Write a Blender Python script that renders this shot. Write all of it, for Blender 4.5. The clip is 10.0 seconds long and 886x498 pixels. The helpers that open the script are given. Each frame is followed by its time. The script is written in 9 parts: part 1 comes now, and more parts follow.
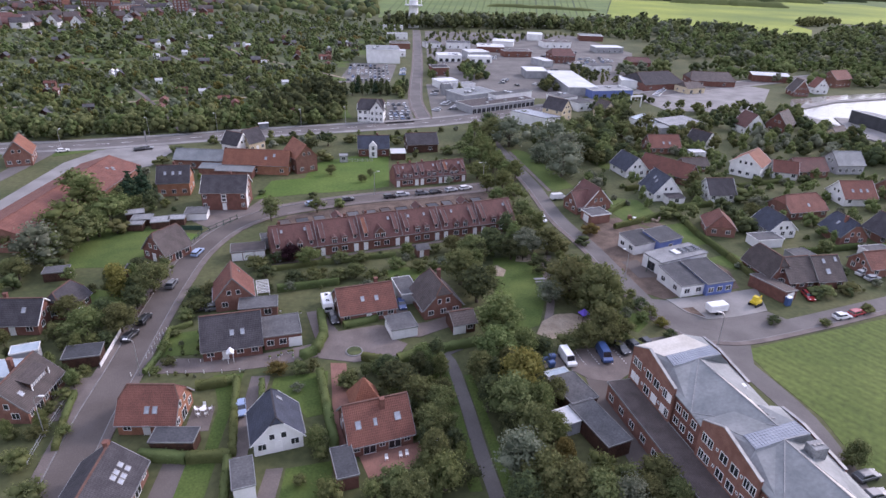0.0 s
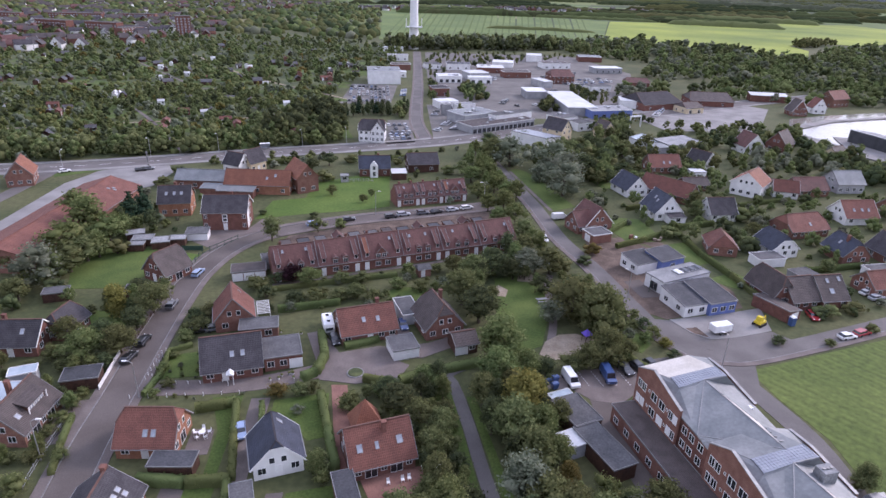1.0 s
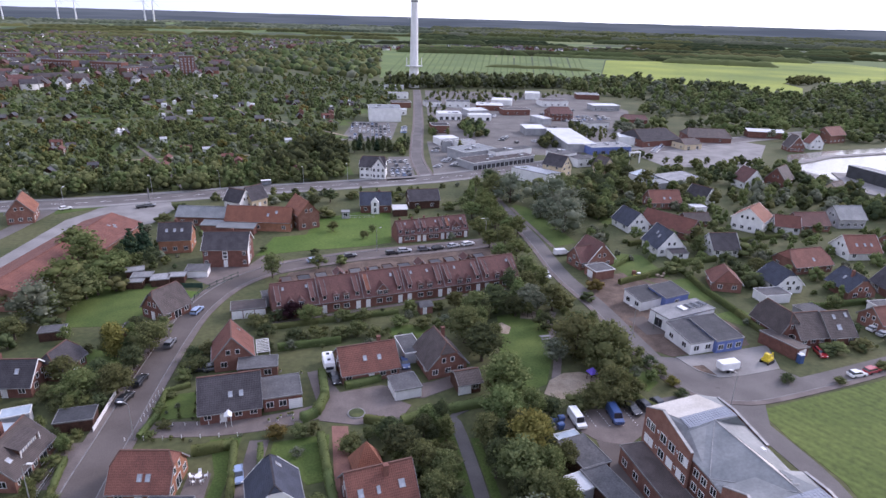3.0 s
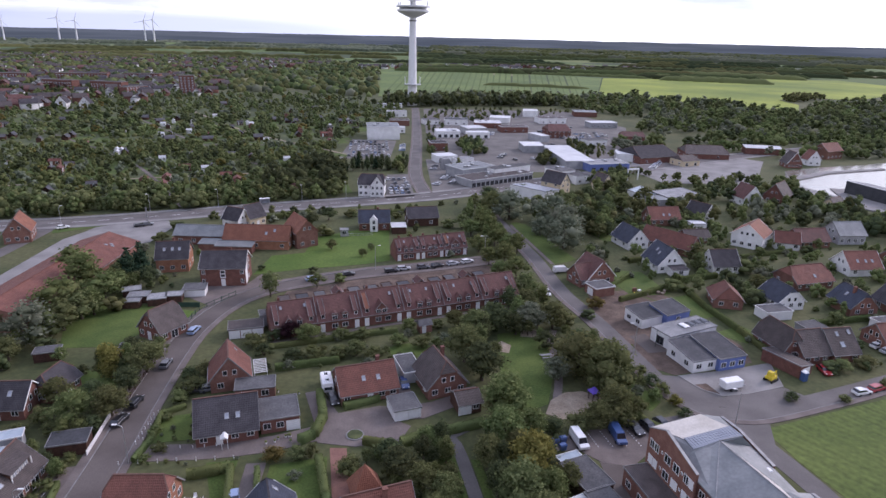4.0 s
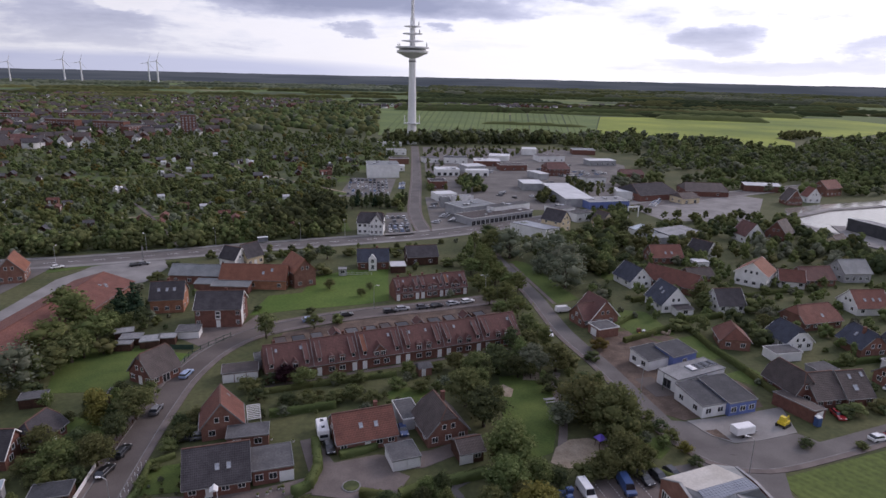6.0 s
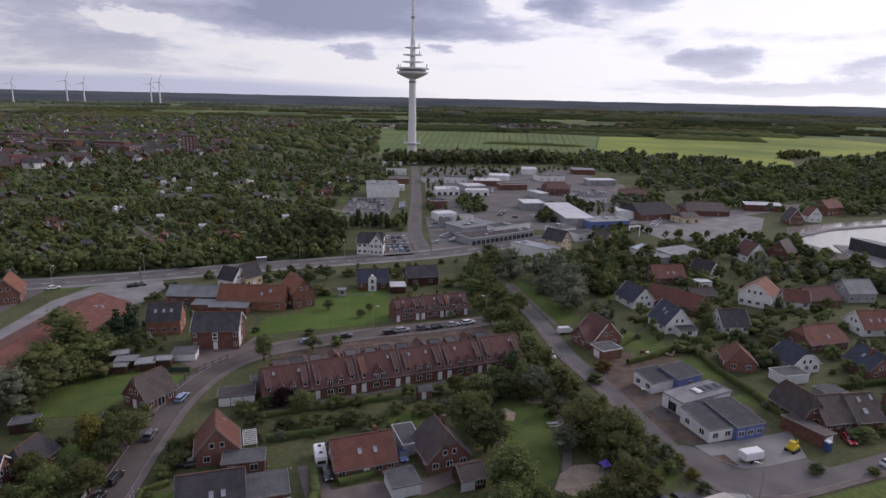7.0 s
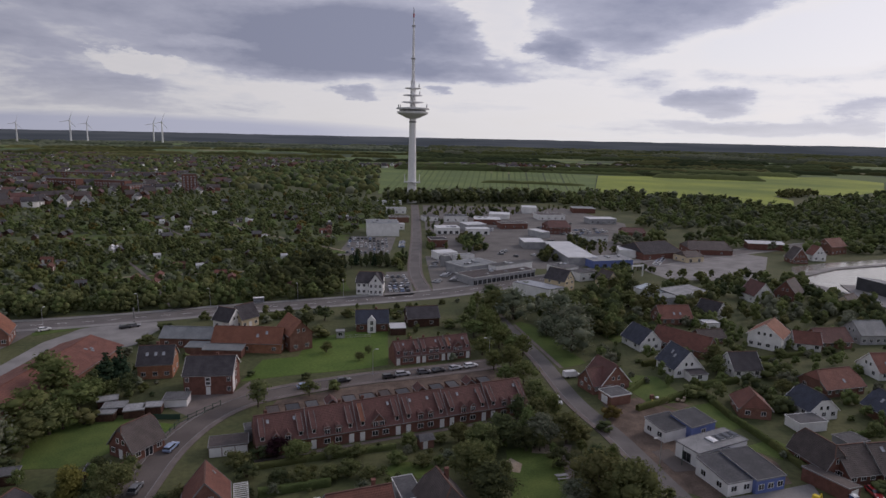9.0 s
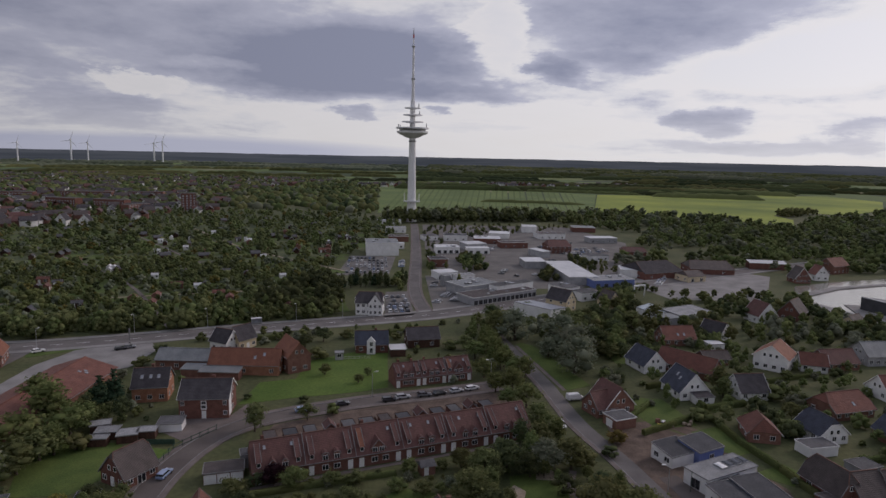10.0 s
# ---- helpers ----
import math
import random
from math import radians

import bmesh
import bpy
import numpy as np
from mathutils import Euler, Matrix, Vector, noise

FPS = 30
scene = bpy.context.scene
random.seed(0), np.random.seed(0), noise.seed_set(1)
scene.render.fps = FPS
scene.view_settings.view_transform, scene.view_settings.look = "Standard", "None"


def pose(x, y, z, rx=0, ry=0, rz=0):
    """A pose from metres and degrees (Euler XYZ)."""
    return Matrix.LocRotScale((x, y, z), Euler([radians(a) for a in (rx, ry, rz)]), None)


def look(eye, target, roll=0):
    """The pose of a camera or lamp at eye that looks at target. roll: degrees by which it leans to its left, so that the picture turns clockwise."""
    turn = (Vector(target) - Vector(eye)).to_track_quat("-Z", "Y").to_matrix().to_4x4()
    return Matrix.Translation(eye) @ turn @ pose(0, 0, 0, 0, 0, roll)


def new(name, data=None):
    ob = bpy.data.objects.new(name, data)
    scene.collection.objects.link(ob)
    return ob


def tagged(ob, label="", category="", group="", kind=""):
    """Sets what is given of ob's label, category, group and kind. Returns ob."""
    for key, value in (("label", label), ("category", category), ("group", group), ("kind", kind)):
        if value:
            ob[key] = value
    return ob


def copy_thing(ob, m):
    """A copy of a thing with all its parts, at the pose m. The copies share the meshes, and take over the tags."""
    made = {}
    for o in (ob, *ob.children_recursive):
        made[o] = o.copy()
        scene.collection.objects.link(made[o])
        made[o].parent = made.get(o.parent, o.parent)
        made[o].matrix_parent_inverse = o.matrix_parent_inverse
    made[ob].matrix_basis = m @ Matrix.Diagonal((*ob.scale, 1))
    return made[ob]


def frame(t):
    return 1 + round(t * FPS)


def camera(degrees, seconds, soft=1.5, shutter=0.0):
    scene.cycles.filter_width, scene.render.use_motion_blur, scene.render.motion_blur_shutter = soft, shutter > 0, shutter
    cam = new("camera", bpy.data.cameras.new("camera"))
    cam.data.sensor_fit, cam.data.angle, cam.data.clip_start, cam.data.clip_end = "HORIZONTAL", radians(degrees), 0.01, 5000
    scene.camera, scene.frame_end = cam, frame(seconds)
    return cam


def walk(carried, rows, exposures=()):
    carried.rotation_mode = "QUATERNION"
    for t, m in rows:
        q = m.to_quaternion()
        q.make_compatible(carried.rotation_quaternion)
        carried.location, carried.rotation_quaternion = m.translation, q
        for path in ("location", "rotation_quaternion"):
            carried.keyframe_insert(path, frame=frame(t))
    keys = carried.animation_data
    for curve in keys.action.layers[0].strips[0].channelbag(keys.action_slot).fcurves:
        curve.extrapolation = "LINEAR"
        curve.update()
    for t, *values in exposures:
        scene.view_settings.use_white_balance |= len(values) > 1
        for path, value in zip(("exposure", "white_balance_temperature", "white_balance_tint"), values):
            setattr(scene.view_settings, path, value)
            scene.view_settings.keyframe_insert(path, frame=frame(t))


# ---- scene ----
cam = camera(70.9, 10.0, soft=1.5)
PATH = [
    (0, (1.007, -14.611, 71.189), (1.156, -12.81, 70.332), 1.9),
    (0.5, (0.838, -14.297, 71.154), (0.986, -12.483, 70.324), 1.9),
    (1, (0.685, -13.988, 71.111), (0.834, -12.161, 70.31), 1.8),
    (1.5, (0.504, -13.745, 71.074), (0.652, -11.907, 70.3), 1.8),
    (2, (0.302, -13.491, 71.038), (0.451, -11.642, 70.29), 1.7),
    (2.5, (0.222, -13.152, 71.005), (0.371, -11.293, 70.284), 1.7),
    (4, (0.202, -11.694, 70.823), (0.356, -9.807, 70.179), 1.4),
    (4.5, (0.223, -11.075, 70.788), (0.377, -9.178, 70.172), 1.4),
    (5, (0.292, -10.307, 70.794), (0.446, -8.402, 70.205), 1.4),
    (5.5, (0.308, -9.425, 70.778), (0.464, -7.512, 70.217), 1.3),
    (7, (0.33, -6.527, 70.453), (0.486, -4.589, 69.982), 1.2),
    (7.5, (0.342, -5.429, 70.376), (0.498, -3.485, 69.934), 1.2),
    (8, (0.213, -4.292, 70.283), (0.369, -2.341, 69.872), 1.3),
    (8.5, (0.089, -3.059, 70.203), (0.245, -1.102, 69.822), 1.2),
    (9, (-0.031, -1.793, 70.139), (0.127, 0.169, 69.788), 1.2),
    (9.5, (-0.157, -0.486, 70.085), (0.001, 1.482, 69.764), 1.2),
    (10, (-0.334, 0.83, 70.057), (-0.174, 2.802, 69.766), 1.2),
]
walk(cam, [(t, look(eye, target, roll)) for t, eye, target, roll in PATH], [(0, 1.02, 5600, 31), (2.5, 1.04, 5500, 31), (4.5, 0.46, 5640, 30), (5.5, 0.20, 5780, 29), (7.5, -0.14, 6000, 28), (10, -0.48, 6080, 25)])

# ---- world and light ----
SUN_AZ, SUN_EL = 62.0, 30.0          # degrees to the right of the view along +y, and above the horizon
world = bpy.data.worlds.new("world")
scene.world = world
world.use_nodes = True
wn, wl = world.node_tree.nodes, world.node_tree.links
wn.clear()


def wnode(kind, **sets):
    n = wn.new(kind)
    for k, v in sets.items():
        n.inputs[k].default_value = v
    return n


def wmath(op, a, b=None):
    n = wn.new("ShaderNodeMath")
    n.operation = op
    for i, v in enumerate((a, b)):
        if v is None:
            continue
        if isinstance(v, (int, float)):
            n.inputs[i].default_value = v
        else:
            wl.new(v, n.inputs[i])
    return n.outputs[0]


def wramp(value, stops):
    n = wn.new("ShaderNodeValToRGB")
    n.color_ramp.elements[0].position, n.color_ramp.elements[0].color = stops[0][0], (*stops[0][1], 1)
    n.color_ramp.elements[1].position, n.color_ramp.elements[1].color = stops[-1][0], (*stops[-1][1], 1)
    for p, c in stops[1:-1]:
        n.color_ramp.elements.new(p).color = (*c, 1)
    wl.new(value, n.inputs[0])
    return n.outputs[0]


def wmix(fac, a, b):
    n = wn.new("ShaderNodeMix")
    n.data_type = "RGBA"
    for i, v in ((0, fac), (6, a), (7, b)):
        if isinstance(v, (int, float)):
            n.inputs[i].default_value = v
        elif isinstance(v, tuple):
            n.inputs[i].default_value = (*v, 1)
        else:
            wl.new(v, n.inputs[i])
    return n.outputs[2]


sky = wn.new("ShaderNodeTexSky")
sky.sky_type, sky.sun_disc = "NISHITA", False
sky.sun_elevation, sky.sun_rotation = radians(SUN_EL), radians(SUN_AZ)
sky_dim = wnode("ShaderNodeVectorMath")
sky_dim.operation = "SCALE"
sky_dim.inputs["Scale"].default_value = 0.09
wl.new(sky.outputs[0], sky_dim.inputs[0])
coord = wn.new("ShaderNodeTexCoord")
sep = wn.new("ShaderNodeSeparateXYZ")
wl.new(coord.outputs["Generated"], sep.inputs[0])
up = wmath("MAXIMUM", sep.outputs[2], 0.0)
# a cloud deck: the direction projected on a level sheet, flattened towards the horizon
den = wmath("ADD", up, 0.10)
cx, cy = wmath("DIVIDE", sep.outputs[0], den), wmath("DIVIDE", sep.outputs[1], den)
flat = wn.new("ShaderNodeCombineXYZ")
wl.new(cx, flat.inputs[0]), wl.new(cy, flat.inputs[1])
big = wnode("ShaderNodeTexNoise", Scale=0.42, Detail=9.0, Roughness=0.6, Distortion=0.3)
wl.new(flat.outputs[0], big.inputs["Vector"])
# where the cloud banks stand: azimuth and rise over the horizon, frayed by two noises
azim = wmath("ARCTAN2", sep.outputs[0], sep.outputs[1])
rise = wmath("DIVIDE", sep.outputs[2], wmath("SQRT", wmath("ADD", wmath("MULTIPLY", sep.outputs[0], sep.outputs[0]), wmath("MULTIPLY", sep.outputs[1], sep.outputs[1]))))
spot = wn.new("ShaderNodeCombineXYZ")
wl.new(wmath("MULTIPLY", azim, 5.0), spot.inputs[0]), wl.new(wmath("MULTIPLY", rise, 14.0), spot.inputs[1])
fray = wnode("ShaderNodeTexNoise", Scale=1.0, Detail=7.0, Roughness=0.62)
wl.new(spot.outputs[0], fray.inputs["Vector"])
fray_sep = wn.new("ShaderNodeSeparateColor")
wl.new(fray.outputs["Color"], fray_sep.inputs[0])
bank_a = wmath("ADD", azim, wmath("MULTIPLY", wmath("SUBTRACT", fray_sep.outputs[0], 0.5), 0.22))
bank_r = wmath("ADD", rise, wmath("MULTIPLY", wmath("SUBTRACT", fray_sep.outputs[1], 0.5), 0.085))
thick = wmath("ADD", wmath("MULTIPLY", wmath("SUBTRACT", big.outputs[0], 0.5), 1.15), 0.345)
thick = wmath("ADD", thick, wmath("MULTIPLY", wmath("SUBTRACT", fray_sep.outputs[2], 0.5), 0.62))
BANKS = ((-0.43, 0.165, 0.69, 0.109, 0.34), (-0.05, 0.130, 0.31, 0.078, 0.28), (0.417, 0.221, 0.28, 0.087, 0.42), (0.242, 0.138, 0.055, 0.031, 0.26), (0.297, 0.140, 0.127, 0.036, 0.22),
         (0.23, 0.101, 0.22, 0.027, 0.24), (0.603, 0.092, 0.145, 0.020, 0.20), (0.467, 0.061, 0.075, 0.020, 0.30), (0.582, 0.029, 0.21, 0.015, 0.25), (0.674, 0.046, 0.065, 0.014, 0.20),
         (-0.47, 0.045, 0.245, 0.042, 0.15), (0.158, 0.195, 0.056, 0.086, -0.26), (0.605, 0.137, 0.154, 0.056, -0.30), (-0.365, 0.092, 0.055, 0.016, -0.30), (-0.068, 0.061, 0.04, 0.009, 0.24),
         (0.079, 0.071, 0.028, 0.010, 0.24), (-0.266, 0.130, 0.082, 0.014, -0.16))
for a0, r0, wa, wr, much in BANKS:
    da, dr = wmath("MULTIPLY", wmath("SUBTRACT", bank_a, a0), 1 / wa), wmath("MULTIPLY", wmath("SUBTRACT", bank_r, r0), 1 / wr)
    inside_bank = wmath("SUBTRACT", 1.0, wmath("ADD", wmath("MULTIPLY", da, da), wmath("MULTIPLY", dr, dr)))
    inside_bank = wmath("MINIMUM", wmath("MULTIPLY", wmath("MAXIMUM", inside_bank, 0.0), 1.25), 1.0)
    thick = wmath("ADD", thick, wmath("MULTIPLY", inside_bank, much))
# overhead the deck closes
thick = wmath("ADD", thick, wmath("MULTIPLY", wmath("MINIMUM", wmath("MAXIMUM", wmath("SUBTRACT", rise, 0.26), 0.0), 0.2), 1.7))
cloud_col = wramp(thick, [(0.38, (0.80, 0.81, 0.72)), (0.47, (0.71, 0.735, 0.68)), (0.58, (0.48, 0.51, 0.54)), (0.86, (0.28, 0.31, 0.365))])
cover = wramp(thick, [(0.05, (0.82, 0.82, 0.82)), (0.40, (0.97, 0.97, 0.97))])
deck = wmix(cover, sky_dim.outputs[0], cloud_col)
# bright milky air over the horizon
low = wmath("POWER", wmath("SUBTRACT", 1.0, wmath("MINIMUM", wmath("MULTIPLY", up, 11.0), 1.0)), 1.6)
clear = wmix(wmath("MULTIPLY", low, 0.7), deck, (0.77, 0.79, 0.69))
# a grey-blue bank of mist on the horizon away from the sun
mist_a, mist_r = wmath("MULTIPLY", wmath("ADD", azim, 0.42), 1 / 0.50), wmath("MULTIPLY", wmath("SUBTRACT", rise, 0.004), 1 / 0.024)
mist = wmath("MAXIMUM", wmath("SUBTRACT", 1.0, wmath("ADD", wmath("MULTIPLY", mist_a, mist_a), wmath("MULTIPLY", mist_r, mist_r))), 0.0)
clear = wmix(wmath("MINIMUM", wmath("MULTIPLY", mist, 1.3), 0.85), clear, (0.46, 0.50, 0.56))
back = wnode("ShaderNodeBackground")
# an overcast sky is brightest overhead
wl.new(clear, back.inputs[0])
gain = wn.new("ShaderNodeMapRange")
gain.interpolation_type = "SMOOTHSTEP"
for k, v in (("From Min", 0.25), ("From Max", 0.80), ("To Min", 0.96), ("To Max", 1.25)):
    gain.inputs[k].default_value = v
wl.new(up, gain.inputs[0])
# thin cloud glows on the sun's side
glow = wn.new("ShaderNodeMapRange")
for k, v in (("From Min", -0.15), ("From Max", 1.0), ("To Min", 0.92), ("To Max", 1.42)):
    glow.inputs[k].default_value = v
side = wmath("ADD", wmath("MULTIPLY", sep.outputs[0], math.sin(radians(SUN_AZ))), wmath("MULTIPLY", sep.outputs[1], math.cos(radians(SUN_AZ))))
wl.new(side, glow.inputs[0]), wl.new(wmath("MULTIPLY", gain.outputs[0], glow.outputs[0]), back.inputs[1])
wout = wn.new("ShaderNodeOutputWorld")
wl.new(back.outputs[0], wout.inputs[0])

sun_data = bpy.data.lights.new("sun", "SUN")
sun_data.energy, sun_data.angle, sun_data.color = 1.35, radians(16), (1.0, 0.86, 0.69)
sun = new("sun", sun_data)
sa, se = radians(SUN_AZ), radians(SUN_EL)
sun.matrix_world = look((0, 0, 0), (-math.sin(sa) * math.cos(se), -math.cos(sa) * math.cos(se), -math.sin(se)))

# ---- materials ----
MATS = {}


def surface(name, c1, c2, scale=0.5, rough=0.85, bump=0.0, bump_scale=8.0, metal=0.0, fine=0.25, per_object=0.0, wave=None, spec=0.3):
    """A surface with large stains from c1 to c2, a fine grain, relief and a spread from object to object."""
    m = bpy.data.materials.new(name)
    m.use_nodes = True
    nt = m.node_tree
    n, l = nt.nodes, nt.links
    p = n["Principled BSDF"]
    p.inputs["Roughness"].default_value, p.inputs["Metallic"].default_value = rough, metal
    p.inputs["Specular IOR Level"].default_value = spec
    tc = n.new("ShaderNodeTexCoord")
    na = n.new("ShaderNodeTexNoise")
    na.inputs["Scale"].default_value, na.inputs["Detail"].default_value = scale, 6.0
    l.new(tc.outputs["Object"], na.inputs["Vector"])
    nb = n.new("ShaderNodeTexNoise")
    nb.inputs["Scale"].default_value, nb.inputs["Detail"].default_value = bump_scale, 4.0
    l.new(tc.outputs["Object"], nb.inputs["Vector"])
    ramp = n.new("ShaderNodeValToRGB")
    ramp.color_ramp.elements[0].position, ramp.color_ramp.elements[1].position = 0.35, 0.65
    ramp.color_ramp.elements[0].color, ramp.color_ramp.elements[1].color = (*c1, 1), (*c2, 1)
    l.new(na.outputs[0], ramp.inputs[0])
    hsv = n.new("ShaderNodeHueSaturation")
    l.new(ramp.outputs[0], hsv.inputs["Color"])
    v = n.new("ShaderNodeMapRange")
    v.inputs["From Min"].default_value, v.inputs["From Max"].default_value = 0.3, 0.7
    v.inputs["To Min"].default_value, v.inputs["To Max"].default_value = 1 - fine, 1 + fine
    l.new(nb.outputs[0], v.inputs[0])
    value = v.outputs[0]
    if per_object:
        oi = n.new("ShaderNodeObjectInfo")
        r = n.new("ShaderNodeMapRange")
        r.inputs["To Min"].default_value, r.inputs["To Max"].default_value = 1 - per_object, 1 + per_object
        l.new(oi.outputs["Random"], r.inputs[0])
        mu = n.new("ShaderNodeMath")
        mu.operation = "MULTIPLY"
        l.new(value, mu.inputs[0]), l.new(r.outputs[0], mu.inputs[1])
        value = mu.outputs[0]
    height = nb.outputs[0]
    for direction, size in (wave or ()):
        w = n.new("ShaderNodeTexWave")
        w.bands_direction = direction
        w.inputs["Scale"].default_value, w.inputs["Distortion"].default_value = 0.314 / size, 0.4
        l.new(tc.outputs["Object"], w.inputs["Vector"])
        r = n.new("ShaderNodeMapRange")
        r.inputs["To Min"].default_value, r.inputs["To Max"].default_value = 0.945, 1.045
        l.new(w.outputs[1], r.inputs[0])
        mu = n.new("ShaderNodeMath")
        mu.operation = "MULTIPLY"
        l.new(value, mu.inputs[0]), l.new(r.outputs[0], mu.inputs[1])
        value = mu.outputs[0]
        ad = n.new("ShaderNodeMath")
        ad.operation = "ADD"
        l.new(height, ad.inputs[0]), l.new(w.outputs[1], ad.inputs[1])
        height = ad.outputs[0]
    l.new(value, hsv.inputs["Value"])
    l.new(hsv.outputs[0], p.inputs["Base Color"])
    if bump:
        b = n.new("ShaderNodeBump")
        b.inputs["Strength"].default_value, b.inputs["Distance"].default_value = bump, 0.05
        l.new(height, b.inputs["Height"])
        l.new(b.outputs[0], p.inputs["Normal"])
    MATS[name] = m
    return m


def leafage(name, c1, c2, c3, glow=0.4):
    """Leaves: colour spread from clump to clump and tree to tree, a part of the light passing through."""
    m = bpy.data.materials.new(name)
    m.use_nodes = True
    n, l = m.node_tree.nodes, m.node_tree.links
    n.clear()
    geo, oi = n.new("ShaderNodeNewGeometry"), n.new("ShaderNodeObjectInfo")
    ramp = n.new("ShaderNodeValToRGB")
    ramp.color_ramp.elements[0].color, ramp.color_ramp.elements[1].color = (*c1, 1), (*c3, 1)
    ramp.color_ramp.elements.new(0.55).color = (*c2, 1)
    l.new(geo.outputs["Random Per Island"], ramp.inputs[0])
    hsv = n.new("ShaderNodeHueSaturation")
    hue, val = n.new("ShaderNodeMapRange"), n.new("ShaderNodeMapRange")
    hue.inputs["To Min"].default_value, hue.inputs["To Max"].default_value = 0.475, 0.52
    val.inputs["To Min"].default_value, val.inputs["To Max"].default_value = 0.7, 1.3
    l.new(oi.outputs["Random"], hue.inputs[0]), l.new(hue.outputs[0], hsv.inputs["Hue"])
    tc, nz = n.new("ShaderNodeTexCoord"), n.new("ShaderNodeTexNoise")
    nz.inputs["Scale"].default_value = 0.35
    l.new(tc.outputs["Object"], nz.inputs["Vector"])
    add = n.new("ShaderNodeMath")
    add.operation = "MULTIPLY_ADD"
    add.inputs[1].default_value = 0.9
    l.new(nz.outputs[0], add.inputs[0]), l.new(oi.outputs["Random"], add.inputs[2])
    val.inputs["From Max"].default_value = 1.9
    l.new(add.outputs[0], val.inputs[0]), l.new(val.outputs[0], hsv.inputs["Value"])
    l.new(ramp.outputs[0], hsv.inputs["Color"])
    d, t, mix = n.new("ShaderNodeBsdfDiffuse"), n.new("ShaderNodeBsdfTranslucent"), n.new("ShaderNodeMixShader")
    mix.inputs[0].default_value = glow
    out = n.new("ShaderNodeOutputMaterial")
    l.new(hsv.outputs[0], d.inputs[0]), l.new(hsv.outputs[0], t.inputs[0])
    l.new(d.outputs[0], mix.inputs[1]), l.new(t.outputs[0], mix.inputs[2]), l.new(mix.outputs[0], out.inputs[0])
    MATS[name] = m
    return m


TILES = (("Z", 0.27), ("X", 0.30))
surface("roof_red", (0.132, 0.056, 0.042), (0.178, 0.076, 0.055), 0.5, 0.75, 0.5, 5, wave=TILES, per_object=0.12)
surface("roof_orange", (0.185, 0.076, 0.047), (0.235, 0.100, 0.060), 0.5, 0.75, 0.5, 5, wave=TILES, per_object=0.1)
surface("roof_maroon", (0.094, 0.046, 0.040), (0.132, 0.063, 0.054), 0.4, 0.7, 0.5, 5, wave=TILES, per_object=0.08)
surface("roof_dark", (0.044, 0.041, 0.045), (0.066, 0.061, 0.066), 0.5, 0.8, 0.5, 5, wave=TILES, per_object=0.15, spec=0.2)
surface("roof_blue", (0.040, 0.045, 0.062), (0.058, 0.066, 0.092), 0.5, 0.7, 0.5, 5, wave=TILES, per_object=0.1, spec=0.25)
surface("roof_brown", (0.060, 0.049, 0.046), (0.088, 0.072, 0.067), 0.5, 0.7, 0.5, 5, wave=TILES, per_object=0.12)
surface("felt", (0.072, 0.072, 0.075), (0.108, 0.107, 0.110), 0.35, 0.85, 0.3, 3, per_object=0.2)
surface("felt_dark", (0.048, 0.050, 0.056), (0.070, 0.072, 0.078), 0.35, 0.8, 0.3, 3, per_object=0.15)
surface("felt_light", (0.20, 0.205, 0.21), (0.29, 0.295, 0.295), 0.3, 0.8, 0.2, 3, per_object=0.15)
surface("white_roof", (0.52, 0.53, 0.54), (0.66, 0.67, 0.67), 0.15, 0.6, 0.1, 2, per_object=0.12, fine=0.06)
surface("metal_roof", (0.165, 0.178, 0.182), (0.235, 0.246, 0.246), 0.25, 0.58, 0.15, 2, metal=0.25, fine=0.09, spec=0.35)
surface("seam_roof", (0.25, 0.27, 0.305), (0.30, 0.32, 0.355), 0.4, 0.4, 0.6, 2, metal=0.35, fine=0.06, wave=(("Y", 0.5),), spec=0.5)
surface("beige_roof", (0.48, 0.45, 0.39), (0.58, 0.55, 0.49), 0.4, 0.8, 0.1, 3, fine=0.08)
surface("brick", (0.170, 0.084, 0.062), (0.225, 0.118, 0.088), 0.8, 0.9, 0.4, 9, per_object=0.12, wave=(("Z", 0.30),))
surface("brick_dark", (0.135, 0.062, 0.048), (0.185, 0.090, 0.068), 0.8, 0.9, 0.4, 9, per_object=0.12, wave=(("Z", 0.30),))
surface("brick_orange", (0.25, 0.118, 0.070), (0.33, 0.165, 0.100), 0.8, 0.9, 0.4, 9, per_object=0.1, wave=(("Z", 0.30),))
surface("white_wall", (0.66, 0.66, 0.65), (0.78, 0.78, 0.77), 0.35, 0.85, 0.1, 6, fine=0.05)
surface("cream_wall", (0.55, 0.46, 0.31), (0.64, 0.54, 0.37), 0.35, 0.85, 0.1, 6, fine=0.05)
surface("grey_wall", (0.26, 0.265, 0.28), (0.36, 0.365, 0.37), 0.35, 0.85, 0.1, 6, fine=0.08, per_object=0.15)
surface("blue_wall", (0.105, 0.145, 0.33), (0.14, 0.185, 0.40), 0.4, 0.7, 0.1, 6, fine=0.06)
surface("dark_wood", (0.050, 0.026, 0.018), (0.085, 0.042, 0.028), 0.8, 0.8, 0.5, 3, wave=(("X", 0.16),))
surface("trim_white", (0.70, 0.70, 0.69), (0.80, 0.80, 0.79), 0.6, 0.5, fine=0.04)
surface("gutter", (0.22, 0.22, 0.22), (0.30, 0.30, 0.30), 0.8, 0.5, fine=0.1, metal=0.4)
surface("ridge_cap", (0.105, 0.058, 0.045), (0.15, 0.085, 0.065), 1.0, 0.8, fine=0.15)
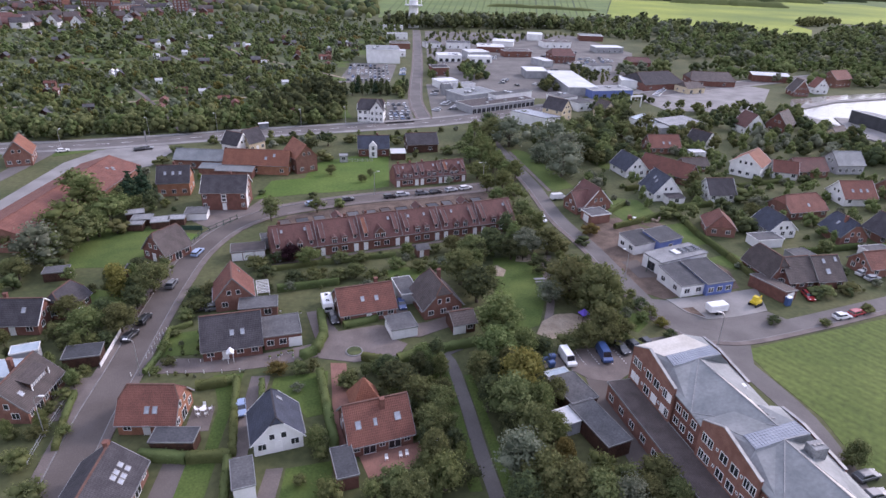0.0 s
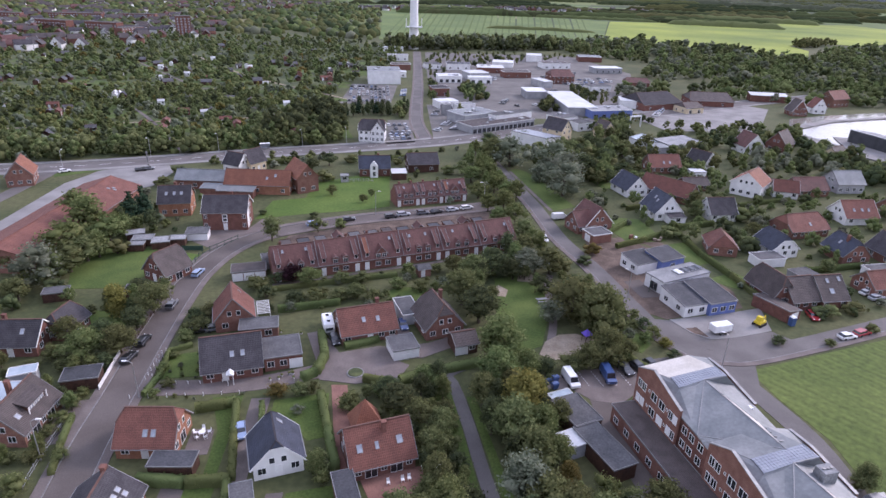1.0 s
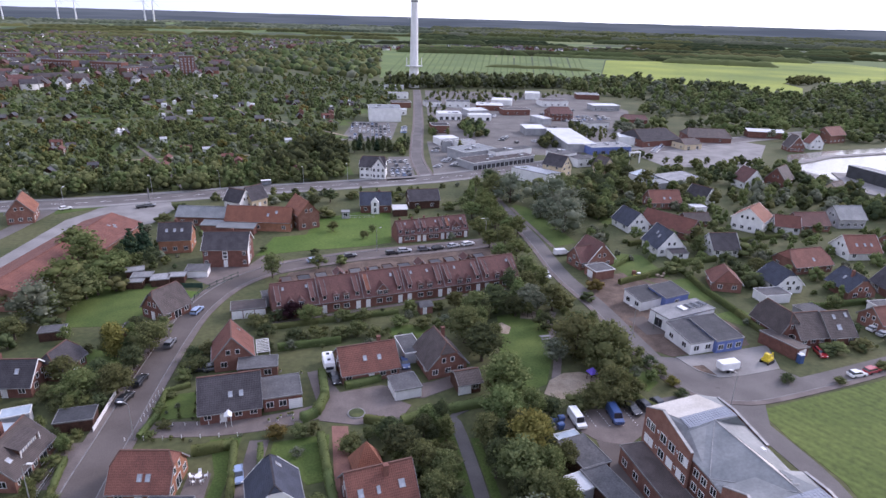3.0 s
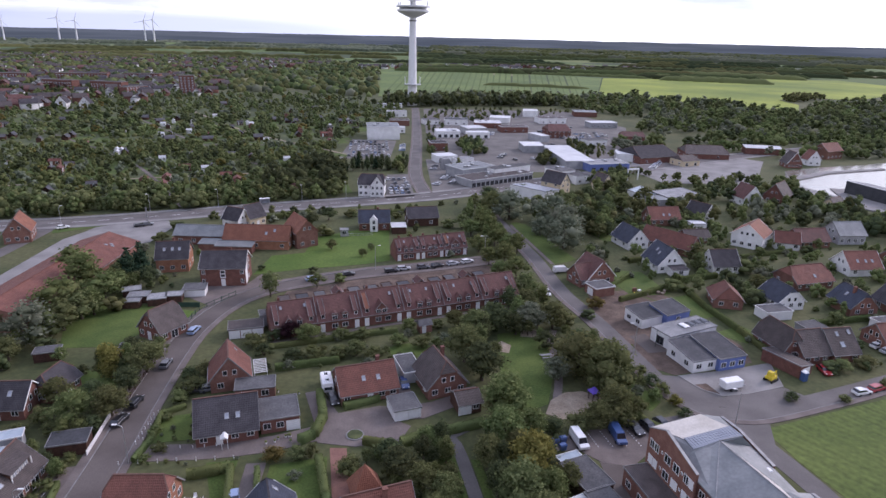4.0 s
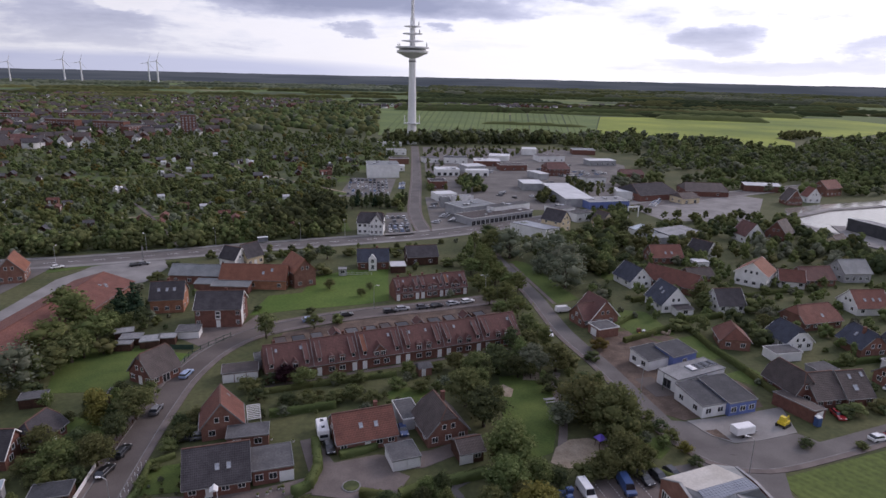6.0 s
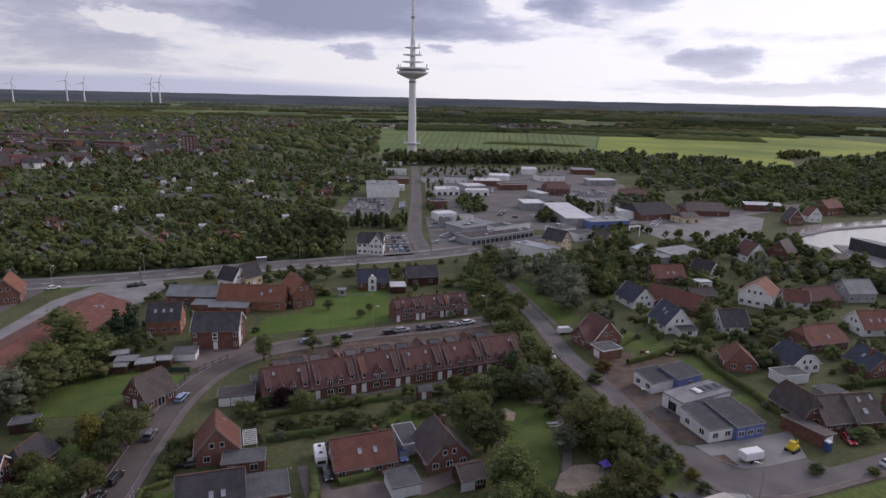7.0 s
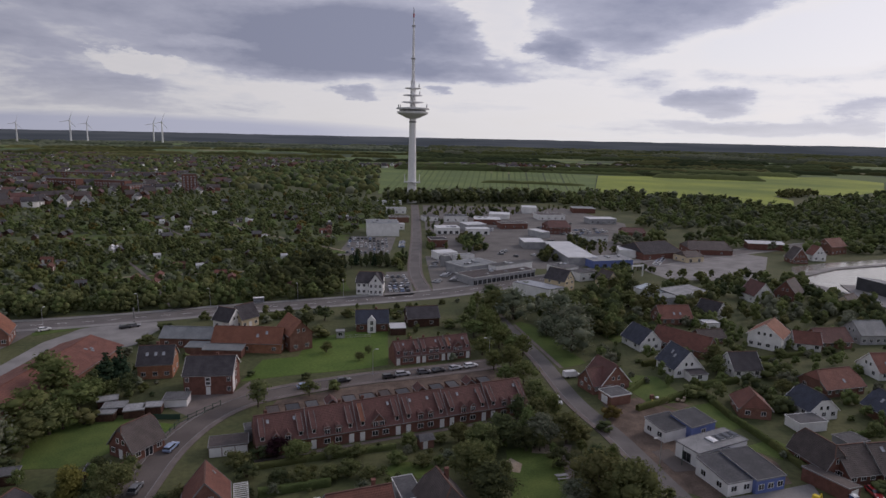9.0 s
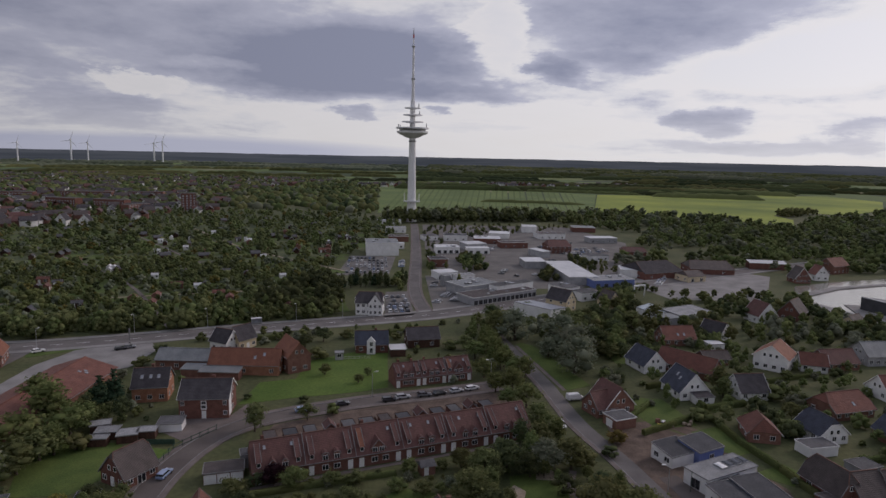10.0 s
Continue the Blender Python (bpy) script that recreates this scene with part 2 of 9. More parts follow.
surface("asphalt_yard", (0.115, 0.108, 0.100), (0.175, 0.164, 0.150), 0.08, 0.9, 0.25, 1.5, fine=0.2)
surface("undergrowth", (0.046, 0.062, 0.026), (0.098, 0.112, 0.044), 0.09, 0.95, 0.5, 0.6, fine=0.3)
surface("asphalt", (0.098, 0.083, 0.075), (0.135, 0.115, 0.104), 0.12, 0.9, 0.25, 6, fine=0.12)
surface("asphalt_old", (0.114, 0.104, 0.099), (0.158, 0.146, 0.138), 0.12, 0.9, 0.25, 6, fine=0.12)
surface("paving", (0.126, 0.106, 0.097), (0.176, 0.149, 0.136), 0.25, 0.9, 0.3, 5, fine=0.14)
surface("paving_red", (0.20, 0.105, 0.082), (0.26, 0.14, 0.108), 0.35, 0.9, 0.3, 5, fine=0.16)
surface("concrete", (0.19, 0.182, 0.174), (0.27, 0.260, 0.248), 0.12, 0.9, 0.2, 4, fine=0.1)
surface("kerb_stone", (0.18, 0.177, 0.173), (0.25, 0.246, 0.24), 0.6, 0.9, 0.2, 6)
surface("sand", (0.25, 0.20, 0.145), (0.34, 0.285, 0.215), 0.4, 0.95, 0.4, 5)
surface("soil", (0.085, 0.062, 0.048), (0.15, 0.11, 0.085), 0.3, 0.95, 0.6, 3, fine=0.3)
surface("turf", (0.060, 0.094, 0.019), (0.092, 0.126, 0.028), 0.16, 0.95, 0.5, 2.5, fine=0.22)
surface("meadow", (0.066, 0.114, 0.018), (0.098, 0.148, 0.027), 0.07, 0.95, 0.5, 1.2, fine=0.22)
surface("meadow_mown", (0.078, 0.110, 0.024), (0.110, 0.142, 0.034), 0.05, 0.95, 0.5, 0.9, fine=0.24, wave=(("X", 1.7), ("X", 4.3)))
surface("pasture", (0.090, 0.135, 0.040), (0.135, 0.185, 0.052), 0.012, 0.95, 0.2, 0.15, fine=0.14)
# sunshine on the east pasture is painted into this lighter yellow-green
surface("pasture_sun_tint", (0.12, 0.170, 0.028), (0.26, 0.305, 0.045), 0.006, 0.95, 0.2, 0.15, fine=0.1)
surface("stubble", (0.22, 0.20, 0.10), (0.28, 0.26, 0.14), 0.01, 0.95, 0.2, 0.15, fine=0.1)
surface("bark", (0.070, 0.055, 0.042), (0.115, 0.092, 0.070), 1.5, 0.95, 0.6, 6)
surface("tower_concrete", (0.72, 0.72, 0.72), (0.80, 0.80, 0.80), 0.03, 0.8, 0.1, 0.5, fine=0.05)
surface("steel", (0.40, 0.41, 0.42), (0.50, 0.51, 0.52), 1.0, 0.45, metal=0.7, fine=0.06)
surface("red_paint", (0.40, 0.040, 0.030), (0.48, 0.055, 0.040), 1.0, 0.45, fine=0.05)
surface("plastic_purple", (0.11, 0.07, 0.40), (0.15, 0.09, 0.48), 1.0, 0.5, fine=0.05)
surface("yellow_paint", (0.60, 0.46, 0.03), (0.68, 0.53, 0.04), 1.0, 0.5, fine=0.06)
surface("plastic_white", (0.74, 0.74, 0.74), (0.82, 0.82, 0.81), 1.0, 0.5, fine=0.04)
surface("rubber", (0.018, 0.018, 0.018), (0.028, 0.028, 0.028), 2.0, 0.8, fine=0.1)
surface("light_cover", (0.30, 0.36, 0.41), (0.40, 0.46, 0.50), 0.6, 0.35, fine=0.08)
surface("green_net", (0.030, 0.060, 0.042), (0.042, 0.080, 0.055), 1.0, 0.8, fine=0.1)
surface("water_bed", (0.10, 0.105, 0.09), (0.13, 0.13, 0.11), 0.05, 0.9)
leafage("leaf_green", (0.090, 0.106, 0.046), (0.148, 0.164, 0.068), (0.216, 0.227, 0.100))
leafage("leaf_dark", (0.058, 0.075, 0.040), (0.093, 0.113, 0.054), (0.140, 0.162, 0.072))
leafage("leaf_olive", (0.104, 0.131, 0.050), (0.160, 0.190, 0.073), (0.232, 0.256, 0.106))
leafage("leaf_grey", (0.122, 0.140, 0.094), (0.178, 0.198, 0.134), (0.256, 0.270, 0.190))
leafage("leaf_yellow", (0.120, 0.108, 0.034), (0.185, 0.162, 0.050), (0.250, 0.215, 0.075))
leafage("leaf_purple", (0.022, 0.012, 0.016), (0.036, 0.018, 0.024), (0.055, 0.028, 0.034))
leafage("leaf_hedge", (0.106, 0.132, 0.050), (0.150, 0.182, 0.070), (0.212, 0.246, 0.100))
leafage("needles", (0.023, 0.043, 0.026), (0.038, 0.064, 0.038), (0.061, 0.092, 0.053), 0.15)
for name, col in (("car_silver", (0.42, 0.43, 0.45)), ("car_black", (0.016, 0.017, 0.020)), ("car_blue", (0.045, 0.085, 0.22)), ("car_red", (0.32, 0.02, 0.025)),
                  ("car_white", (0.72, 0.72, 0.72)), ("car_grey", (0.11, 0.115, 0.125)), ("car_pale_blue", (0.22, 0.29, 0.44))):
    m = surface(name, col, tuple(c * 1.08 for c in col), 1.0, 0.28, fine=0.02, spec=0.6)
    m.node_tree.nodes["Principled BSDF"].inputs["Coat Weight"].default_value = 0.5


def glass(name, col, rough):
    m = surface(name, col, tuple(c * 1.4 for c in col), 0.9, rough, fine=0.1, spec=0.8)
    return m


glass("pane_dark", (0.020, 0.023, 0.028), 0.08)
# the sky's reflection is put into the pale base colour of these panes
glass("pane_sky_tint", (0.26, 0.28, 0.31), 0.10)
wat = surface("water", (0.19, 0.18, 0.15), (0.25, 0.235, 0.20), 0.02, 0.16, 0.2, 1.2, fine=0.05, spec=1.0)

# glowing horizon band: the distance's haze is painted into its blue-grey colour
hz = bpy.data.materials.new("painted_haze")
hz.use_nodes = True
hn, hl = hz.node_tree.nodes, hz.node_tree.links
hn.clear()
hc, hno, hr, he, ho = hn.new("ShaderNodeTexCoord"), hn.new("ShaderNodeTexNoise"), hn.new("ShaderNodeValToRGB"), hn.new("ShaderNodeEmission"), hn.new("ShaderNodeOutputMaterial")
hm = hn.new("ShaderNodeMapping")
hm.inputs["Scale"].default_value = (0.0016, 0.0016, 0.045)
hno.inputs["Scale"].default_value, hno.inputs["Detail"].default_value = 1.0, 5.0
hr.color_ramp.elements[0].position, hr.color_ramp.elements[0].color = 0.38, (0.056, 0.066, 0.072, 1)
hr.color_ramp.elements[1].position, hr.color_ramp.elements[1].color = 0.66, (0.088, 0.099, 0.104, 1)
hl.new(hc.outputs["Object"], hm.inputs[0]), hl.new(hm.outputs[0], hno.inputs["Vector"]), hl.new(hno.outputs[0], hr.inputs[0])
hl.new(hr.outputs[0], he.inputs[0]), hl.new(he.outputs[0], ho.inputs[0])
MATS["painted_haze"] = hz

# ground: grass and garden soil near by, a patchwork of fields far off
gm = surface("ground", (0.057, 0.070, 0.026), (0.096, 0.099, 0.042), 0.05, 0.95, 0.4, 0.8, fine=0.2)
nt = gm.node_tree
n, l = nt.nodes, nt.links
tc = n.new("ShaderNodeTexCoord")
vor = n.new("ShaderNodeTexVoronoi")
vor.inputs["Scale"].default_value = 0.0042
mp = n.new("ShaderNodeMapping")
mp.inputs["Scale"].default_value = (1.0, 0.45, 1.0)
l.new(tc.outputs["Object"], mp.inputs[0]), l.new(mp.outputs[0], vor.inputs["Vector"])
sepc = n.new("ShaderNodeSeparateColor")
l.new(vor.outputs["Color"], sepc.inputs[0])
fr = n.new("ShaderNodeValToRGB")
fr.color_ramp.interpolation = "CONSTANT"
for i, (p, c) in enumerate(((0, (0.045, 0.066, 0.024)), (0.3, (0.085, 0.125, 0.032)), (0.55, (0.055, 0.085, 0.026)), (0.75, (0.125, 0.150, 0.046)), (0.9, (0.180, 0.170, 0.085)))):
    e = fr.color_ramp.elements[i] if i < 2 else fr.color_ramp.elements.new(p)
    e.position, e.color = p, (*c, 1)
l.new(sepc.outputs[0], fr.inputs[0])
sepp = n.new("ShaderNodeSeparateXYZ")
l.new(tc.outputs["Object"], sepp.inputs[0])
dist = n.new("ShaderNodeMapRange")
dist.inputs["From Min"].default_value, dist.inputs["From Max"].default_value = 850, 1000
l.new(sepp.outputs[1], dist.inputs[0])
gmix = n.new("ShaderNodeMix")
gmix.data_type = "RGBA"
hs = [k for k in n if k.bl_idname == "ShaderNodeHueSaturation"][0]
l.new(dist.outputs[0], gmix.inputs[0]), l.new(hs.outputs[0], gmix.inputs[6]), l.new(fr.outputs[0], gmix.inputs[7])
l.new(gmix.outputs[2], n["Principled BSDF"].inputs["Base Color"])

# ---- helpers for building ----
def M(name):
    return MATS[name]


def mesh_of(bm, name, material):
    me = bpy.data.meshes.new(name)
    bmesh.ops.recalc_face_normals(bm, faces=bm.faces)
    bm.to_mesh(me)
    bm.free()
    me.materials.append(M(material))
    return me


def part(name, bm, material, parent, label="", m=None):
    """One mesh object, of a bmesh or of a mesh that others share, under a thing or a part."""
    me = mesh_of(bm, name, material) if isinstance(bm, bmesh.types.BMesh) else bm
    ob = new(name, me)
    ob.parent = parent
    if m is not None:
        ob.matrix_basis = m
    return tagged(ob, label)


def thing(name, label, category, x, y, rot=0, z=0, group=""):
    ob = new(name)
    ob.empty_display_size = 0.5
    ob.matrix_basis = pose(x, y, z, 0, 0, rot)
    return tagged(ob, label, category, group)


def setting(name, bm, material, label, m=None, kind="structure"):
    ob = new(name, mesh_of(bm, name, material))
    if m is not None:
        ob.matrix_basis = m
    return tagged(ob, label, name.split("_")[0], kind=kind)


def box(bm, x0, x1, y0, y1, z0, z1):
    v = [bm.verts.new((x, y, z)) for z in (z0, z1) for x, y in ((x0, y0), (x1, y0), (x1, y1), (x0, y1))]
    for f in ((0, 3, 2, 1), (4, 5, 6, 7), (0, 1, 5, 4), (1, 2, 6, 5), (2, 3, 7, 6), (3, 0, 4, 7)):
        bm.faces.new([v[i] for i in f])
    return v


def hull_box(bm, low, high):
    """A prism between two rings of points of the same length."""
    a, b = [bm.verts.new(p) for p in low], [bm.verts.new(p) for p in high]
    k = len(a)
    bm.faces.new(a[::-1]), bm.faces.new(b)
    for i in range(k):
        bm.faces.new((a[i], a[(i + 1) % k], b[(i + 1) % k], b[i]))


def slab(bm, pts, t):
    """A plate of thickness t under the polygon pts."""
    p = [Vector(q) for q in pts]
    nrm = (p[1] - p[0]).cross(p[2] - p[0]).normalized()
    if nrm.z < 0:
        nrm = -nrm
    hull_box(bm, [q - nrm * t for q in p], p)


def beam(bm, a, b, w, h):
    """A bar of square section from a to b."""
    a, b = Vector(a), Vector(b)
    d = (b - a).normalized()
    s = d.cross(Vector((0, 0, 1)))
    s = s.normalized() if s.length > 1e-4 else Vector((1, 0, 0))
    u = s.cross(d)
    c = [s * i * w / 2 + u * j * h / 2 for i, j in ((-1, -1), (1, -1), (1, 1), (-1, 1))]
    hull_box(bm, [a + q for q in c], [b + q for q in c])


def tube(bm, rings, k=8):
    """A round body through rings (x, y, z, radius)."""
    prev = None
    first = None
    for x, y, z, r in rings:
        ring = [bm.verts.new((x + r * math.cos(2 * math.pi * i / k), y + r * math.sin(2 * math.pi * i / k), z)) for i in range(k)]
        if prev:
            for i in range(k):
                bm.faces.new((prev[i], prev[(i + 1) % k], ring[(i + 1) % k], ring[i]))
        else:
            first = ring
        prev = ring
    bm.faces.new(first[::-1]), bm.faces.new(prev)


SHARED = {}


def shared(key, make, material):
    if key not in SHARED:
        bm = bmesh.new()
        make(bm)
        SHARED[key] = mesh_of(bm, key[0], material)
    return SHARED[key]


def window(parent, m, w, h, frame_mat="trim_white", cross=True, pane="pane_dark", sill=True):
    """A window on a wall whose outside is local -y; m: the middle of its foot on the wall face."""
    def frame_mesh(bm):
        b, d = 0.07, 0.07
        box(bm, -w / 2, w / 2, -d, 0.02, 0, b), box(bm, -w / 2, w / 2, -d, 0.02, h - b, h)
        box(bm, -w / 2, -w / 2 + b, -d, 0.02, b, h - b), box(bm, w / 2 - b, w / 2, -d, 0.02, b, h - b)
        if cross and w > 0.9:
            box(bm, -0.035, 0.035, -d, 0.02, b, h - b)
    fr = part("window", shared(("window", w, h, frame_mat, cross), frame_mesh, frame_mat), None, parent, m=m)
    part("pane", shared(("pane", w, h, pane), lambda bm: box(bm, -w / 2 + 0.05, w / 2 - 0.05, -0.02, 0.03, 0.05, h - 0.05), pane), None, fr)
    return fr


def door(parent, m, w, h, mat="trim_white", name="door"):
    def mesh(bm):
        # a frame round three sides, and a leaf that is ribbed on a garage door
        a, b = w / 2, w / 2 + 0.08
        ring = [(-b, 0), (-a, 0), (-a, h), (a, h), (a, 0), (b, 0), (b, h + 0.08), (-b, h + 0.08)]
        hull_box(bm, [(q, -0.09, z) for q, z in ring], [(q, 0.03, z) for q, z in ring])
        prof = [(0.03, 0), (-0.05, 0)]
        for i in range(1, 5) if w > 2 else ():
            prof += [(-0.05, h * i / 5 - 0.03), (-0.02, h * i / 5 - 0.02), (-0.02, h * i / 5 + 0.02), (-0.05, h * i / 5 + 0.03)]
        prof += [(-0.05, h), (0.03, h)]
        hull_box(bm, [(-a, y, z) for y, z in prof], [(a, y, z) for y, z in prof])
        if w <= 2:
            box(bm, -a + 0.15, a - 0.15, -0.07, -0.04, 0.2, 0.9)
    return part(name, shared((name, w, h, mat), mesh, mat), None, parent, m=m)


FOOT = []        # footprints that plants keep clear of: x, y, turn, half length, half width


def wall_pose(side, u, z, L, W):
    """On a wall of a house L by W: u along it from its middle, as seen from outside to the right."""
    if side == "f":
        return pose(u, -W / 2, z)
    if side == "b":
        return pose(-u, W / 2, z, 0, 0, 180)
    if side == "l":
        return pose(-L / 2, -u, z, 0, 0, -90)
    return pose(L / 2, u, z, 0, 0, 90)


def roof_window(parent, side, u, v, L, W, he, hr, w=0.8, h=1.2, pane="pane_sky_tint"):
    """A window in a roof slope: u in metres along the ridge from the middle, v from 0 at the eaves to 1 at the ridge."""
    s = -1 if side == "f" else 1
    y, z = s * W / 2 * (1 - v), he + (hr - he) * v
    tilt = math.degrees(math.atan2(hr - he, W / 2))
    m = pose(u, y, z + 0.20, tilt if s < 0 else -tilt) @ pose(0, 0, 0)
    def frame_mesh(bm):
        b = 0.09
        box(bm, -w / 2, w / 2, -h / 2, -h / 2 + b, -0.1, 0.08), box(bm, -w / 2, w / 2, h / 2 - b, h / 2, -0.1, 0.08)
        box(bm, -w / 2, -w / 2 + b, -h / 2 + b, h / 2 - b, -0.1, 0.08), box(bm, w / 2 - b, w / 2, -h / 2 + b, h / 2 - b, -0.1, 0.08)
    fr = part("roof_window", shared(("roof_window", w, h), frame_mesh, "gutter"), None, parent, m=m)
    part("pane", shared(("roof_pane", w, h, pane), lambda bm: box(bm, -w / 2 + 0.06, w / 2 - 0.06, -h / 2 + 0.06, h / 2 - 0.06, -0.08, 0.04), pane), None, fr)


def gable_roof(root, L, W, he, hr, mat, hip=0.0, over=0.45, trim="trim_white", chimney=None, cap="ridge_cap", hip_ends="lr", gutters=True):
    """Two slopes with overhang, part-hipped ends where hip > 0, verge boards, gutters, a ridge cap and a chimney."""
    k = (hr - he) / (W / 2)
    oy = W / 2 + over
    ze = he - over * k
    lx = L / 2 + over * 0.7
    zh = hr - hip * (hr - he)
    inset = {e: (hr - zh) / math.tan(radians(58)) if hip and e in hip_ends else 0.0 for e in "lr"}
    yh = (hr - zh) / k
    lift = 0.16
    bm = bmesh.new()
    for s in (-1, 1):
        pts = [(-lx, s * oy, ze + lift), (lx, s * oy, ze + lift)]
        if inset["r"]:
            pts += [(lx, s * yh, zh + lift), (lx - inset["r"], 0, hr + lift)]
        else:
            pts += [(lx, 0, hr + lift)]
        if inset["l"]:
            pts += [(-lx + inset["l"], 0, hr + lift), (-lx, s * yh, zh + lift)]
        else:
            pts += [(-lx, 0, hr + lift)]
        slab(bm, pts, 0.16)
    for e, s in (("l", -1), ("r", 1)):
        if inset[e]:
            slab(bm, [(s * lx, -yh, zh + lift), (s * lx, yh, zh + lift), (s * (lx - inset[e]), 0, hr + lift)], 0.16)
    roof = part("roof", bm, mat, root)
    bm = bmesh.new()
    beam(bm, (-lx + inset["l"], 0, hr + lift + 0.02), (lx - inset["r"], 0, hr + lift + 0.02), 0.30, 0.14)
    for e, s in (("l", -1), ("r", 1)):
        if inset[e]:
            for q in (-1, 1):
                beam(bm, (s * (lx - inset[e]), 0, hr + lift + 0.02), (s * lx, q * yh, zh + lift + 0.02), 0.22, 0.10)
    part("ridge", bm, cap, roof)
    if trim:
        for s in (-1, 1):
            yt, zt = (yh, zh) if inset["l" if s < 0 else "r"] else (0.0, hr)
            for q in (-1, 1):
                bm = bmesh.new()
                beam(bm, (s * (lx + 0.03), q * oy, ze + lift - 0.09), (s * (lx + 0.03), q * yt, zt + lift - 0.09), 0.06, 0.26)
                part("verge_board", bm, trim, roof)
    for s in ((-1, 1) if gutters else ()):
        bm = bmesh.new()
        box(bm, -lx, lx, s * (oy + 0.07) - 0.07, s * (oy + 0.07) + 0.07, ze - 0.02, ze + 0.10)
        part("gutter", bm, "gutter", roof)
    if chimney:
        u, y = chimney
        bm = bmesh.new()
        z0 = hr - abs(y) * k
        box(bm, u - 0.35, u + 0.35, y - 0.35, y + 0.35, z0 - 0.6, max(z0, hr) + 0.7)
        box(bm, u - 0.42, u + 0.42, y - 0.42, y + 0.42, max(z0, hr) + 0.7, max(z0, hr) + 0.82)
        part("chimney", bm, "brick_dark", roof)
    return roof


def gable_body(root, L, W, he, hr, mat, hip=0.0):
    """Four walls with gables, cut under part-hipped ends."""
    bm = bmesh.new()
    zh = hr - hip * (hr - he)
    yh = (hr - zh) / (hr - he) * W / 2
    ring = [(-W / 2, 0), (W / 2, 0), (W / 2, he), (yh, zh), (-yh, zh), (-W / 2, he)] if hip else [(-W / 2, 0), (W / 2, 0), (W / 2, he), (0, hr), (-W / 2, he)]
    hull_box(bm, [(-L / 2, y, z) for y, z in ring], [(L / 2, y, z) for y, z in ring])
    if hip:
        ins = min((hr - zh) / math.tan(radians(58)), L / 2 - 0.3)
        hull_box(bm, [(-L / 2, -yh, zh), (L / 2, -yh, zh), (L / 2, yh, zh), (-L / 2, yh, zh)], [(-L / 2 + ins, -0.05, hr), (L / 2 - ins, -0.05, hr), (L / 2 - ins, 0.05, hr), (-L / 2 + ins, 0.05, hr)])
    return part("wall", bm, mat, root)


def house(label, x, y, rot, L, W, he, hr, roof="roof_red", wall="brick", hip=0.0, trim="verge", chimney=None, sky=(), front="wdw", back="ww", left="ww", right="ww",
          gable_up=2, name="house", group="", over=0.45, storeys=1, hip_ends="lr", cat="house", pane="pane_dark", cap="ridge_cap", gutters=True):
    """A house with its ridge along local x. front, back, left, right: what stands in each wall: w window, d door, t terrace door, g garage door, . nothing."""
    # L, W and he are those of the roof's edge; the walls stand back under it
    if trim == "verge":
        trim = "trim_white" if wall == "white_wall" or "white verge" in label or "white gable" in label else "kerb_stone"
    he += over * (hr - he) / (W / 2)
    L, W = L - 1.4 * over, W - 2 * over
    root = thing(name, label, cat, x, y, rot, group=group)
    FOOT.append((x, y, radians(rot), L / 2 + 0.6, W / 2 + 0.6))
    body = gable_body(root, L, W, he, hr, wall, hip)
    gable_roof(root, L, W, he, hr, roof, hip, over, trim, chimney, cap, hip_ends, gutters)
    for side, what, length in (("f", front, L), ("b", back, L), ("l", left, W), ("r", right, W)):
        k = len(what)
        for i, c in enumerate(what):
            u = (i + 0.5) / k * length - length / 2
            for s in range(storeys):
                z = s * 2.75
                if c == "w" or (s and c in "dt"):
                    window(body, wall_pose(side, u, z + 0.95, L, W), 1.3 if length / k > 2.2 else 1.0, 1.25, pane=pane)
                elif c == "d":
                    door(body, wall_pose(side, u, 0.05, L, W), 1.0, 2.1)
                elif c == "t":
                    window(body, wall_pose(side, u, 0.1, L, W), 2.0, 2.1, pane=pane)
                elif c == "g" and not s:
                    door(body, wall_pose(side, u, 0.05, L, W), 2.6, 2.1, name="garage_door")
    if gable_up:
        zg = he + (hr - he) * 0.14 - (0.55 if hr - he < 4 else 0)
        for side in "lr":
            for i in range(gable_up):
                u = (i - (gable_up - 1) / 2) * min(1.9, W * 0.24)
                window(body, wall_pose(side, u, max(zg, he - 0.3), L, W), 0.9 if gable_up > 1 else 1.2, 1.15, pane=pane)
    for side, u, v, *size in sky:
        roof_window(root, side, u * L / 2, v, L, W, he, hr, *size)
    return root


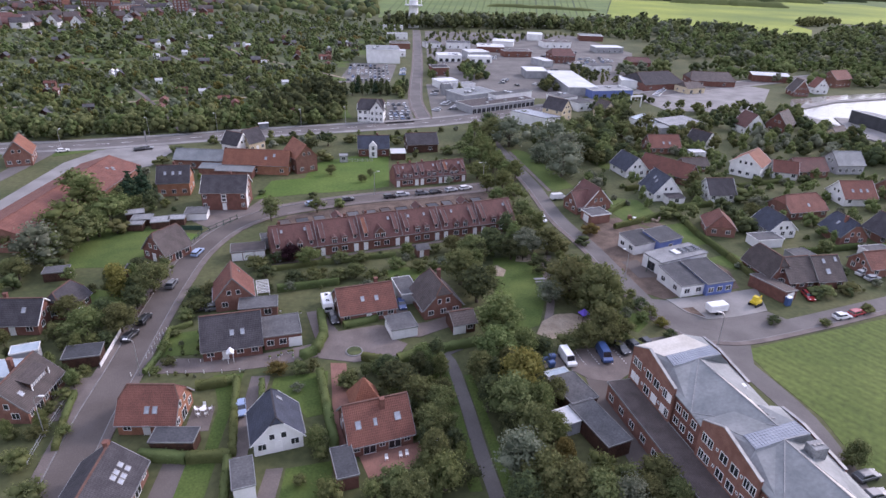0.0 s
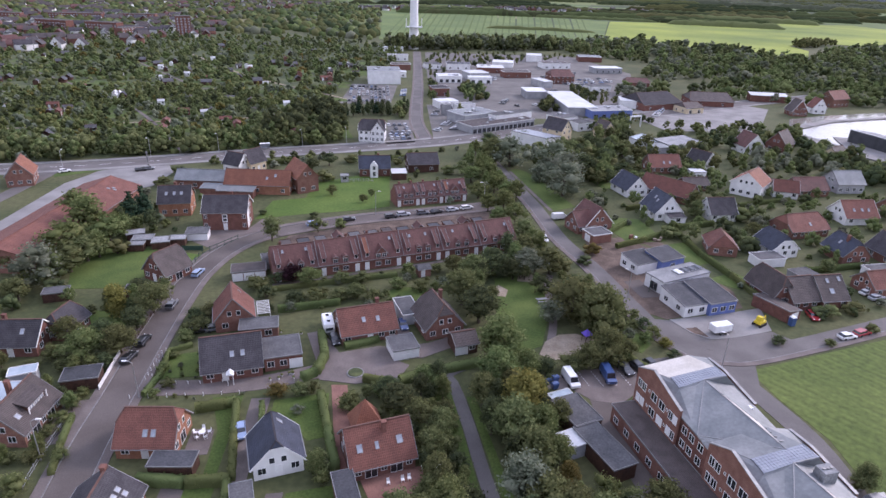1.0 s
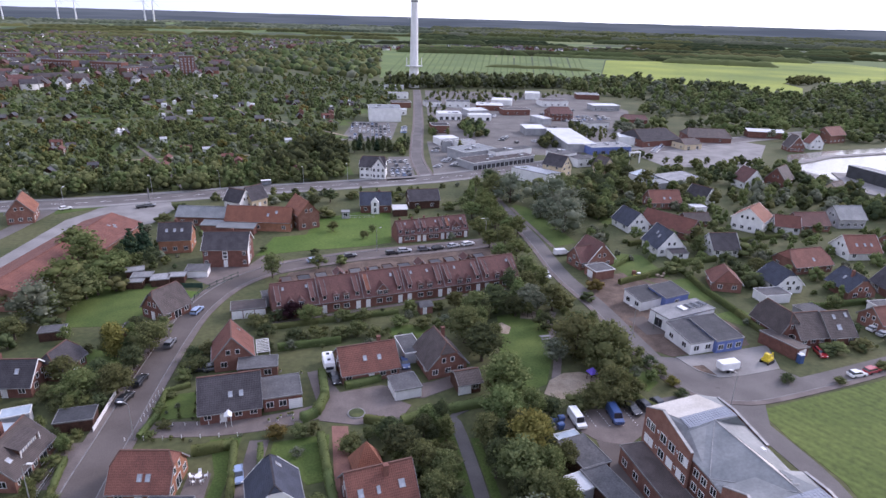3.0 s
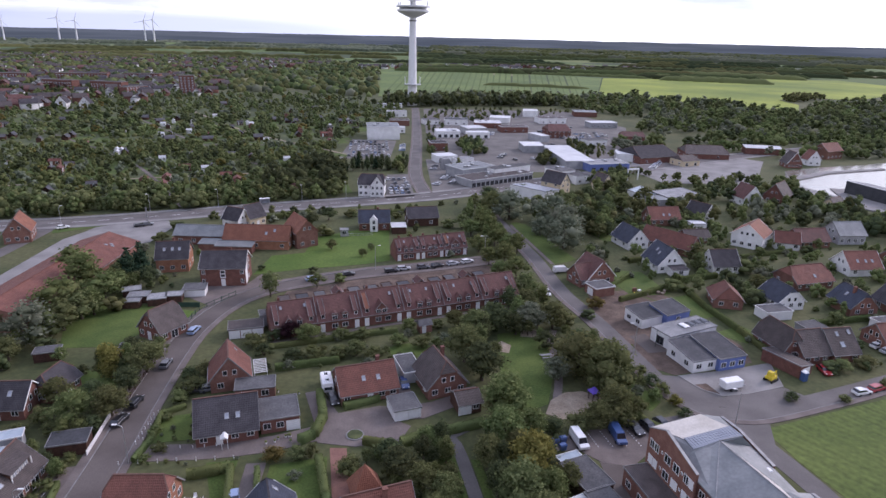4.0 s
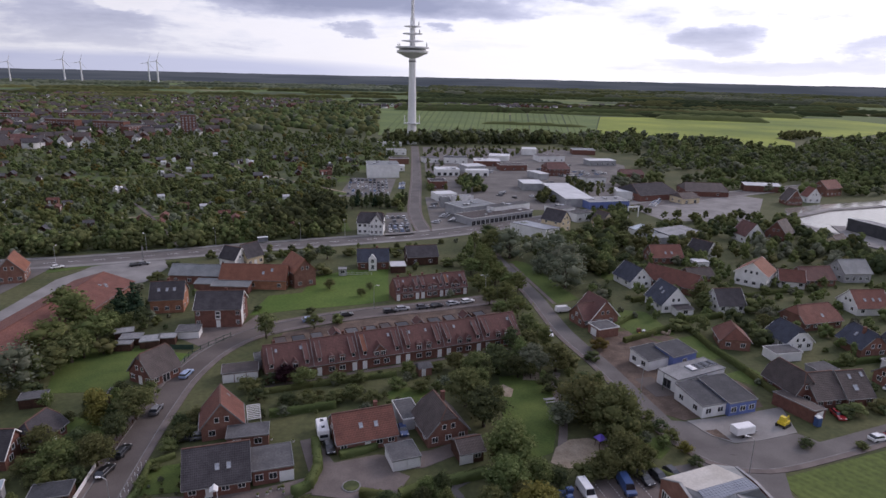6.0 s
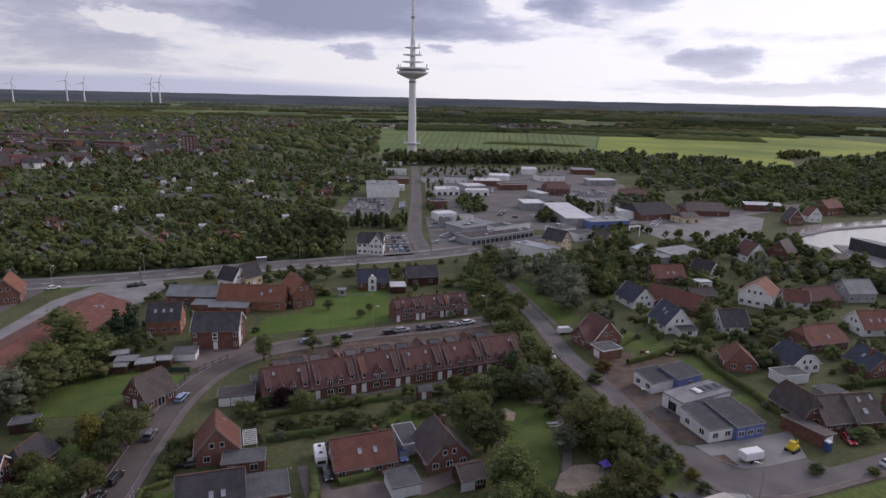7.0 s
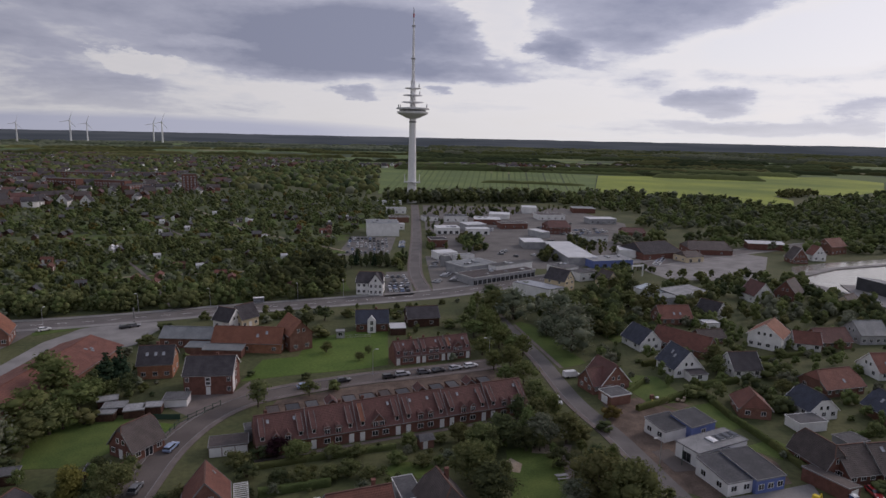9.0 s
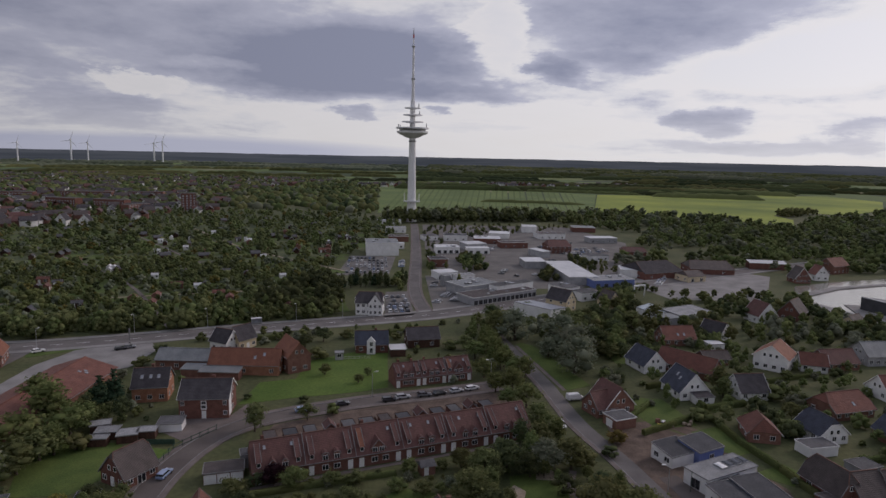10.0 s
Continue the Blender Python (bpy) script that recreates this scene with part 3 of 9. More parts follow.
def flat_block(label, x, y, rot, L, W, h, roof="felt", wall="brick", front="", back="", left="", right="", edge="gutter", name="garage", cat="garage", storeys=1, group="", low=None):
    """A flat-roofed or lean-to block with an edge trim; low: the height of the front where the roof slopes."""
    root = thing(name, label, cat, x, y, rot, group=group)
    FOOT.append((x, y, radians(rot), L / 2 + 0.4, W / 2 + 0.4))
    hf = h if low is None else low
    bm = bmesh.new()
    hull_box(bm, [(-L / 2, -W / 2, 0), (L / 2, -W / 2, 0), (L / 2, W / 2, 0), (-L / 2, W / 2, 0)], [(-L / 2, -W / 2, hf), (L / 2, -W / 2, hf), (L / 2, W / 2, h), (-L / 2, W / 2, h)])
    body = part("wall", bm, wall, root)
    o = 0.15
    bm = bmesh.new()
    slab(bm, [(-L / 2 - o, -W / 2 - o, hf + 0.14), (L / 2 + o, -W / 2 - o, hf + 0.14), (L / 2 + o, W / 2 + o, h + 0.14), (-L / 2 - o, W / 2 + o, h + 0.14)], 0.13)
    r = part("roof", bm, roof, root)
    bm = bmesh.new()
    a, b = L / 2 + o, W / 2 + o
    for p, q in (((-a, -b, hf), (a, -b, hf)), ((a, -b, hf), (a, b, h)), ((a, b, h), (-a, b, h)), ((-a, b, h), (-a, -b, hf))):
        beam(bm, (p[0], p[1], p[2] + 0.12), (q[0], q[1], q[2] + 0.12), 0.10, 0.26)
    part("roof_edge", bm, edge, r)
    for side, what, length in (("f", front, L), ("b", back, L), ("l", left, W), ("r", right, W)):
        for i, c in enumerate(what):
            u = (i + 0.5) / len(what) * length - length / 2
            for s in range(storeys):
                if c == "w":
                    window(body, wall_pose(side, u, s * 3 + 0.9, L, W), min(1.5, round(length / len(what) * 0.6, 1)), 1.3)
                elif c == "t":
                    window(body, wall_pose(side, u, s * 3 + 0.2, L, W), min(2.4, round(length / len(what) * 0.8, 1)), 2.2, frame_mat="gutter")
                elif c == "d" and not s:
                    door(body, wall_pose(side, u, 0.05, L, W), 1.0, 2.1)
                elif c == "g" and not s:
                    door(body, wall_pose(side, u, 0.05, L, W), 2.4, 2.05, name="garage_door")
    return root


# ---- plants ----
ICO = {}
for level in (1, 2):
    bm = bmesh.new()
    bmesh.ops.create_icosphere(bm, subdivisions=level, radius=1.0)
    bm.verts.ensure_lookup_table()
    ICO[level] = (np.array([v.co[:] for v in bm.verts]), np.array([[v.index for v in f.verts] for f in bm.faces]))
    bm.free()


def from_arrays(name, verts, tris, material):
    me = bpy.data.meshes.new(name)
    me.vertices.add(len(verts)), me.loops.add(len(tris) * 3), me.polygons.add(len(tris))
    me.vertices.foreach_set("co", np.asarray(verts, np.float32).ravel())
    me.loops.foreach_set("vertex_index", np.asarray(tris, np.int32).ravel())
    me.polygons.foreach_set("loop_start", np.arange(0, len(tris) * 3, 3, dtype=np.int32))
    me.update(calc_edges=True)
    me.validate()
    me.materials.append(M(material))
    return me


def merge(pieces):
    vs, fs, k = [], [], 0
    for v, f in pieces:
        vs.append(v), fs.append(f + k)
        k += len(v)
    return np.concatenate(vs), np.concatenate(fs)


def leaves(rng, centres, radii, count, size, squash=1.0):
    """Small bent leaf clumps, two triangles each, over the skins of balls."""
    which = rng.integers(0, len(centres), count)
    d = rng.normal(size=(count, 3))
    d[:, 2] += 0.25
    d /= np.linalg.norm(d, axis=1)[:, None]
    p = centres[which] + d * (radii[which] * rng.uniform(0.62, 1.28, count))[:, None] * np.array([1, 1, squash])
    nrm = d + rng.normal(size=(count, 3)) * 0.6
    nrm /= np.linalg.norm(nrm, axis=1)[:, None]
    a = np.cross(nrm, rng.normal(size=(count, 3)))
    a /= np.linalg.norm(a, axis=1)[:, None]
    b = np.cross(nrm, a)
    s = size * rng.uniform(0.5, 1.25, count)[:, None]
    v = np.stack([p - a * s, p - b * s * 0.7 + nrm * s * 0.15, p + a * s, p + b * s * 0.7 - nrm * s * 0.2], 1).reshape(-1, 3)
    i = np.arange(count)[:, None] * 4
    return v, np.concatenate([i + np.array([0, 1, 2]), i + np.array([0, 2, 3])])


def lump(rng, c, r, level, rough, squash):
    v, f = ICO[level]
    w = v * (1 + rng.uniform(-rough, rough, len(v)))[:, None] * np.array([r, r, r * squash])
    return w + c, f


def crown_arrays(rng, shape, detail):
    """A crown of height about 1 above the trunk's foot, radius about 0.36. shape: round, tall, cone, willow, bush."""
    cs, rs = [], []
    if shape == "cone":
        for i in range(9):
            z = 0.10 + 0.095 * i
            for j in range(3 if i < 6 else 1):
                a = rng.uniform(0, 6.28)
                q = 0.13 * (1 - i / 9) * (1 if i < 6 else 0)
                cs.append((q * math.cos(a), q * math.sin(a), z)), rs.append(0.15 * (1 - i / 9.6) + 0.015)
    else:
        n, spread, zlo, zhi, r0 = {"round": (15, 0.23, 0.30, 0.83, 0.145), "tall": (14, 0.13, 0.20, 0.88, 0.115), "willow": (24, 0.29, 0.10, 0.80, 0.155), "bush": (12, 0.32, 0.18, 0.70, 0.20)}[shape]
        if detail < 2:
            n, r0 = {0: (6, r0 * 1.2), 0.5: (8, r0 * 1.12), 0.75: (9, r0 * 1.1), 1: (12, r0 * 1.03)}[detail]
        for i in range(n):
            a = i * 2.4 + rng.uniform(-0.5, 0.5)
            t = (i + 0.5) / n
            q = spread * math.sqrt(max(0.0, 1 - (2 * t - 0.85) ** 2)) * rng.uniform(0.45, 1.25)
            cs.append((q * math.cos(a), q * math.sin(a), zlo + (zhi - zlo) * t)), rs.append(r0 * rng.uniform(0.75, 1.2))
    cs, rs = np.array(cs), np.array(rs)
    sq = 1.15 if shape in ("tall", "willow") else 0.9
    pieces = [lump(rng, c, r * (0.60 if detail >= 1 else 0.84), 1, 0.30, sq) for c, r in zip(cs, rs)]
    count, size = {0: (30, 0.080), 0.5: (84, 0.060), 0.75: (230, 0.046), 1: (850, 0.031), 2: (2300, 0.025)}[detail]
    if shape == "cone":
        count = int(count * 0.8)
    pieces.append(leaves(rng, cs, rs, count, size, sq))
    return merge(pieces)


def trunk_bm(rng, shape):
    bm = bmesh.new()
    if shape == "bush":
        for i in range(4):
            a = i * 1.57 + 0.4
            tube(bm, [(0, 0, 0, 0.02), (0.14 * math.cos(a), 0.14 * math.sin(a), 0.4, 0.01)], 5)
        return bm
    top = {"cone": 0.8, "tall": 0.6}.get(shape, 0.5)
    tube(bm, [(0, 0, -0.01, 0.036), (0, 0, 0.04, 0.025), (0.008, 0.004, top * 0.5, 0.018), (0, 0.01, top, 0.010)], 7)
    if shape != "cone":
        for i in range(5):
            a = i * 1.26 + rng.uniform(-0.3, 0.3)
            z = top * rng.uniform(0.4, 0.8)
            e = rng.uniform(0.14, 0.24)
            tube(bm, [(0.005, 0.004, z, 0.011), (e * 0.5 * math.cos(a), e * 0.5 * math.sin(a), z + 0.10, 0.008), (e * math.cos(a), e * math.sin(a), z + 0.2, 0.004)], 5)
    return bm


TREES = {}
LABEL = {"leaf_green": "green leafy", "leaf_dark": "dark green leafy", "leaf_olive": "yellowish green", "leaf_grey": "silvery grey-green", "leaf_yellow": "autumn-yellow",
         "leaf_purple": "dark purple-leaved", "needles": "dark green needled"}
HABIT = {"round": "broadleaf tree with a rounded uneven crown", "tall": "slender upright tree with a narrow crown", "willow": "broad willow with a billowing crown", "cone": "conifer with a pointed crown",
         "bush": "garden bush with dense low foliage"}


def tree(shape, leaf, x, y, h, wide=1.0, keep=False):
    """A tree or bush of height h; wide stretches the crown sideways."""
    near = math.hypot(x, y + 14) < 150
    var = int(abs(x * 7.3 + y * 3.1)) % 3
    key = (shape, leaf, near, var)
    rz = (x * 37.7 + y * 91.3) % 360
    m = pose(x, y, 0, 0, 0, rz) @ Matrix.Diagonal((h * wide, h * wide, h, 1))
    if key in TREES:
        t0 = TREES[key].scale
        return copy_thing(TREES[key], m @ Matrix.Diagonal((1 / t0[0], 1 / t0[1], 1 / t0[2], 1)))
    rng = np.random.default_rng(abs(hash((len(shape), len(leaf), near, var))) % 9999)
    is_bush = shape == "bush"
    root = thing("bush" if is_bush else ("conifer" if shape == "cone" else "tree"), f"{LABEL[leaf]} {HABIT[shape]}", "bush" if is_bush else "tree", 0, 0)
    part("stem" if is_bush else "trunk", trunk_bm(rng, shape), "bark", root)
    v, f = crown_arrays(rng, shape, (1 if is_bush else 2) if near else (0.75 if is_bush else 1))
    part("crown", from_arrays("crown", v, f, leaf), None, root)
    root.matrix_basis = m
    TREES[key] = root
    return root


def free(x, y, gap=0.0):
    for fx, fy, a, hl, hw in FOOT:
        dx, dy = x - fx, y - fy
        u, v = dx * math.cos(a) + dy * math.sin(a), -dx * math.sin(a) + dy * math.cos(a)
        if abs(u) < hl + gap and abs(v) < hw + gap:
            return False
    return True


def inside(x, y, poly):
    hit = False
    for (x0, y0), (x1, y1) in zip(poly, poly[1:] + poly[:1]):
        if (y0 > y) != (y1 > y) and x < (x1 - x0) * (y - y0) / (y1 - y0) + x0:
            hit = not hit
    return hit


def scatter(seed, poly, count, kinds, hmin, hmax, gap=1.0, apart=2.5, joined=False):
    """Plants strewn over a plot, clear of houses and roads; joined: far ones that nobody could count, one mesh for each leaf colour."""
    groups = {}
    moulds = {}
    rng = random.Random(seed)
    xs, ys = [p[0] for p in poly], [p[1] for p in poly]
    done, tries = [], 0
    while len(done) < count and tries < count * 30:
        tries += 1
        x, y = rng.uniform(min(xs), max(xs)), rng.uniform(min(ys), max(ys))
        h = rng.uniform(hmin, hmax)
        if inside(x, y, poly) and free(x, y, gap) and all((x - a) ** 2 + (y - b) ** 2 > apart ** 2 for a, b in done):
            done.append((x, y))
            shape, leaf = rng.choice(kinds)
            wide = rng.uniform(0.85, 1.25)
            if not joined:
                tree(shape, leaf, x, y, h, wide)
                continue
            if shape not in moulds:
                moulds[shape] = crown_arrays(np.random.default_rng(seed * 7 + len(moulds)), shape, 0.75 if min(ys) < 205 else 0.5)
            v, f = moulds[shape]
            a, s = rng.uniform(0, 6.28), np.array([h * wide, h * wide, h])
            w = v * s - np.array([0, 0, 0.06 * h])
            groups.setdefault(leaf, []).append((np.stack([w[:, 0] * math.cos(a) - w[:, 1] * math.sin(a) + x, w[:, 0] * math.sin(a) + w[:, 1] * math.cos(a) + y, w[:, 2]], 1), f))
    for leaf, pieces in groups.items():
        tagged(new("garden_greenery", from_arrays("garden_greenery", *merge(pieces), leaf)), f"{LABEL[leaf]} bushes and trees between the gardens", "trees", kind="stuff")


def hedge(pts, w=1.0, h=1.4, leaf="leaf_hedge", label="clipped green garden hedge"):
    """A clipped hedge along a line: a rough core and leaf clumps on its faces."""
    root = thing("hedge", label, "hedge", pts[0][0], pts[0][1])
    ox, oy = pts[0]
    rng = np.random.default_rng(int(abs(ox * 13 + oy * 7)) + len(pts))
    for (x0, y0), (x1, y1) in zip(pts, pts[1:]):
        ln = math.dist((x0, y0), (x1, y1))
        dx, dy = (x1 - x0) / ln, (y1 - y0) / ln
        n = max(2, int(ln / 1.0))
        ring = np.array([(-1, 0), (-1.05, 0.5), (-0.86, 0.97), (0, 1.03), (0.86, 0.97), (1.05, 0.5), (1, 0)])
        v = []
        for i in range(n + 1):
            t = ln * i / n
            for a, b in ring:
                a, b = a * w / 2 * (1 + rng.uniform(-0.16, 0.16)), b * h * (1 + rng.uniform(-0.09, 0.09))
                v.append((x0 - ox + dx * t - dy * a, y0 - oy + dy * t + dx * a, b))
        f = []
        for i in range(n):
            for j in range(6):
                q = i * 7 + j
                f += [(q, q + 1, q + 8), (q, q + 8, q + 7)]
        for e in (0, n * 7):
            f += [(e, e + k, e + k + 1) for k in range(1, 6)]
        pieces = [(np.array(v), np.array(f))]
        cnt = int(ln * 34)
        t, side = rng.uniform(0, ln, cnt), rng.integers(0, 3, cnt)
        a = np.where(side == 0, -w / 2, np.where(side == 1, w / 2, rng.uniform(-w / 2, w / 2, cnt)))
        z = np.where(side == 2, h, rng.uniform(0.1, h, cnt))
        c = np.stack([x0 - ox + dx * t - dy * a, y0 - oy + dy * t + dx * a, z], 1)
        pieces.append(leaves(rng, c, np.full(cnt, 0.12), cnt, 0.15))
        v, f = merge(pieces)
        part("foliage", from_arrays("foliage", v, f, leaf), None, root)
    if len(pts) == 2:
        bm = bmesh.new()
        for i in range(max(2, int(ln / 0.8))):
            t = ln * (i + 0.5) / max(2, int(ln / 0.8))
            tube(bm, [(dx * t, dy * t, -0.05, 0.04), (dx * t, dy * t, h * 0.6, 0.02)], 4)
        part("stems", bm, "bark", root)
    return root


# ---- ground pieces ----
def offset_line(pts, d):
    out = []
    for i, (x, y) in enumerate(pts):
        a, b = pts[max(0, i - 1)], pts[min(len(pts) - 1, i + 1)]
        ln = math.dist(a, b)
        out.append((x - (b[1] - a[1]) / ln * d, y + (b[0] - a[0]) / ln * d))
    return out


def smooth_line(pts, step=3.0):
    """A rounded line through the corner points."""
    p = [np.array(q, float) for q in pts]
    p = [2 * p[0] - p[1]] + p + [2 * p[-1] - p[-2]]
    out = []
    for a, b, c, d in zip(p, p[1:], p[2:], p[3:]):
        n = max(2, int(np.linalg.norm(c - b) / step))
        for i in range(n):
            t = i / n
            out.append(tuple(0.5 * (2 * b + (c - a) * t + (2 * a - 5 * b + 4 * c - d) * t * t + (3 * b - a - 3 * c + d) * t ** 3)))
    out.append(tuple(p[-2]))
    return out


def strip(bm, line, d0, d1, z0, z1):
    """A band between two offsets of a line, with sides down to z0."""
    a, b = offset_line(line, d0), offset_line(line, d1)
    top = [(bm.verts.new((*p, z1)), bm.verts.new((*q, z1))) for p, q in zip(a, b)]
    low = [(bm.verts.new((*p, z0)), bm.verts.new((*q, z0))) for p, q in zip(a, b)]
    for i in range(len(top) - 1):
        for r0, r1 in (((top[i][0], top[i][1]), (top[i + 1][0], top[i + 1][1])), ((low[i][0], top[i][0]), (low[i + 1][0], top[i + 1][0])), ((top[i][1], low[i][1]), (top[i + 1][1], low[i + 1][1]))):
            bm.faces.new((r0[0], r0[1], r1[1], r1[0]))


def keep_clear(line, half):
    for (x0, y0), (x1, y1) in zip(line, line[1:]):
        FOOT.append(((x0 + x1) / 2, (y0 + y1) / 2, math.atan2(y1 - y0, x1 - x0), math.dist((x0, y0), (x1, y1)) / 2 + 0.3, half))


def road(name, pts, width, label, mat="asphalt", z=0.06, walks=(), walk_mat="paving", clear=True):
    """A carriageway along a line; walks: (from, to) offsets of raised pavements beside it, each with its kerb."""
    line = smooth_line(pts)
    bm = bmesh.new()
    strip(bm, line, -width / 2, width / 2, -0.1, z)
    setting(name, bm, mat, label)
    half = width / 2
    for i, (d0, d1) in enumerate(walks):
        bm = bmesh.new()
        strip(bm, line, d0, d1, -0.1, z + 0.10)
        setting("pavement_" + name, bm, walk_mat, "paved footway with a stone kerb beside the street")
        e = d0 if abs(d0) < abs(d1) else d1
        bm = bmesh.new()
        s = 1 if e > 0 else -1
        strip(bm, line, min(e - s * 0.16, e), max(e - s * 0.16, e), -0.1, z + 0.12)
        setting("kerb_" + name, bm, "kerb_stone", "grey stone kerb along the street")
        half = max(half, abs(d0), abs(d1))
    if clear:
        keep_clear(line, half + 0.2)
    return line


def plot(name, poly, mat, label, z=0.03, thick=0.12, clear=False, kind="structure"):
    """A level patch of ground with a low edge."""
    bm = bmesh.new()
    hull_box(bm, [(x, y, z - thick) for x, y in poly], [(x, y, z) for x, y in poly])
    if clear:
        cx, cy = sum(p[0] for p in poly) / len(poly), sum(p[1] for p in poly) / len(poly)
        FOOT.append((cx, cy, 0, (max(p[0] for p in poly) - min(p[0] for p in poly)) * 0.36, (max(p[1] for p in poly) - min(p[1] for p in poly)) * 0.36))
    return setting(name, bm, mat, label, kind=kind)


# ---- vehicles and street furniture ----
CARS = {}


def car(x, y, rot, paint="car_grey", kind="hatch", z=0.06):
    """A parked car, its nose along local x."""
    far = y > 240
    key = (paint, kind, far)
    m = pose(x, y, z - (0.12 if far else 0), 0, 0, rot)
    FOOT.append((x, y, radians(rot), 2.4, 1.2))
    if key in CARS:
        return copy_thing(CARS[key], m)
    word = {"car_silver": "silver", "car_black": "black", "car_blue": "blue", "car_red": "red", "car_white": "white", "car_grey": "dark grey", "car_pale_blue": "pale blue"}[paint]
    van = kind == "van"
    root = thing("van" if van else "car", f"parked {word} " + ("delivery van with a high roof" if van else "family car standing on the asphalt" if kind == "hatch" else "estate car standing on the asphalt"), "van" if van else "car", 0, 0)
    ln, wd, ht = (5.2, 1.95, 2.1) if van else (4.3, 1.76, 1.46)
    if van:
        low = [(-2.6, 0.35), (2.6, 0.35), (2.6, 0.95), (1.75, 1.15), (-2.6, 1.15)]
        cab = [(-2.6, 1.15), (1.75, 1.15), (1.15, 2.05), (-2.5, 2.1)]
    elif kind == "hatch":
        low = [(-2.1, 0.3), (2.1, 0.3), (2.13, 0.7), (1.0, 0.92), (-2.12, 0.95)]
        cab = [(-2.05, 0.95), (1.0, 0.92), (0.25, 1.42), (-1.45, 1.46)]
    else:
        low = [(-2.2, 0.3), (2.2, 0.3), (2.22, 0.7), (1.05, 0.9), (-2.2, 0.93)]
        cab = [(-2.15, 0.93), (1.05, 0.9), (0.35, 1.42), (-1.95, 1.44)]
    bm = bmesh.new()
    hull_box(bm, [(a, -wd / 2, b) for a, b in low], [(a, wd / 2, b) for a, b in low])
    bmesh.ops.bevel(bm, geom=bm.edges[:], offset=0.07, segments=1, affect="EDGES")
    body = part("body", bm, paint, root)
    bm = bmesh.new()
    hull_box(bm, [cab[0] and (cab[0][0], -wd / 2 + 0.06, cab[0][1] - 0.05), (cab[1][0], -wd / 2 + 0.06, cab[1][1] - 0.05), (cab[1][0], wd / 2 - 0.06, cab[1][1] - 0.05), (cab[0][0], wd / 2 - 0.06, cab[0][1] - 0.05)],
             [(cab[3][0], -wd / 2 + 0.2, cab[3][1] - 0.06), (cab[2][0], -wd / 2 + 0.2, cab[2][1] - 0.06), (cab[2][0], wd / 2 - 0.2, cab[2][1] - 0.06), (cab[3][0], wd / 2 - 0.2, cab[3][1] - 0.06)])
    part("window_band", bm, "pane_dark" if not van else paint, body)
    bm = bmesh.new()
    hull_box(bm, [(cab[3][0] - 0.03, -wd / 2 + 0.17, cab[3][1] - 0.08), (cab[2][0] + 0.03, -wd / 2 + 0.17, cab[2][1] - 0.08), (cab[2][0] + 0.03, wd / 2 - 0.17, cab[2][1] - 0.08), (cab[3][0] - 0.03, wd / 2 - 0.17, cab[3][1] - 0.08)],
             [(cab[3][0] + 0.05, -wd / 2 + 0.25, cab[3][1]), (cab[2][0] - 0.05, -wd / 2 + 0.25, cab[2][1]), (cab[2][0] - 0.05, wd / 2 - 0.25, cab[2][1]), (cab[3][0] + 0.05, wd / 2 - 0.25, cab[3][1])])
    part("car_roof", bm, paint, body)
    if van:
        bm = bmesh.new()
        hull_box(bm, [(1.80, -0.82, 1.18), (1.80, 0.82, 1.18), (1.74, 0.82, 1.16), (1.74, -0.82, 1.16)], [(1.26, -0.72, 1.98), (1.26, 0.72, 1.98), (1.2, 0.72, 1.96), (1.2, -0.72, 1.96)])
        part("windscreen", bm, "pane_dark", body)
    for s in (() if far else (-1, 1)):
        bm = bmesh.new()
        box(bm, ln / 2 - 0.12, ln / 2 + 0.0, s * (wd / 2 - 0.3) - 0.18, s * (wd / 2 - 0.3) + 0.18, 0.62, 0.76)
        part("headlight", bm, "plastic_white", body)
        for e in (-1, 1):
            def wheel_mesh(b):
                tube(b, [(0, 0, -0.1, 0.28), (0, 0, -0.1, 0.31), (0, 0, 0.1, 0.31), (0, 0, 0.1, 0.28)], 12)
            part("wheel", shared(("wheel",), wheel_mesh, "rubber"), None, root, m=pose(e * ln * 0.30, s * (wd / 2 - 0.06), 0.31, 90))
    root.matrix_basis = m
    CARS[key] = root
    return root


LAMP = []


def street_lamp(x, y, rot, h=8.0):
    m = pose(x, y, 0, 0, 0, rot)
    if LAMP:
        return copy_thing(LAMP[0], m)
    root = thing("street_lamp", "grey steel street lamp with a curved arm", "street lamp", 0, 0, group="street lamps")
    bm = bmesh.new()
    tube(bm, [(0, 0, 0, 0.11), (0, 0, 1, 0.09), (0, 0, h - 0.8, 0.06)], 8)
    part("pole", bm, "steel", root)
    bm = bmesh.new()
    for i in range(5):
        a, b = i / 5 * 1.4, (i + 1) / 5 * 1.4
        beam(bm, (1.2 * (1 - math.cos(a)), 0, h - 0.8 + 0.8 * math.sin(a)), (1.2 * (1 - math.cos(b)), 0, h - 0.8 + 0.8 * math.sin(b)), 0.08, 0.08)
    part("arm", bm, "steel", root)
    bm = bmesh.new()
    box(bm, 0.9, 1.7, -0.14, 0.14, h - 0.1, h + 0.06)
    part("lamp_head", bm, "plastic_white", root)
    root.matrix_basis = m
    LAMP.append(root)
    return root


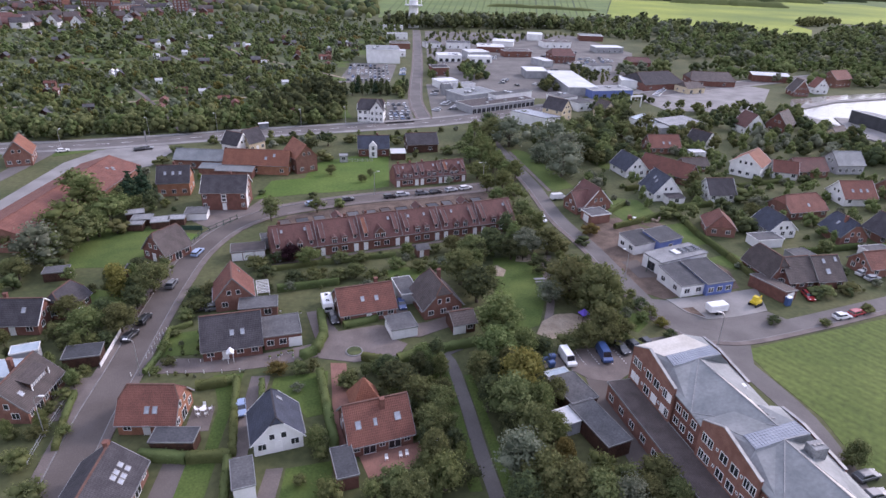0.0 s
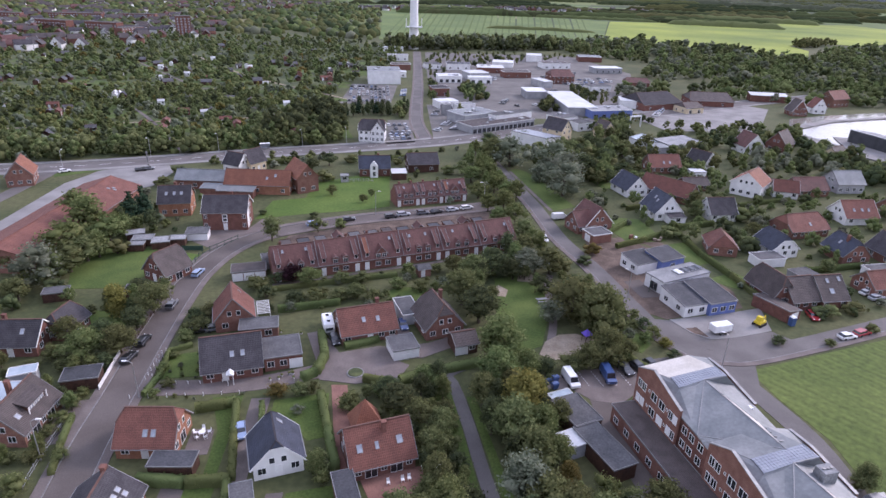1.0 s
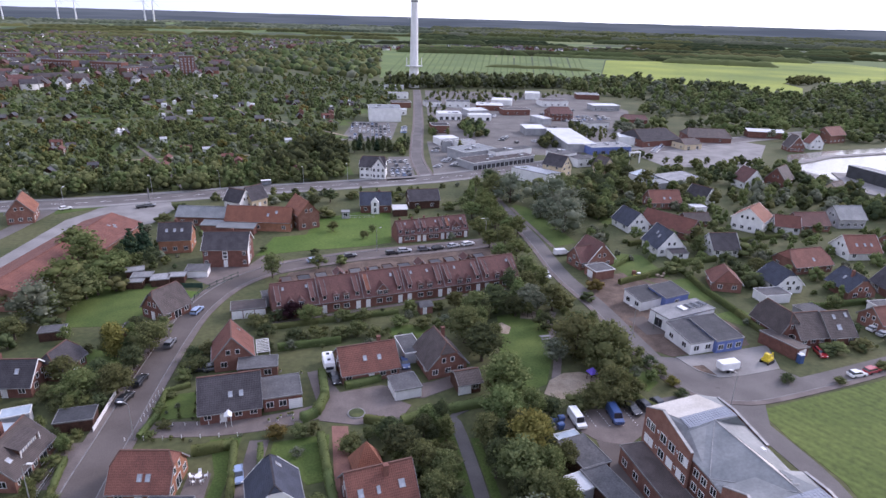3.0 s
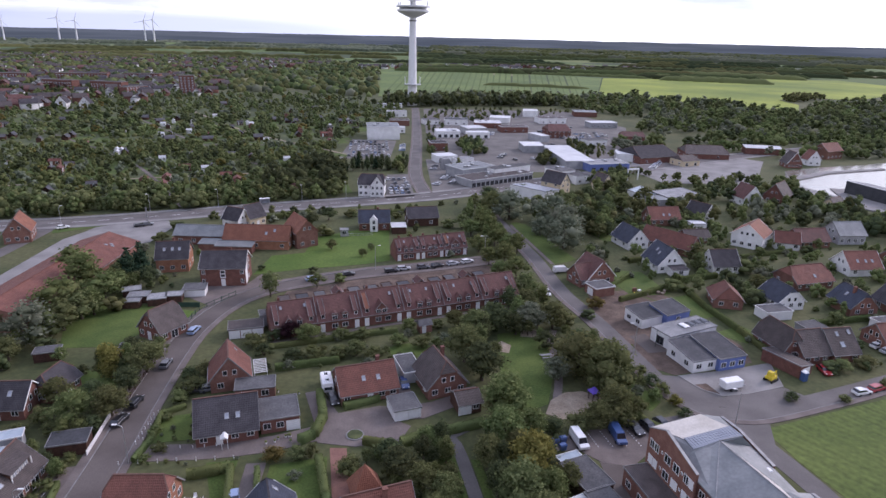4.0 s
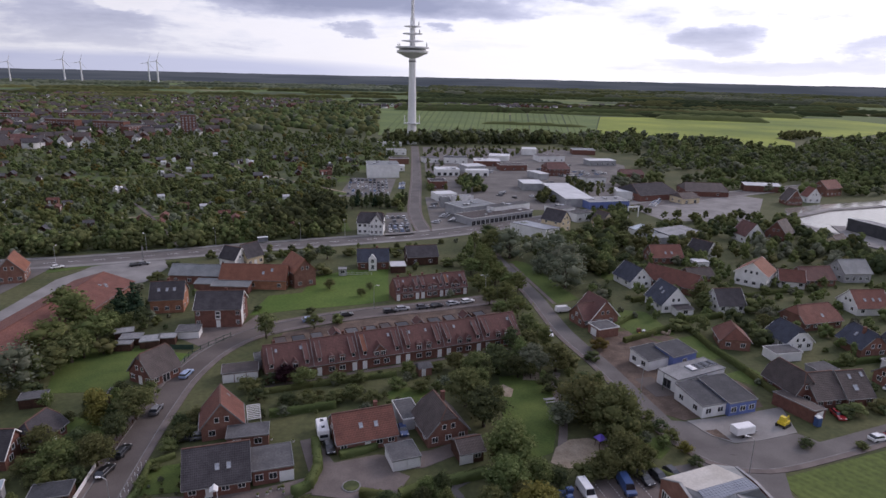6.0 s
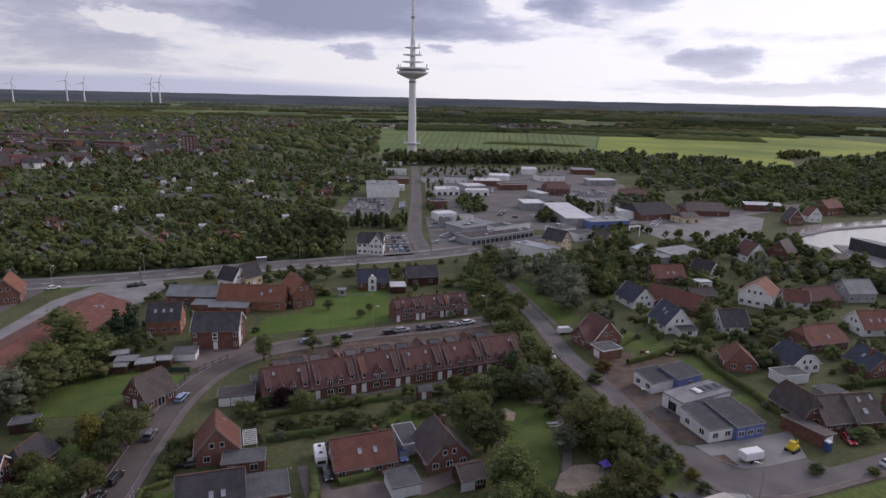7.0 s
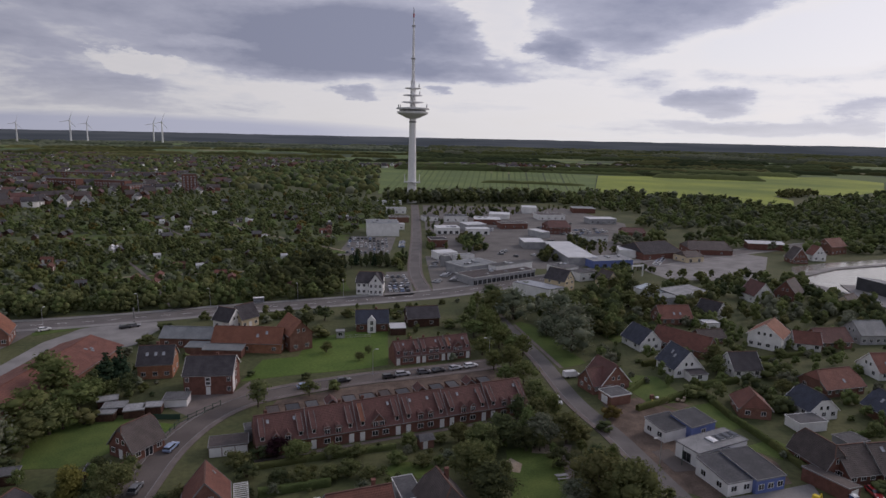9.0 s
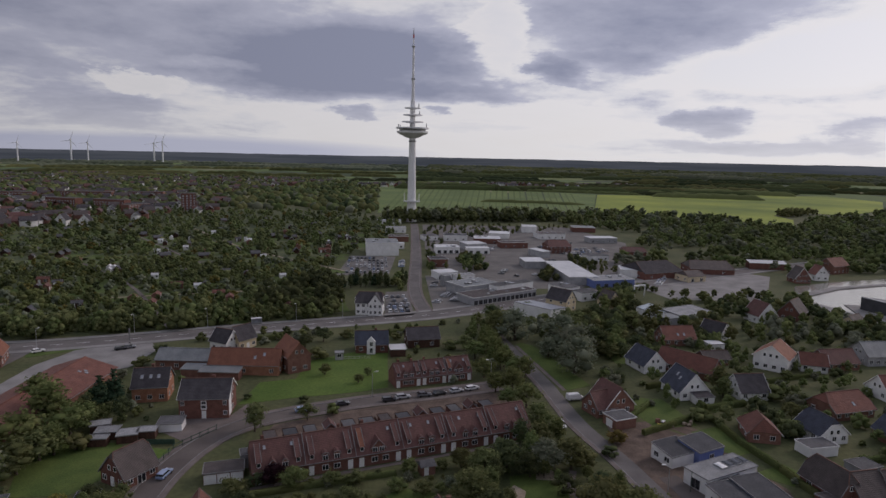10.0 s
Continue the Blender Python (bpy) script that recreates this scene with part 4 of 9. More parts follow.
def fence(pts, h=1.0, gap=2.4, mat="dark_wood", label="low garden fence with posts and rails", board=False):
    root = thing("fence", label, "fence", pts[0][0], pts[0][1])
    ox, oy = pts[0]
    for (x0, y0), (x1, y1) in zip(pts, pts[1:]):
        ln = math.dist((x0, y0), (x1, y1))
        k = max(1, round(ln / gap))
        ang = math.degrees(math.atan2(y1 - y0, x1 - x0))
        for i in range(k + 1):
            part("post", shared(("post", h, mat), lambda bm: box(bm, -0.06, 0.06, -0.06, 0.06, 0, h + 0.08), mat), None, root, m=pose(x0 - ox + (x1 - x0) * i / k, y0 - oy + (y1 - y0) * i / k, 0))
        for z in ((0.3 * h, 0.85 * h) if not board else (0.0,)):
            bm = bmesh.new()
            if board:
                box(bm, 0, ln, -0.03, 0.03, 0.05, h)
            else:
                box(bm, 0, ln, -0.03, 0.03, z - 0.06, z + 0.06)
            part("panel" if board else "rail", bm, mat, root, m=pose(x0 - ox, y0 - oy, 0, 0, 0, ang))
    return root

ALLOT = [(-230, 225), (-150, 234), (-92, 248), (-58, 259), (-26, 269), (-22, 300), (-40, 330), (-38, 440), (-20, 480), (0, 560), (8, 640), (-90, 700), (-420, 640), (-420, 330)]

# ---- the land ----
bm = bmesh.new()
radii = [0, 60, 150, 300, 600, 1000, 1500, 2000, 2700, 3600, 4850]
SEG = 72
prev = None
for r in radii:
    if r == 0:
        ring = [bm.verts.new((0, 0, 0))]
    else:
        ring = [bm.verts.new((r * math.cos(2 * math.pi * i / SEG), r * math.sin(2 * math.pi * i / SEG), 0)) for i in range(SEG)]
    if prev:
        for i in range(SEG):
            j = (i + 1) % SEG
            bm.faces.new((prev[0], ring[i], ring[j]) if len(prev) == 1 else (prev[i], ring[i], ring[j], prev[j]))
    prev = ring
setting("ground", bm, "ground", "level green land with gardens and distant fields")
# plain backdrop where the land meets the sky, its haze painted and self-lit
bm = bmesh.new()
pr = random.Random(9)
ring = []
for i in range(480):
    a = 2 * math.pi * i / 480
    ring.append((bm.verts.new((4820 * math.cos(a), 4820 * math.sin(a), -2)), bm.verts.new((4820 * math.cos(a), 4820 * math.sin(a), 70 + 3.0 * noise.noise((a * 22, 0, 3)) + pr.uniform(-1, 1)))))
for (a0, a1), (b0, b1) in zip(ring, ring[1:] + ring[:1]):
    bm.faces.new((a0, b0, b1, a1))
setting("backdrop", bm, "painted_haze", "glowing backdrop of far woods with painted blue-grey haze on the horizon", kind="structure")

# ---- roads ----
left_street = road("road_left", [(-45.5, 40), (-47.4, 54), (-49.0, 68.8), (-49.6, 82.4), (-50.4, 98.8), (-50.8, 117.2), (-50.2, 132.2), (-46.7, 146.5), (-40.4, 156.7), (-30, 163.9), (-10, 172.2), (8.2, 177), (27.4, 182.7), (33, 184.5)], 5.6,
                   "grey asphalt residential street curving past the terrace", walks=((3.0, 4.6), (-4.4, -3.0)))
diagonal = road("road_diagonal", [(38.5, 268), (41, 246), (43.2, 226), (46, 203), (48.2, 184), (50.0, 156), (54.2, 135), (57.4, 112), (59.2, 102), (63, 94.4), (71, 91.8), (87.2, 95.7), (116.2, 104.9), (160, 119)], 4.4,
                "worn grey asphalt street running past the nursery building", mat="asphalt_old", walks=((-3.7, -2.4),))
main_road = road("road_main", [(-260, 206), (-190, 216), (-148, 223.5), (-119.5, 229.6), (-90.5, 238.8), (-59.2, 249.6), (-24.1, 259.8), (16.5, 272.5), (45, 286.8), (91.6, 313), (129.9, 335), (173, 358), (240, 392), (330, 430)], 9.5,
                 "wide asphalt main road with footways on both sides", mat="asphalt_old", walks=((5.2, 8.2), (-8.0, -5.2)), walk_mat="concrete")
tower_road = road("road_tower", [(14.5, 278), (11.4, 316.5), (13, 370), (15.5, 424.3), (18.5, 520), (21, 622), (21.5, 655)], 5.2, "straight grey asphalt road leading towards the tall mast", mat="asphalt_old", z=0.09, walks=((2.8, 4.0), (-4.0, -2.8)), walk_mat="paving")
close = road("road_close", [(-46.6, 84.2), (-38, 84.3), (-30.9, 84.6), (-22, 86.2), (-14.7, 88.9), (-6, 92)], 4.6, "narrow paved access road between gardens", mat="paving", z=0.08)
plot("yard_close", [(-14, 86), (-7, 84.5), (1.5, 86.8), (3.2, 90.5), (-0.5, 93), (0.5, 97), (-3, 97.6), (-11, 95.3), (-15.5, 104), (-18.5, 103), (-15.5, 93)], "paving", "paved turning place round a small planted bed", 0.10, clear=True)
plot("yard_garage", [(-0.5, 92.5), (6, 93), (13.5, 97.5), (12, 101), (7.5, 98.6), (4.6, 98), (2.5, 108), (-0.2, 106.5), (1.5, 98.8)], "paving", "paved garage yard between two houses", 0.085, clear=True)
path_line = road("path_park", [(-4, 87.6), (3, 86.3), (9, 87), (11.3, 84.5), (12.6, 76), (13.4, 69.4), (14.3, 60), (15.6, 50.6), (17, 40)], 2.3, "narrow asphalt footpath through greenery", mat="asphalt_old", z=0.07)
road("path_link", [(10.2, 87), (14.5, 90), (18.5, 91.2)], 2.4, "narrow asphalt footpath branching off", mat="asphalt_old", z=0.075)
road("path_play", [(41, 131), (38.6, 124), (37.5, 114), (36, 106), (34.2, 100), (32.4, 94)], 1.8, "narrow gravel path by the playground", mat="paving", z=0.05)
road("path_green", [(52.6, 180), (49.6, 202), (46.4, 226)], 1.3, "narrow footpath beside the green strip", mat="paving", z=0.05, clear=False)
road("road_service", [(67, 91), (68.3, 84), (70, 76), (71.6, 66), (70.8, 55), (68, 42), (64, 30)], 4.6, "asphalt service road along the brick building", mat="asphalt_old", z=0.055)
road("road_slip", [(-138, 160), (-131, 183), (-129, 205), (-128, 226)], 5.5, "side street joining the main road", mat="asphalt_old", z=0.07)
road("path_terrace", [(-30, 126), (-10, 132.4), (10, 138.8), (31, 145.5)], 1.2, "narrow garden path behind the terrace", mat="paving", z=0.04, clear=False)

# ---- yards, lawns and plots ----
plot("yard_nursery", [(63.6, 107.2), (76, 109.2), (88.2, 112.2), (85.1, 101.7), (76, 99.2), (69.5, 98.4), (66, 101.4)], "concrete", "pale concrete slab yard in front of the nursery", 0.12, clear=True)
plot("plot_building_site", [(56.5, 113), (63, 107.5), (84, 112.5), (86, 121), (80, 142), (72, 152), (56, 150), (53.5, 132)], "soil", "bare churned soil round the new building", 0.035)
plot("plot_footing", [(61, 118), (66.5, 118.5), (64, 128), (59.5, 127)], "asphalt", "dark gravel strip beside the new building", 0.06)
plot("street_apron", [(58, 108), (63.6, 107.0), (66, 101.2), (69.5, 98.2), (85, 101.5), (88, 97.5), (72, 93.5), (63, 95.5), (59.4, 101)], "asphalt_old", "asphalt strip between the street and the concrete yard", 0.045)
plot("junction_apron", [(60, 94), (66, 91), (72, 93), (88, 97), (90, 93.4), (74, 88.4), (70.4, 80), (66, 80), (64, 88), (57, 91.4)], "asphalt_old", "widened asphalt of the street junction", 0.052)
plot("kerb_island", [(65.6, 103.2), (68.4, 103.6), (69.4, 99.2), (66.8, 101)], "soil", "dark planted wedge at the kerb", 0.14)
FIELD_TURN = 34.0
fe = [(71.6, 86.6), (90, 92), (112, 98.4), (150, 110), (150, 60), (92, 48), (74, 54), (75, 66), (72.6, 77)]
fq = radians(FIELD_TURN)
bm = bmesh.new()
hull_box(bm, *[[((x - 90) * math.cos(fq) + (y - 80) * math.sin(fq), -(x - 90) * math.sin(fq) + (y - 80) * math.cos(fq), z) for x, y in fe] for z in (-0.08, 0.04)])
setting("field_east", bm, "meadow_mown", "bright green mown meadow with faint mowing lines", m=pose(90, 80, 0, 0, 0, FIELD_TURN))
FOOT.append((100, 76, 0, 28, 22))
plot("yards_terrace", [(-35, 138), (-31.0, 158), (-10, 167.5), (8, 172.5), (27, 178), (35, 179.5), (37.5, 160), (33, 156), (0, 146), (-33, 136)], "soil", "worn brown back yards behind the terrace", 0.03)
plot("spoil_strip", [(56.5, 148), (74, 152), (82, 140), (84, 146), (76, 158), (57, 155)], "soil", "bare brown soil strip beyond the new building", 0.04)
plot("lawn_mid", [(-43.5, 171.5), (-30, 176), (-10, 180.5), (-1.5, 184), (-2, 219), (-14, 219), (-29, 209), (-30.5, 192), (-41, 189)], "meadow", "bright green open lawn behind the barn", 0.05, clear=True)
plot("lawn_left", [(-78, 124.5), (-66, 125), (-61, 134), (-65, 148), (-80, 152), (-84, 140)], "turf", "green garden lawn behind the grey house", 0.05, clear=True)
plot("lawn_net", [(-62, 147), (-52.5, 144.5), (-52.8, 135.5), (-60.5, 134.8)], "meadow", "small fenced green lawn", 0.055, clear=True)
plot("lawn_play", [(26, 129), (37, 131.5), (37.4, 122), (35.3, 108), (31.5, 97), (23.5, 92.5), (23, 104), (24.5, 118)], "turf", "green playground lawn between trees", 0.04, clear=True)
plot("green_strip", [(46, 226), (49, 230), (53, 226), (58, 205), (62, 184), (53.5, 180), (50.5, 202)], "turf", "long green strip with a ditch beside the street", 0.035, clear=True)
plot("sandpit", [(30.2, 93.6), (33, 91.6), (37.4, 92), (41.6, 94.4), (43.4, 99), (40, 101.6), (36, 101.2), (32.4, 98.4)], "sand", "pale sandy play area", 0.07, clear=True)
plot("sand_patch", [(24.6, 119.8), (27.2, 119), (28.4, 122.6), (26.4, 125.2), (24.4, 123.4)], "sand", "small worn sandy patch in the lawn", 0.06)
plot("swing_patch", [(31.6, 127.4), (35.6, 126.8), (37.4, 129), (36, 131.6), (32.4, 130.8)], "sand", "pale sandy patch under the swings", 0.06)
plot("parking_brick", [(28, 81.5), (34, 87.6), (48, 88.6), (49, 82.6), (42, 77), (37, 78), (33.5, 82)], "paving", "paved car park beside the brick building", 0.06, clear=True)
plot("yard_brick", [(36.5, 80), (43, 77), (50, 40), (40, 40), (36, 66)], "asphalt", "dark asphalt court between the sheds and the brick building", 0.045)
plot("forecourt", [(44, 89.5), (62, 93), (68, 84), (58, 77), (49, 82)], "asphalt_old", "asphalt forecourt at the street corner", 0.05)
plot("roundel", [(60.5 + 3.6 * math.cos(a * math.pi / 8), 83 + 3.6 * math.sin(a * math.pi / 8)) for a in range(16)], "concrete", "round pale paved circle at the entrance", 0.075)
plot("hall_apron", [(-91, 235.5), (-101, 231), (-111, 226.4), (-113.5, 216), (-117, 207), (-118.5, 160), (-108, 150), (-106.5, 194), (-96, 197), (-86, 204), (-84, 222)], "concrete", "pale concrete apron beside the red-roofed hall", 0.05, clear=True)
plot("flat_yard", [(-58, 164), (-60, 156), (-50, 148), (-44.5, 157), (-36, 166), (-41, 172), (-43.5, 164.6)], "paving", "paved yard in front of the brick apartment house", 0.05, clear=True)
plot("carpark_hedge", [(-34, 366), (-3, 364), (1.5, 436), (-30, 440)], "asphalt_yard", "asphalt car park with rows of cars", 0.06, clear=True)
plot("carpark_corner", [(-4, 268), (9.5, 272.5), (7.5, 322), (-4, 320)], "asphalt_yard", "asphalt corner car park by the white house", 0.06, clear=True)
plot("carpark_shop", [(18.5, 281), (36, 288), (34, 366), (19, 366)], "asphalt_yard", "asphalt forecourt of the shops", 0.06, clear=True)
plot("yard_hall", [(54, 362), (84, 350), (100, 436), (66, 446)], "asphalt_yard", "wide empty asphalt yard before the long hall", 0.05, clear=True)
plot("yard_commercial", [(30, 330), (100, 330), (150, 370), (200, 520), (180, 640), (30, 650), (24, 460)], "asphalt_yard", "worn ground of the trading estate", 0.02)
plot("yard_harbour", [(136, 342), (143, 304), (192, 300), (236, 368), (206, 402), (160, 384)], "concrete", "pale worn harbour yard", 0.05, clear=True)
plot("drive_brick", [(-11.6, 84.4), (-8.6, 84.2), (-7.4, 74), (-6.6, 59.4), (-9.2, 59.4), (-9.6, 68)], "paving_red", "red brick garden drive", 0.06)
plot("terrace_brick", [(-5, 60), (7.6, 63.4), (9, 58.6), (-3.2, 55.2)], "paving_red", "red brick garden terrace", 0.06)
plot("drive_white", [(-25.6, 80.6), (-22.2, 80.8), (-22.2, 60), (-25.0, 60)], "paving", "grey paved drive beside the white house", 0.06)
plot("path_white", [(-18.7, 57.6), (-16.2, 57.8), (-16.6, 48), (-19.4, 48)], "paving", "grey paved garden path", 0.06)
plot("lawn_white", [(-15.8, 57.6), (-8.8, 59), (-8.4, 44), (-16, 44)], "turf", "mown green garden lawn", 0.045, clear=True)
plot("lawn_white_back", [(-21.4, 80), (-11.8, 82), (-11, 70), (-14.2, 69), (-16, 72), (-21.4, 70)], "turf", "mown green back lawn", 0.045)
plot("lawn_red", [(-32.6, 81.2), (-27.2, 81.6), (-27, 62), (-29, 61.4), (-29.4, 72)], "turf", "narrow mown garden lawn", 0.045, clear=True)
plot("lawn_low", [(-33, 59.6), (-26.6, 59.6), (-26.4, 44), (-31, 44)], "turf", "mown green garden lawn", 0.045)
plot("patio_red", [(-33.6, 72.6), (-30.0, 72.4), (-29.6, 66.4), (-33.4, 66)], "paving", "small paved garden patio", 0.06)
plot("patio_low", [(-34.4, 60.2), (-31, 60.4), (-30.8, 50), (-34.4, 50)], "asphalt", "dark paved garden strip", 0.06)
plot("lawn_dark", [(-45.6, 95), (-37, 97), (-36.6, 88), (-45, 87)], "turf", "small front lawn with beds", 0.05)
plot("lawn_oval", [(4 + 5.6 * math.cos(a * math.pi / 8), 121 + 3.6 * math.sin(a * math.pi / 8)) for a in range(16)], "turf", "oval green garden lawn", 0.05, clear=True)
plot("lawn_path", [(5.4, 85.4), (9.4, 86), (10.8, 83), (12, 70), (13.6, 52), (11.6, 52), (9.2, 72)], "turf", "green verge beside the footpath", 0.04)
plot("verge_path", [(13.6, 80), (15.2, 80), (16.8, 66), (18.8, 50), (17, 50), (15.2, 66)], "turf", "green verge beside the footpath", 0.04)
plot("drive_left", [(-58, 80.5), (-52.8, 81.5), (-53.2, 70), (-57, 69)], "paving", "paved entrance by the street", 0.05)
plot("verge_left", [(-59.5, 120.5), (-54.2, 120.8), (-53.8, 127), (-55, 132), (-58.5, 126)], "paving_red", "brick paved forecourt of the grey house", 0.05)
plot("lawn_shrub", [(-68, 114), (-58, 113), (-58, 104.5), (-68, 105)], "turf", "green back garden lawn", 0.05)
plot("lawn_village_a", [(64, 176), (80, 172), (82, 154), (70, 152), (68, 160)], "turf", "green garden lawn between hedges", 0.05)
plot("lawn_village_b", [(78, 150), (90, 154), (88, 138), (82, 136)], "turf", "green garden lawn", 0.05)
plot("lawn_village_c", [(82, 128), (92, 132), (94, 127), (88, 122)], "turf", "green garden lawn", 0.05)
plot("lawn_village_d", [(76, 214), (92, 216), (92, 206), (78, 204)], "turf", "green garden lawn", 0.05)
plot("street_strip", [(57.8, 107), (60.5, 104), (54.5, 118), (53.6, 117)], "turf", "green verge with shrubs", 0.05)
plot("verge_street", [(47.5, 108), (51, 110.5), (55.4, 97), (52, 93.6), (47, 98)], "turf", "green verge beside the street", 0.045)
plot("verge_main", [(-128, 221), (-118, 224.2), (-104, 229), (-98, 232), (-110, 223.5), (-124, 214)], "turf", "green verge along the main road", 0.06)
# far pastures, under the mast and to the east
plot("pasture_far", [(-20, 780), (120, 800), (275, 840), (420, 1270), (180, 1420), (-30, 1460)], "pasture", "wide green pasture with drainage ditches", 0.3, 0.4)
plot("pasture_east", [(280, 850), (347, 772), (431, 758), (412, 665), (440, 648), (508, 754), (520, 816), (592, 889), (640, 830), (795, 953), (967, 1164), (978, 1339), (754, 1345), (559, 1262), (420, 1262)], "pasture_sun_tint", "yellow-green pasture with the sunshine painted into its colour", 0.35, 0.4)
for i in range(30):
    x0 = -16 + i * 9.4
    plot("ditch", [(x0, 792 + i * 1.6), (x0 + 1.5, 792 + i * 1.6), (x0 + 44 + i * 3.4, 1390), (x0 + 40 + i * 3.4, 1390)], "turf" if i % 3 else "ground", "shallow drainage furrow in the pasture", 0.34 + 0.004 * (i % 2), 0.2)
plot("garden_ground", ALLOT, "undergrowth", "dark green ground of the allotment gardens", 0.03)
plot("garden_ground_far", [(-38, 440), (-20, 480), (0, 560), (8, 640), (-60, 760), (-700, 900), (-900, 700), (-560, 430)], "undergrowth", "dark green ground under distant trees", 0.025)
# harbour water
plot("water", [(222, 322), (232, 338), (262, 350), (309, 363), (420, 400), (420, 300), (330, 200), (262, 190), (232, 240), (217, 270), (212, 296)], "water", "still harbour water mirroring the bright sky", 0.12, clear=True)
plot("quay", [(219, 316), (252, 334), (300, 347), (300, 343.5), (254, 330), (222, 311)], "concrete", "low concrete mole in the harbour", 0.6, 0.7)
plot("quay_near", [(208, 300), (214, 298), (220, 272), (228, 292), (244, 288), (254, 236), (232, 228), (222, 236), (210, 268)], "concrete", "concrete quay edge", 0.5, 0.6)

# lane marks on the main road
lm = thing("road_marking", "white painted dashes along the main road", "road marking", 0, 0)
tagged(lm, kind="structure")
mline = smooth_line([(-148, 223.5), (-119.5, 229.6), (-90.5, 238.8), (-59.2, 249.6), (-24.1, 259.8), (16.5, 272.5), (45, 286.8), (91.6, 313)], 4.0)
for i in range(0, len(mline) - 1, 2):
    bm = bmesh.new()
    strip(bm, [mline[i], mline[i + 1]], -0.09, 0.09, 0.03, 0.075)
    part("dash", bm, "trim_white", lm)


# ---- far woods and gardens ----
OCT = (np.array([(1, 0, 0), (0, 1, 0), (-1, 0, 0), (0, -1, 0), (0, 0, 1), (0, 0, -1)], float), np.array([(0, 1, 4), (1, 2, 4), (2, 3, 4), (3, 0, 4), (1, 0, 5), (2, 1, 5), (3, 2, 5), (0, 3, 5)]))


def forest(name, label, seed, poly, count, hmin, hmax, detail, leaf, wide=1.0, mask=0.0, base=False):
    """Many crowns in one mesh over a plot; mask > 0 leaves clearings."""
    rng = np.random.default_rng(seed)
    pr = random.Random(seed * 31 + count)
    shapes = [crown_arrays(rng, s, detail) if detail >= 0 else None for s in ("round", "bush", "round", "tall", "willow")]
    xs, ys = [p[0] for p in poly], [p[1] for p in poly]
    pieces, tries, done = [], 0, 0
    while done < count and tries < count * 6:
        tries += 1
        x, y = pr.uniform(min(xs), max(xs)), pr.uniform(min(ys), max(ys))
        if not inside(x, y, poly):
            continue
        if mask and noise.noise((x * 0.011, y * 0.011, seed)) > mask:
            continue
        if not base and y < 700 and not free(x, y, 0.8):
            continue
        done += 1
        h = pr.uniform(hmin, hmax)
        z = 0.0
        a = pr.uniform(0, 6.28)
        if detail == -2:
            v, f = OCT[0] * (1 + rng.uniform(-0.3, 0.3, (6, 3))) + np.array([0, 0, 0.3]), OCT[1]
            s = np.array([h * 0.6 * wide, h * 0.6 * wide, h * 0.72])
        elif detail >= 0:
            v, f = shapes[pr.randrange(5)]
            s = np.array([h * wide, h * wide, h])
        else:
            v, f = ICO[1]
            v = v * (1 + rng.uniform(-0.28, 0.28, len(v)))[:, None] + np.array([0, 0, 0.3])
            s = np.array([h * 0.62 * wide, h * 0.62 * wide, h * 0.72])
        w = v * s
        c, sn = math.cos(a), math.sin(a)
        w = np.stack([w[:, 0] * c - w[:, 1] * sn + x, w[:, 0] * sn + w[:, 1] * c + y, w[:, 2] + z], 1)
        pieces.append((w, f))
    if not pieces:
        return None
    v, f = merge(pieces)
    ob = new(name, from_arrays(name, v, f, leaf))
    return tagged(ob, label, "trees", kind="stuff")

# ---- houses round the close ----
house("red-roofed brick bungalow with half-hipped gables", -38.7, 69.8, -2, 9.7, 9.0, 2.1, 6.8, "roof_red", "brick_orange", hip=0.42, sky=(("f", 0.0, 0.30), ("f", 0.28, 0.30)), front="wdw", right="wtw", gable_up=2)
house("white rendered house with a dark slate half-hipped roof", -18.4, 65.0, 106, 8.4, 8.4, 2.2, 6.5, "roof_blue", "white_wall", hip=0.26, sky=(("f", 0.55, 0.72),), left="wdw", right="ww", front="ww", gable_up=2, cap="roof_dark")
hc = house("red-tiled brick house with roof windows and a terrace", -2.5, 65.0, 16.6, 10.8, 9.5, 2.1, 6.8, "roof_red", "brick", chimney=(0.9, -1.0), sky=(("f", -0.66, 0.42, 0.9, 1.3), ("f", -0.12, 0.42, 0.6, 1.2), ("f", 0.60, 0.45, 1.0, 1.3)), front="wtwtw")
wing = thing("house_wing", "steep red pyramid roof over the entrance wing of a house", "house wing", -4.6, 71.2, 16.6)
bm = bmesh.new()
box(bm, -2.3, 2.3, -2.2, 2.2, 0, 2.45)
part("wall", bm, "brick", wing)
bm = bmesh.new()
hull_box(bm, [(-2.6, -2.5, 2.3), (2.6, -2.5, 2.3), (2.6, 2.5, 2.3), (-2.6, 2.5, 2.3)], [(-0.03, -0.03, 6.6), (0.03, -0.03, 6.6), (0.03, 0.03, 6.6), (-0.03, 0.03, 6.6)])
part("roof", bm, "roof_orange", wing)
house("long dark-roofed brick house with a white porch", -31.2, 91.3, 12.6, 11.4, 10.7, 2.2, 7.0, "roof_dark", "brick_dark", sky=(("f", 0.02, 0.40), ("f", 0.38, 0.40)), front="wdww", chimney=None)
flat_block("flat-roofed brick annexe with a white garage door", -22.1, 93.4, 13.2, 7.1, 7.4, 2.9, "felt", "brick_dark", front="wwg", edge="gutter")
house("gabled brick house with a bright red tiled roof", -34.9, 108.4, 104.8, 8.7, 8.8, 2.5, 7.8, "roof_red", "brick", sky=(("f", 0.6, 0.62, 0.5, 0.9),), left="ww", right="ww", front="ww", gable_up=2)
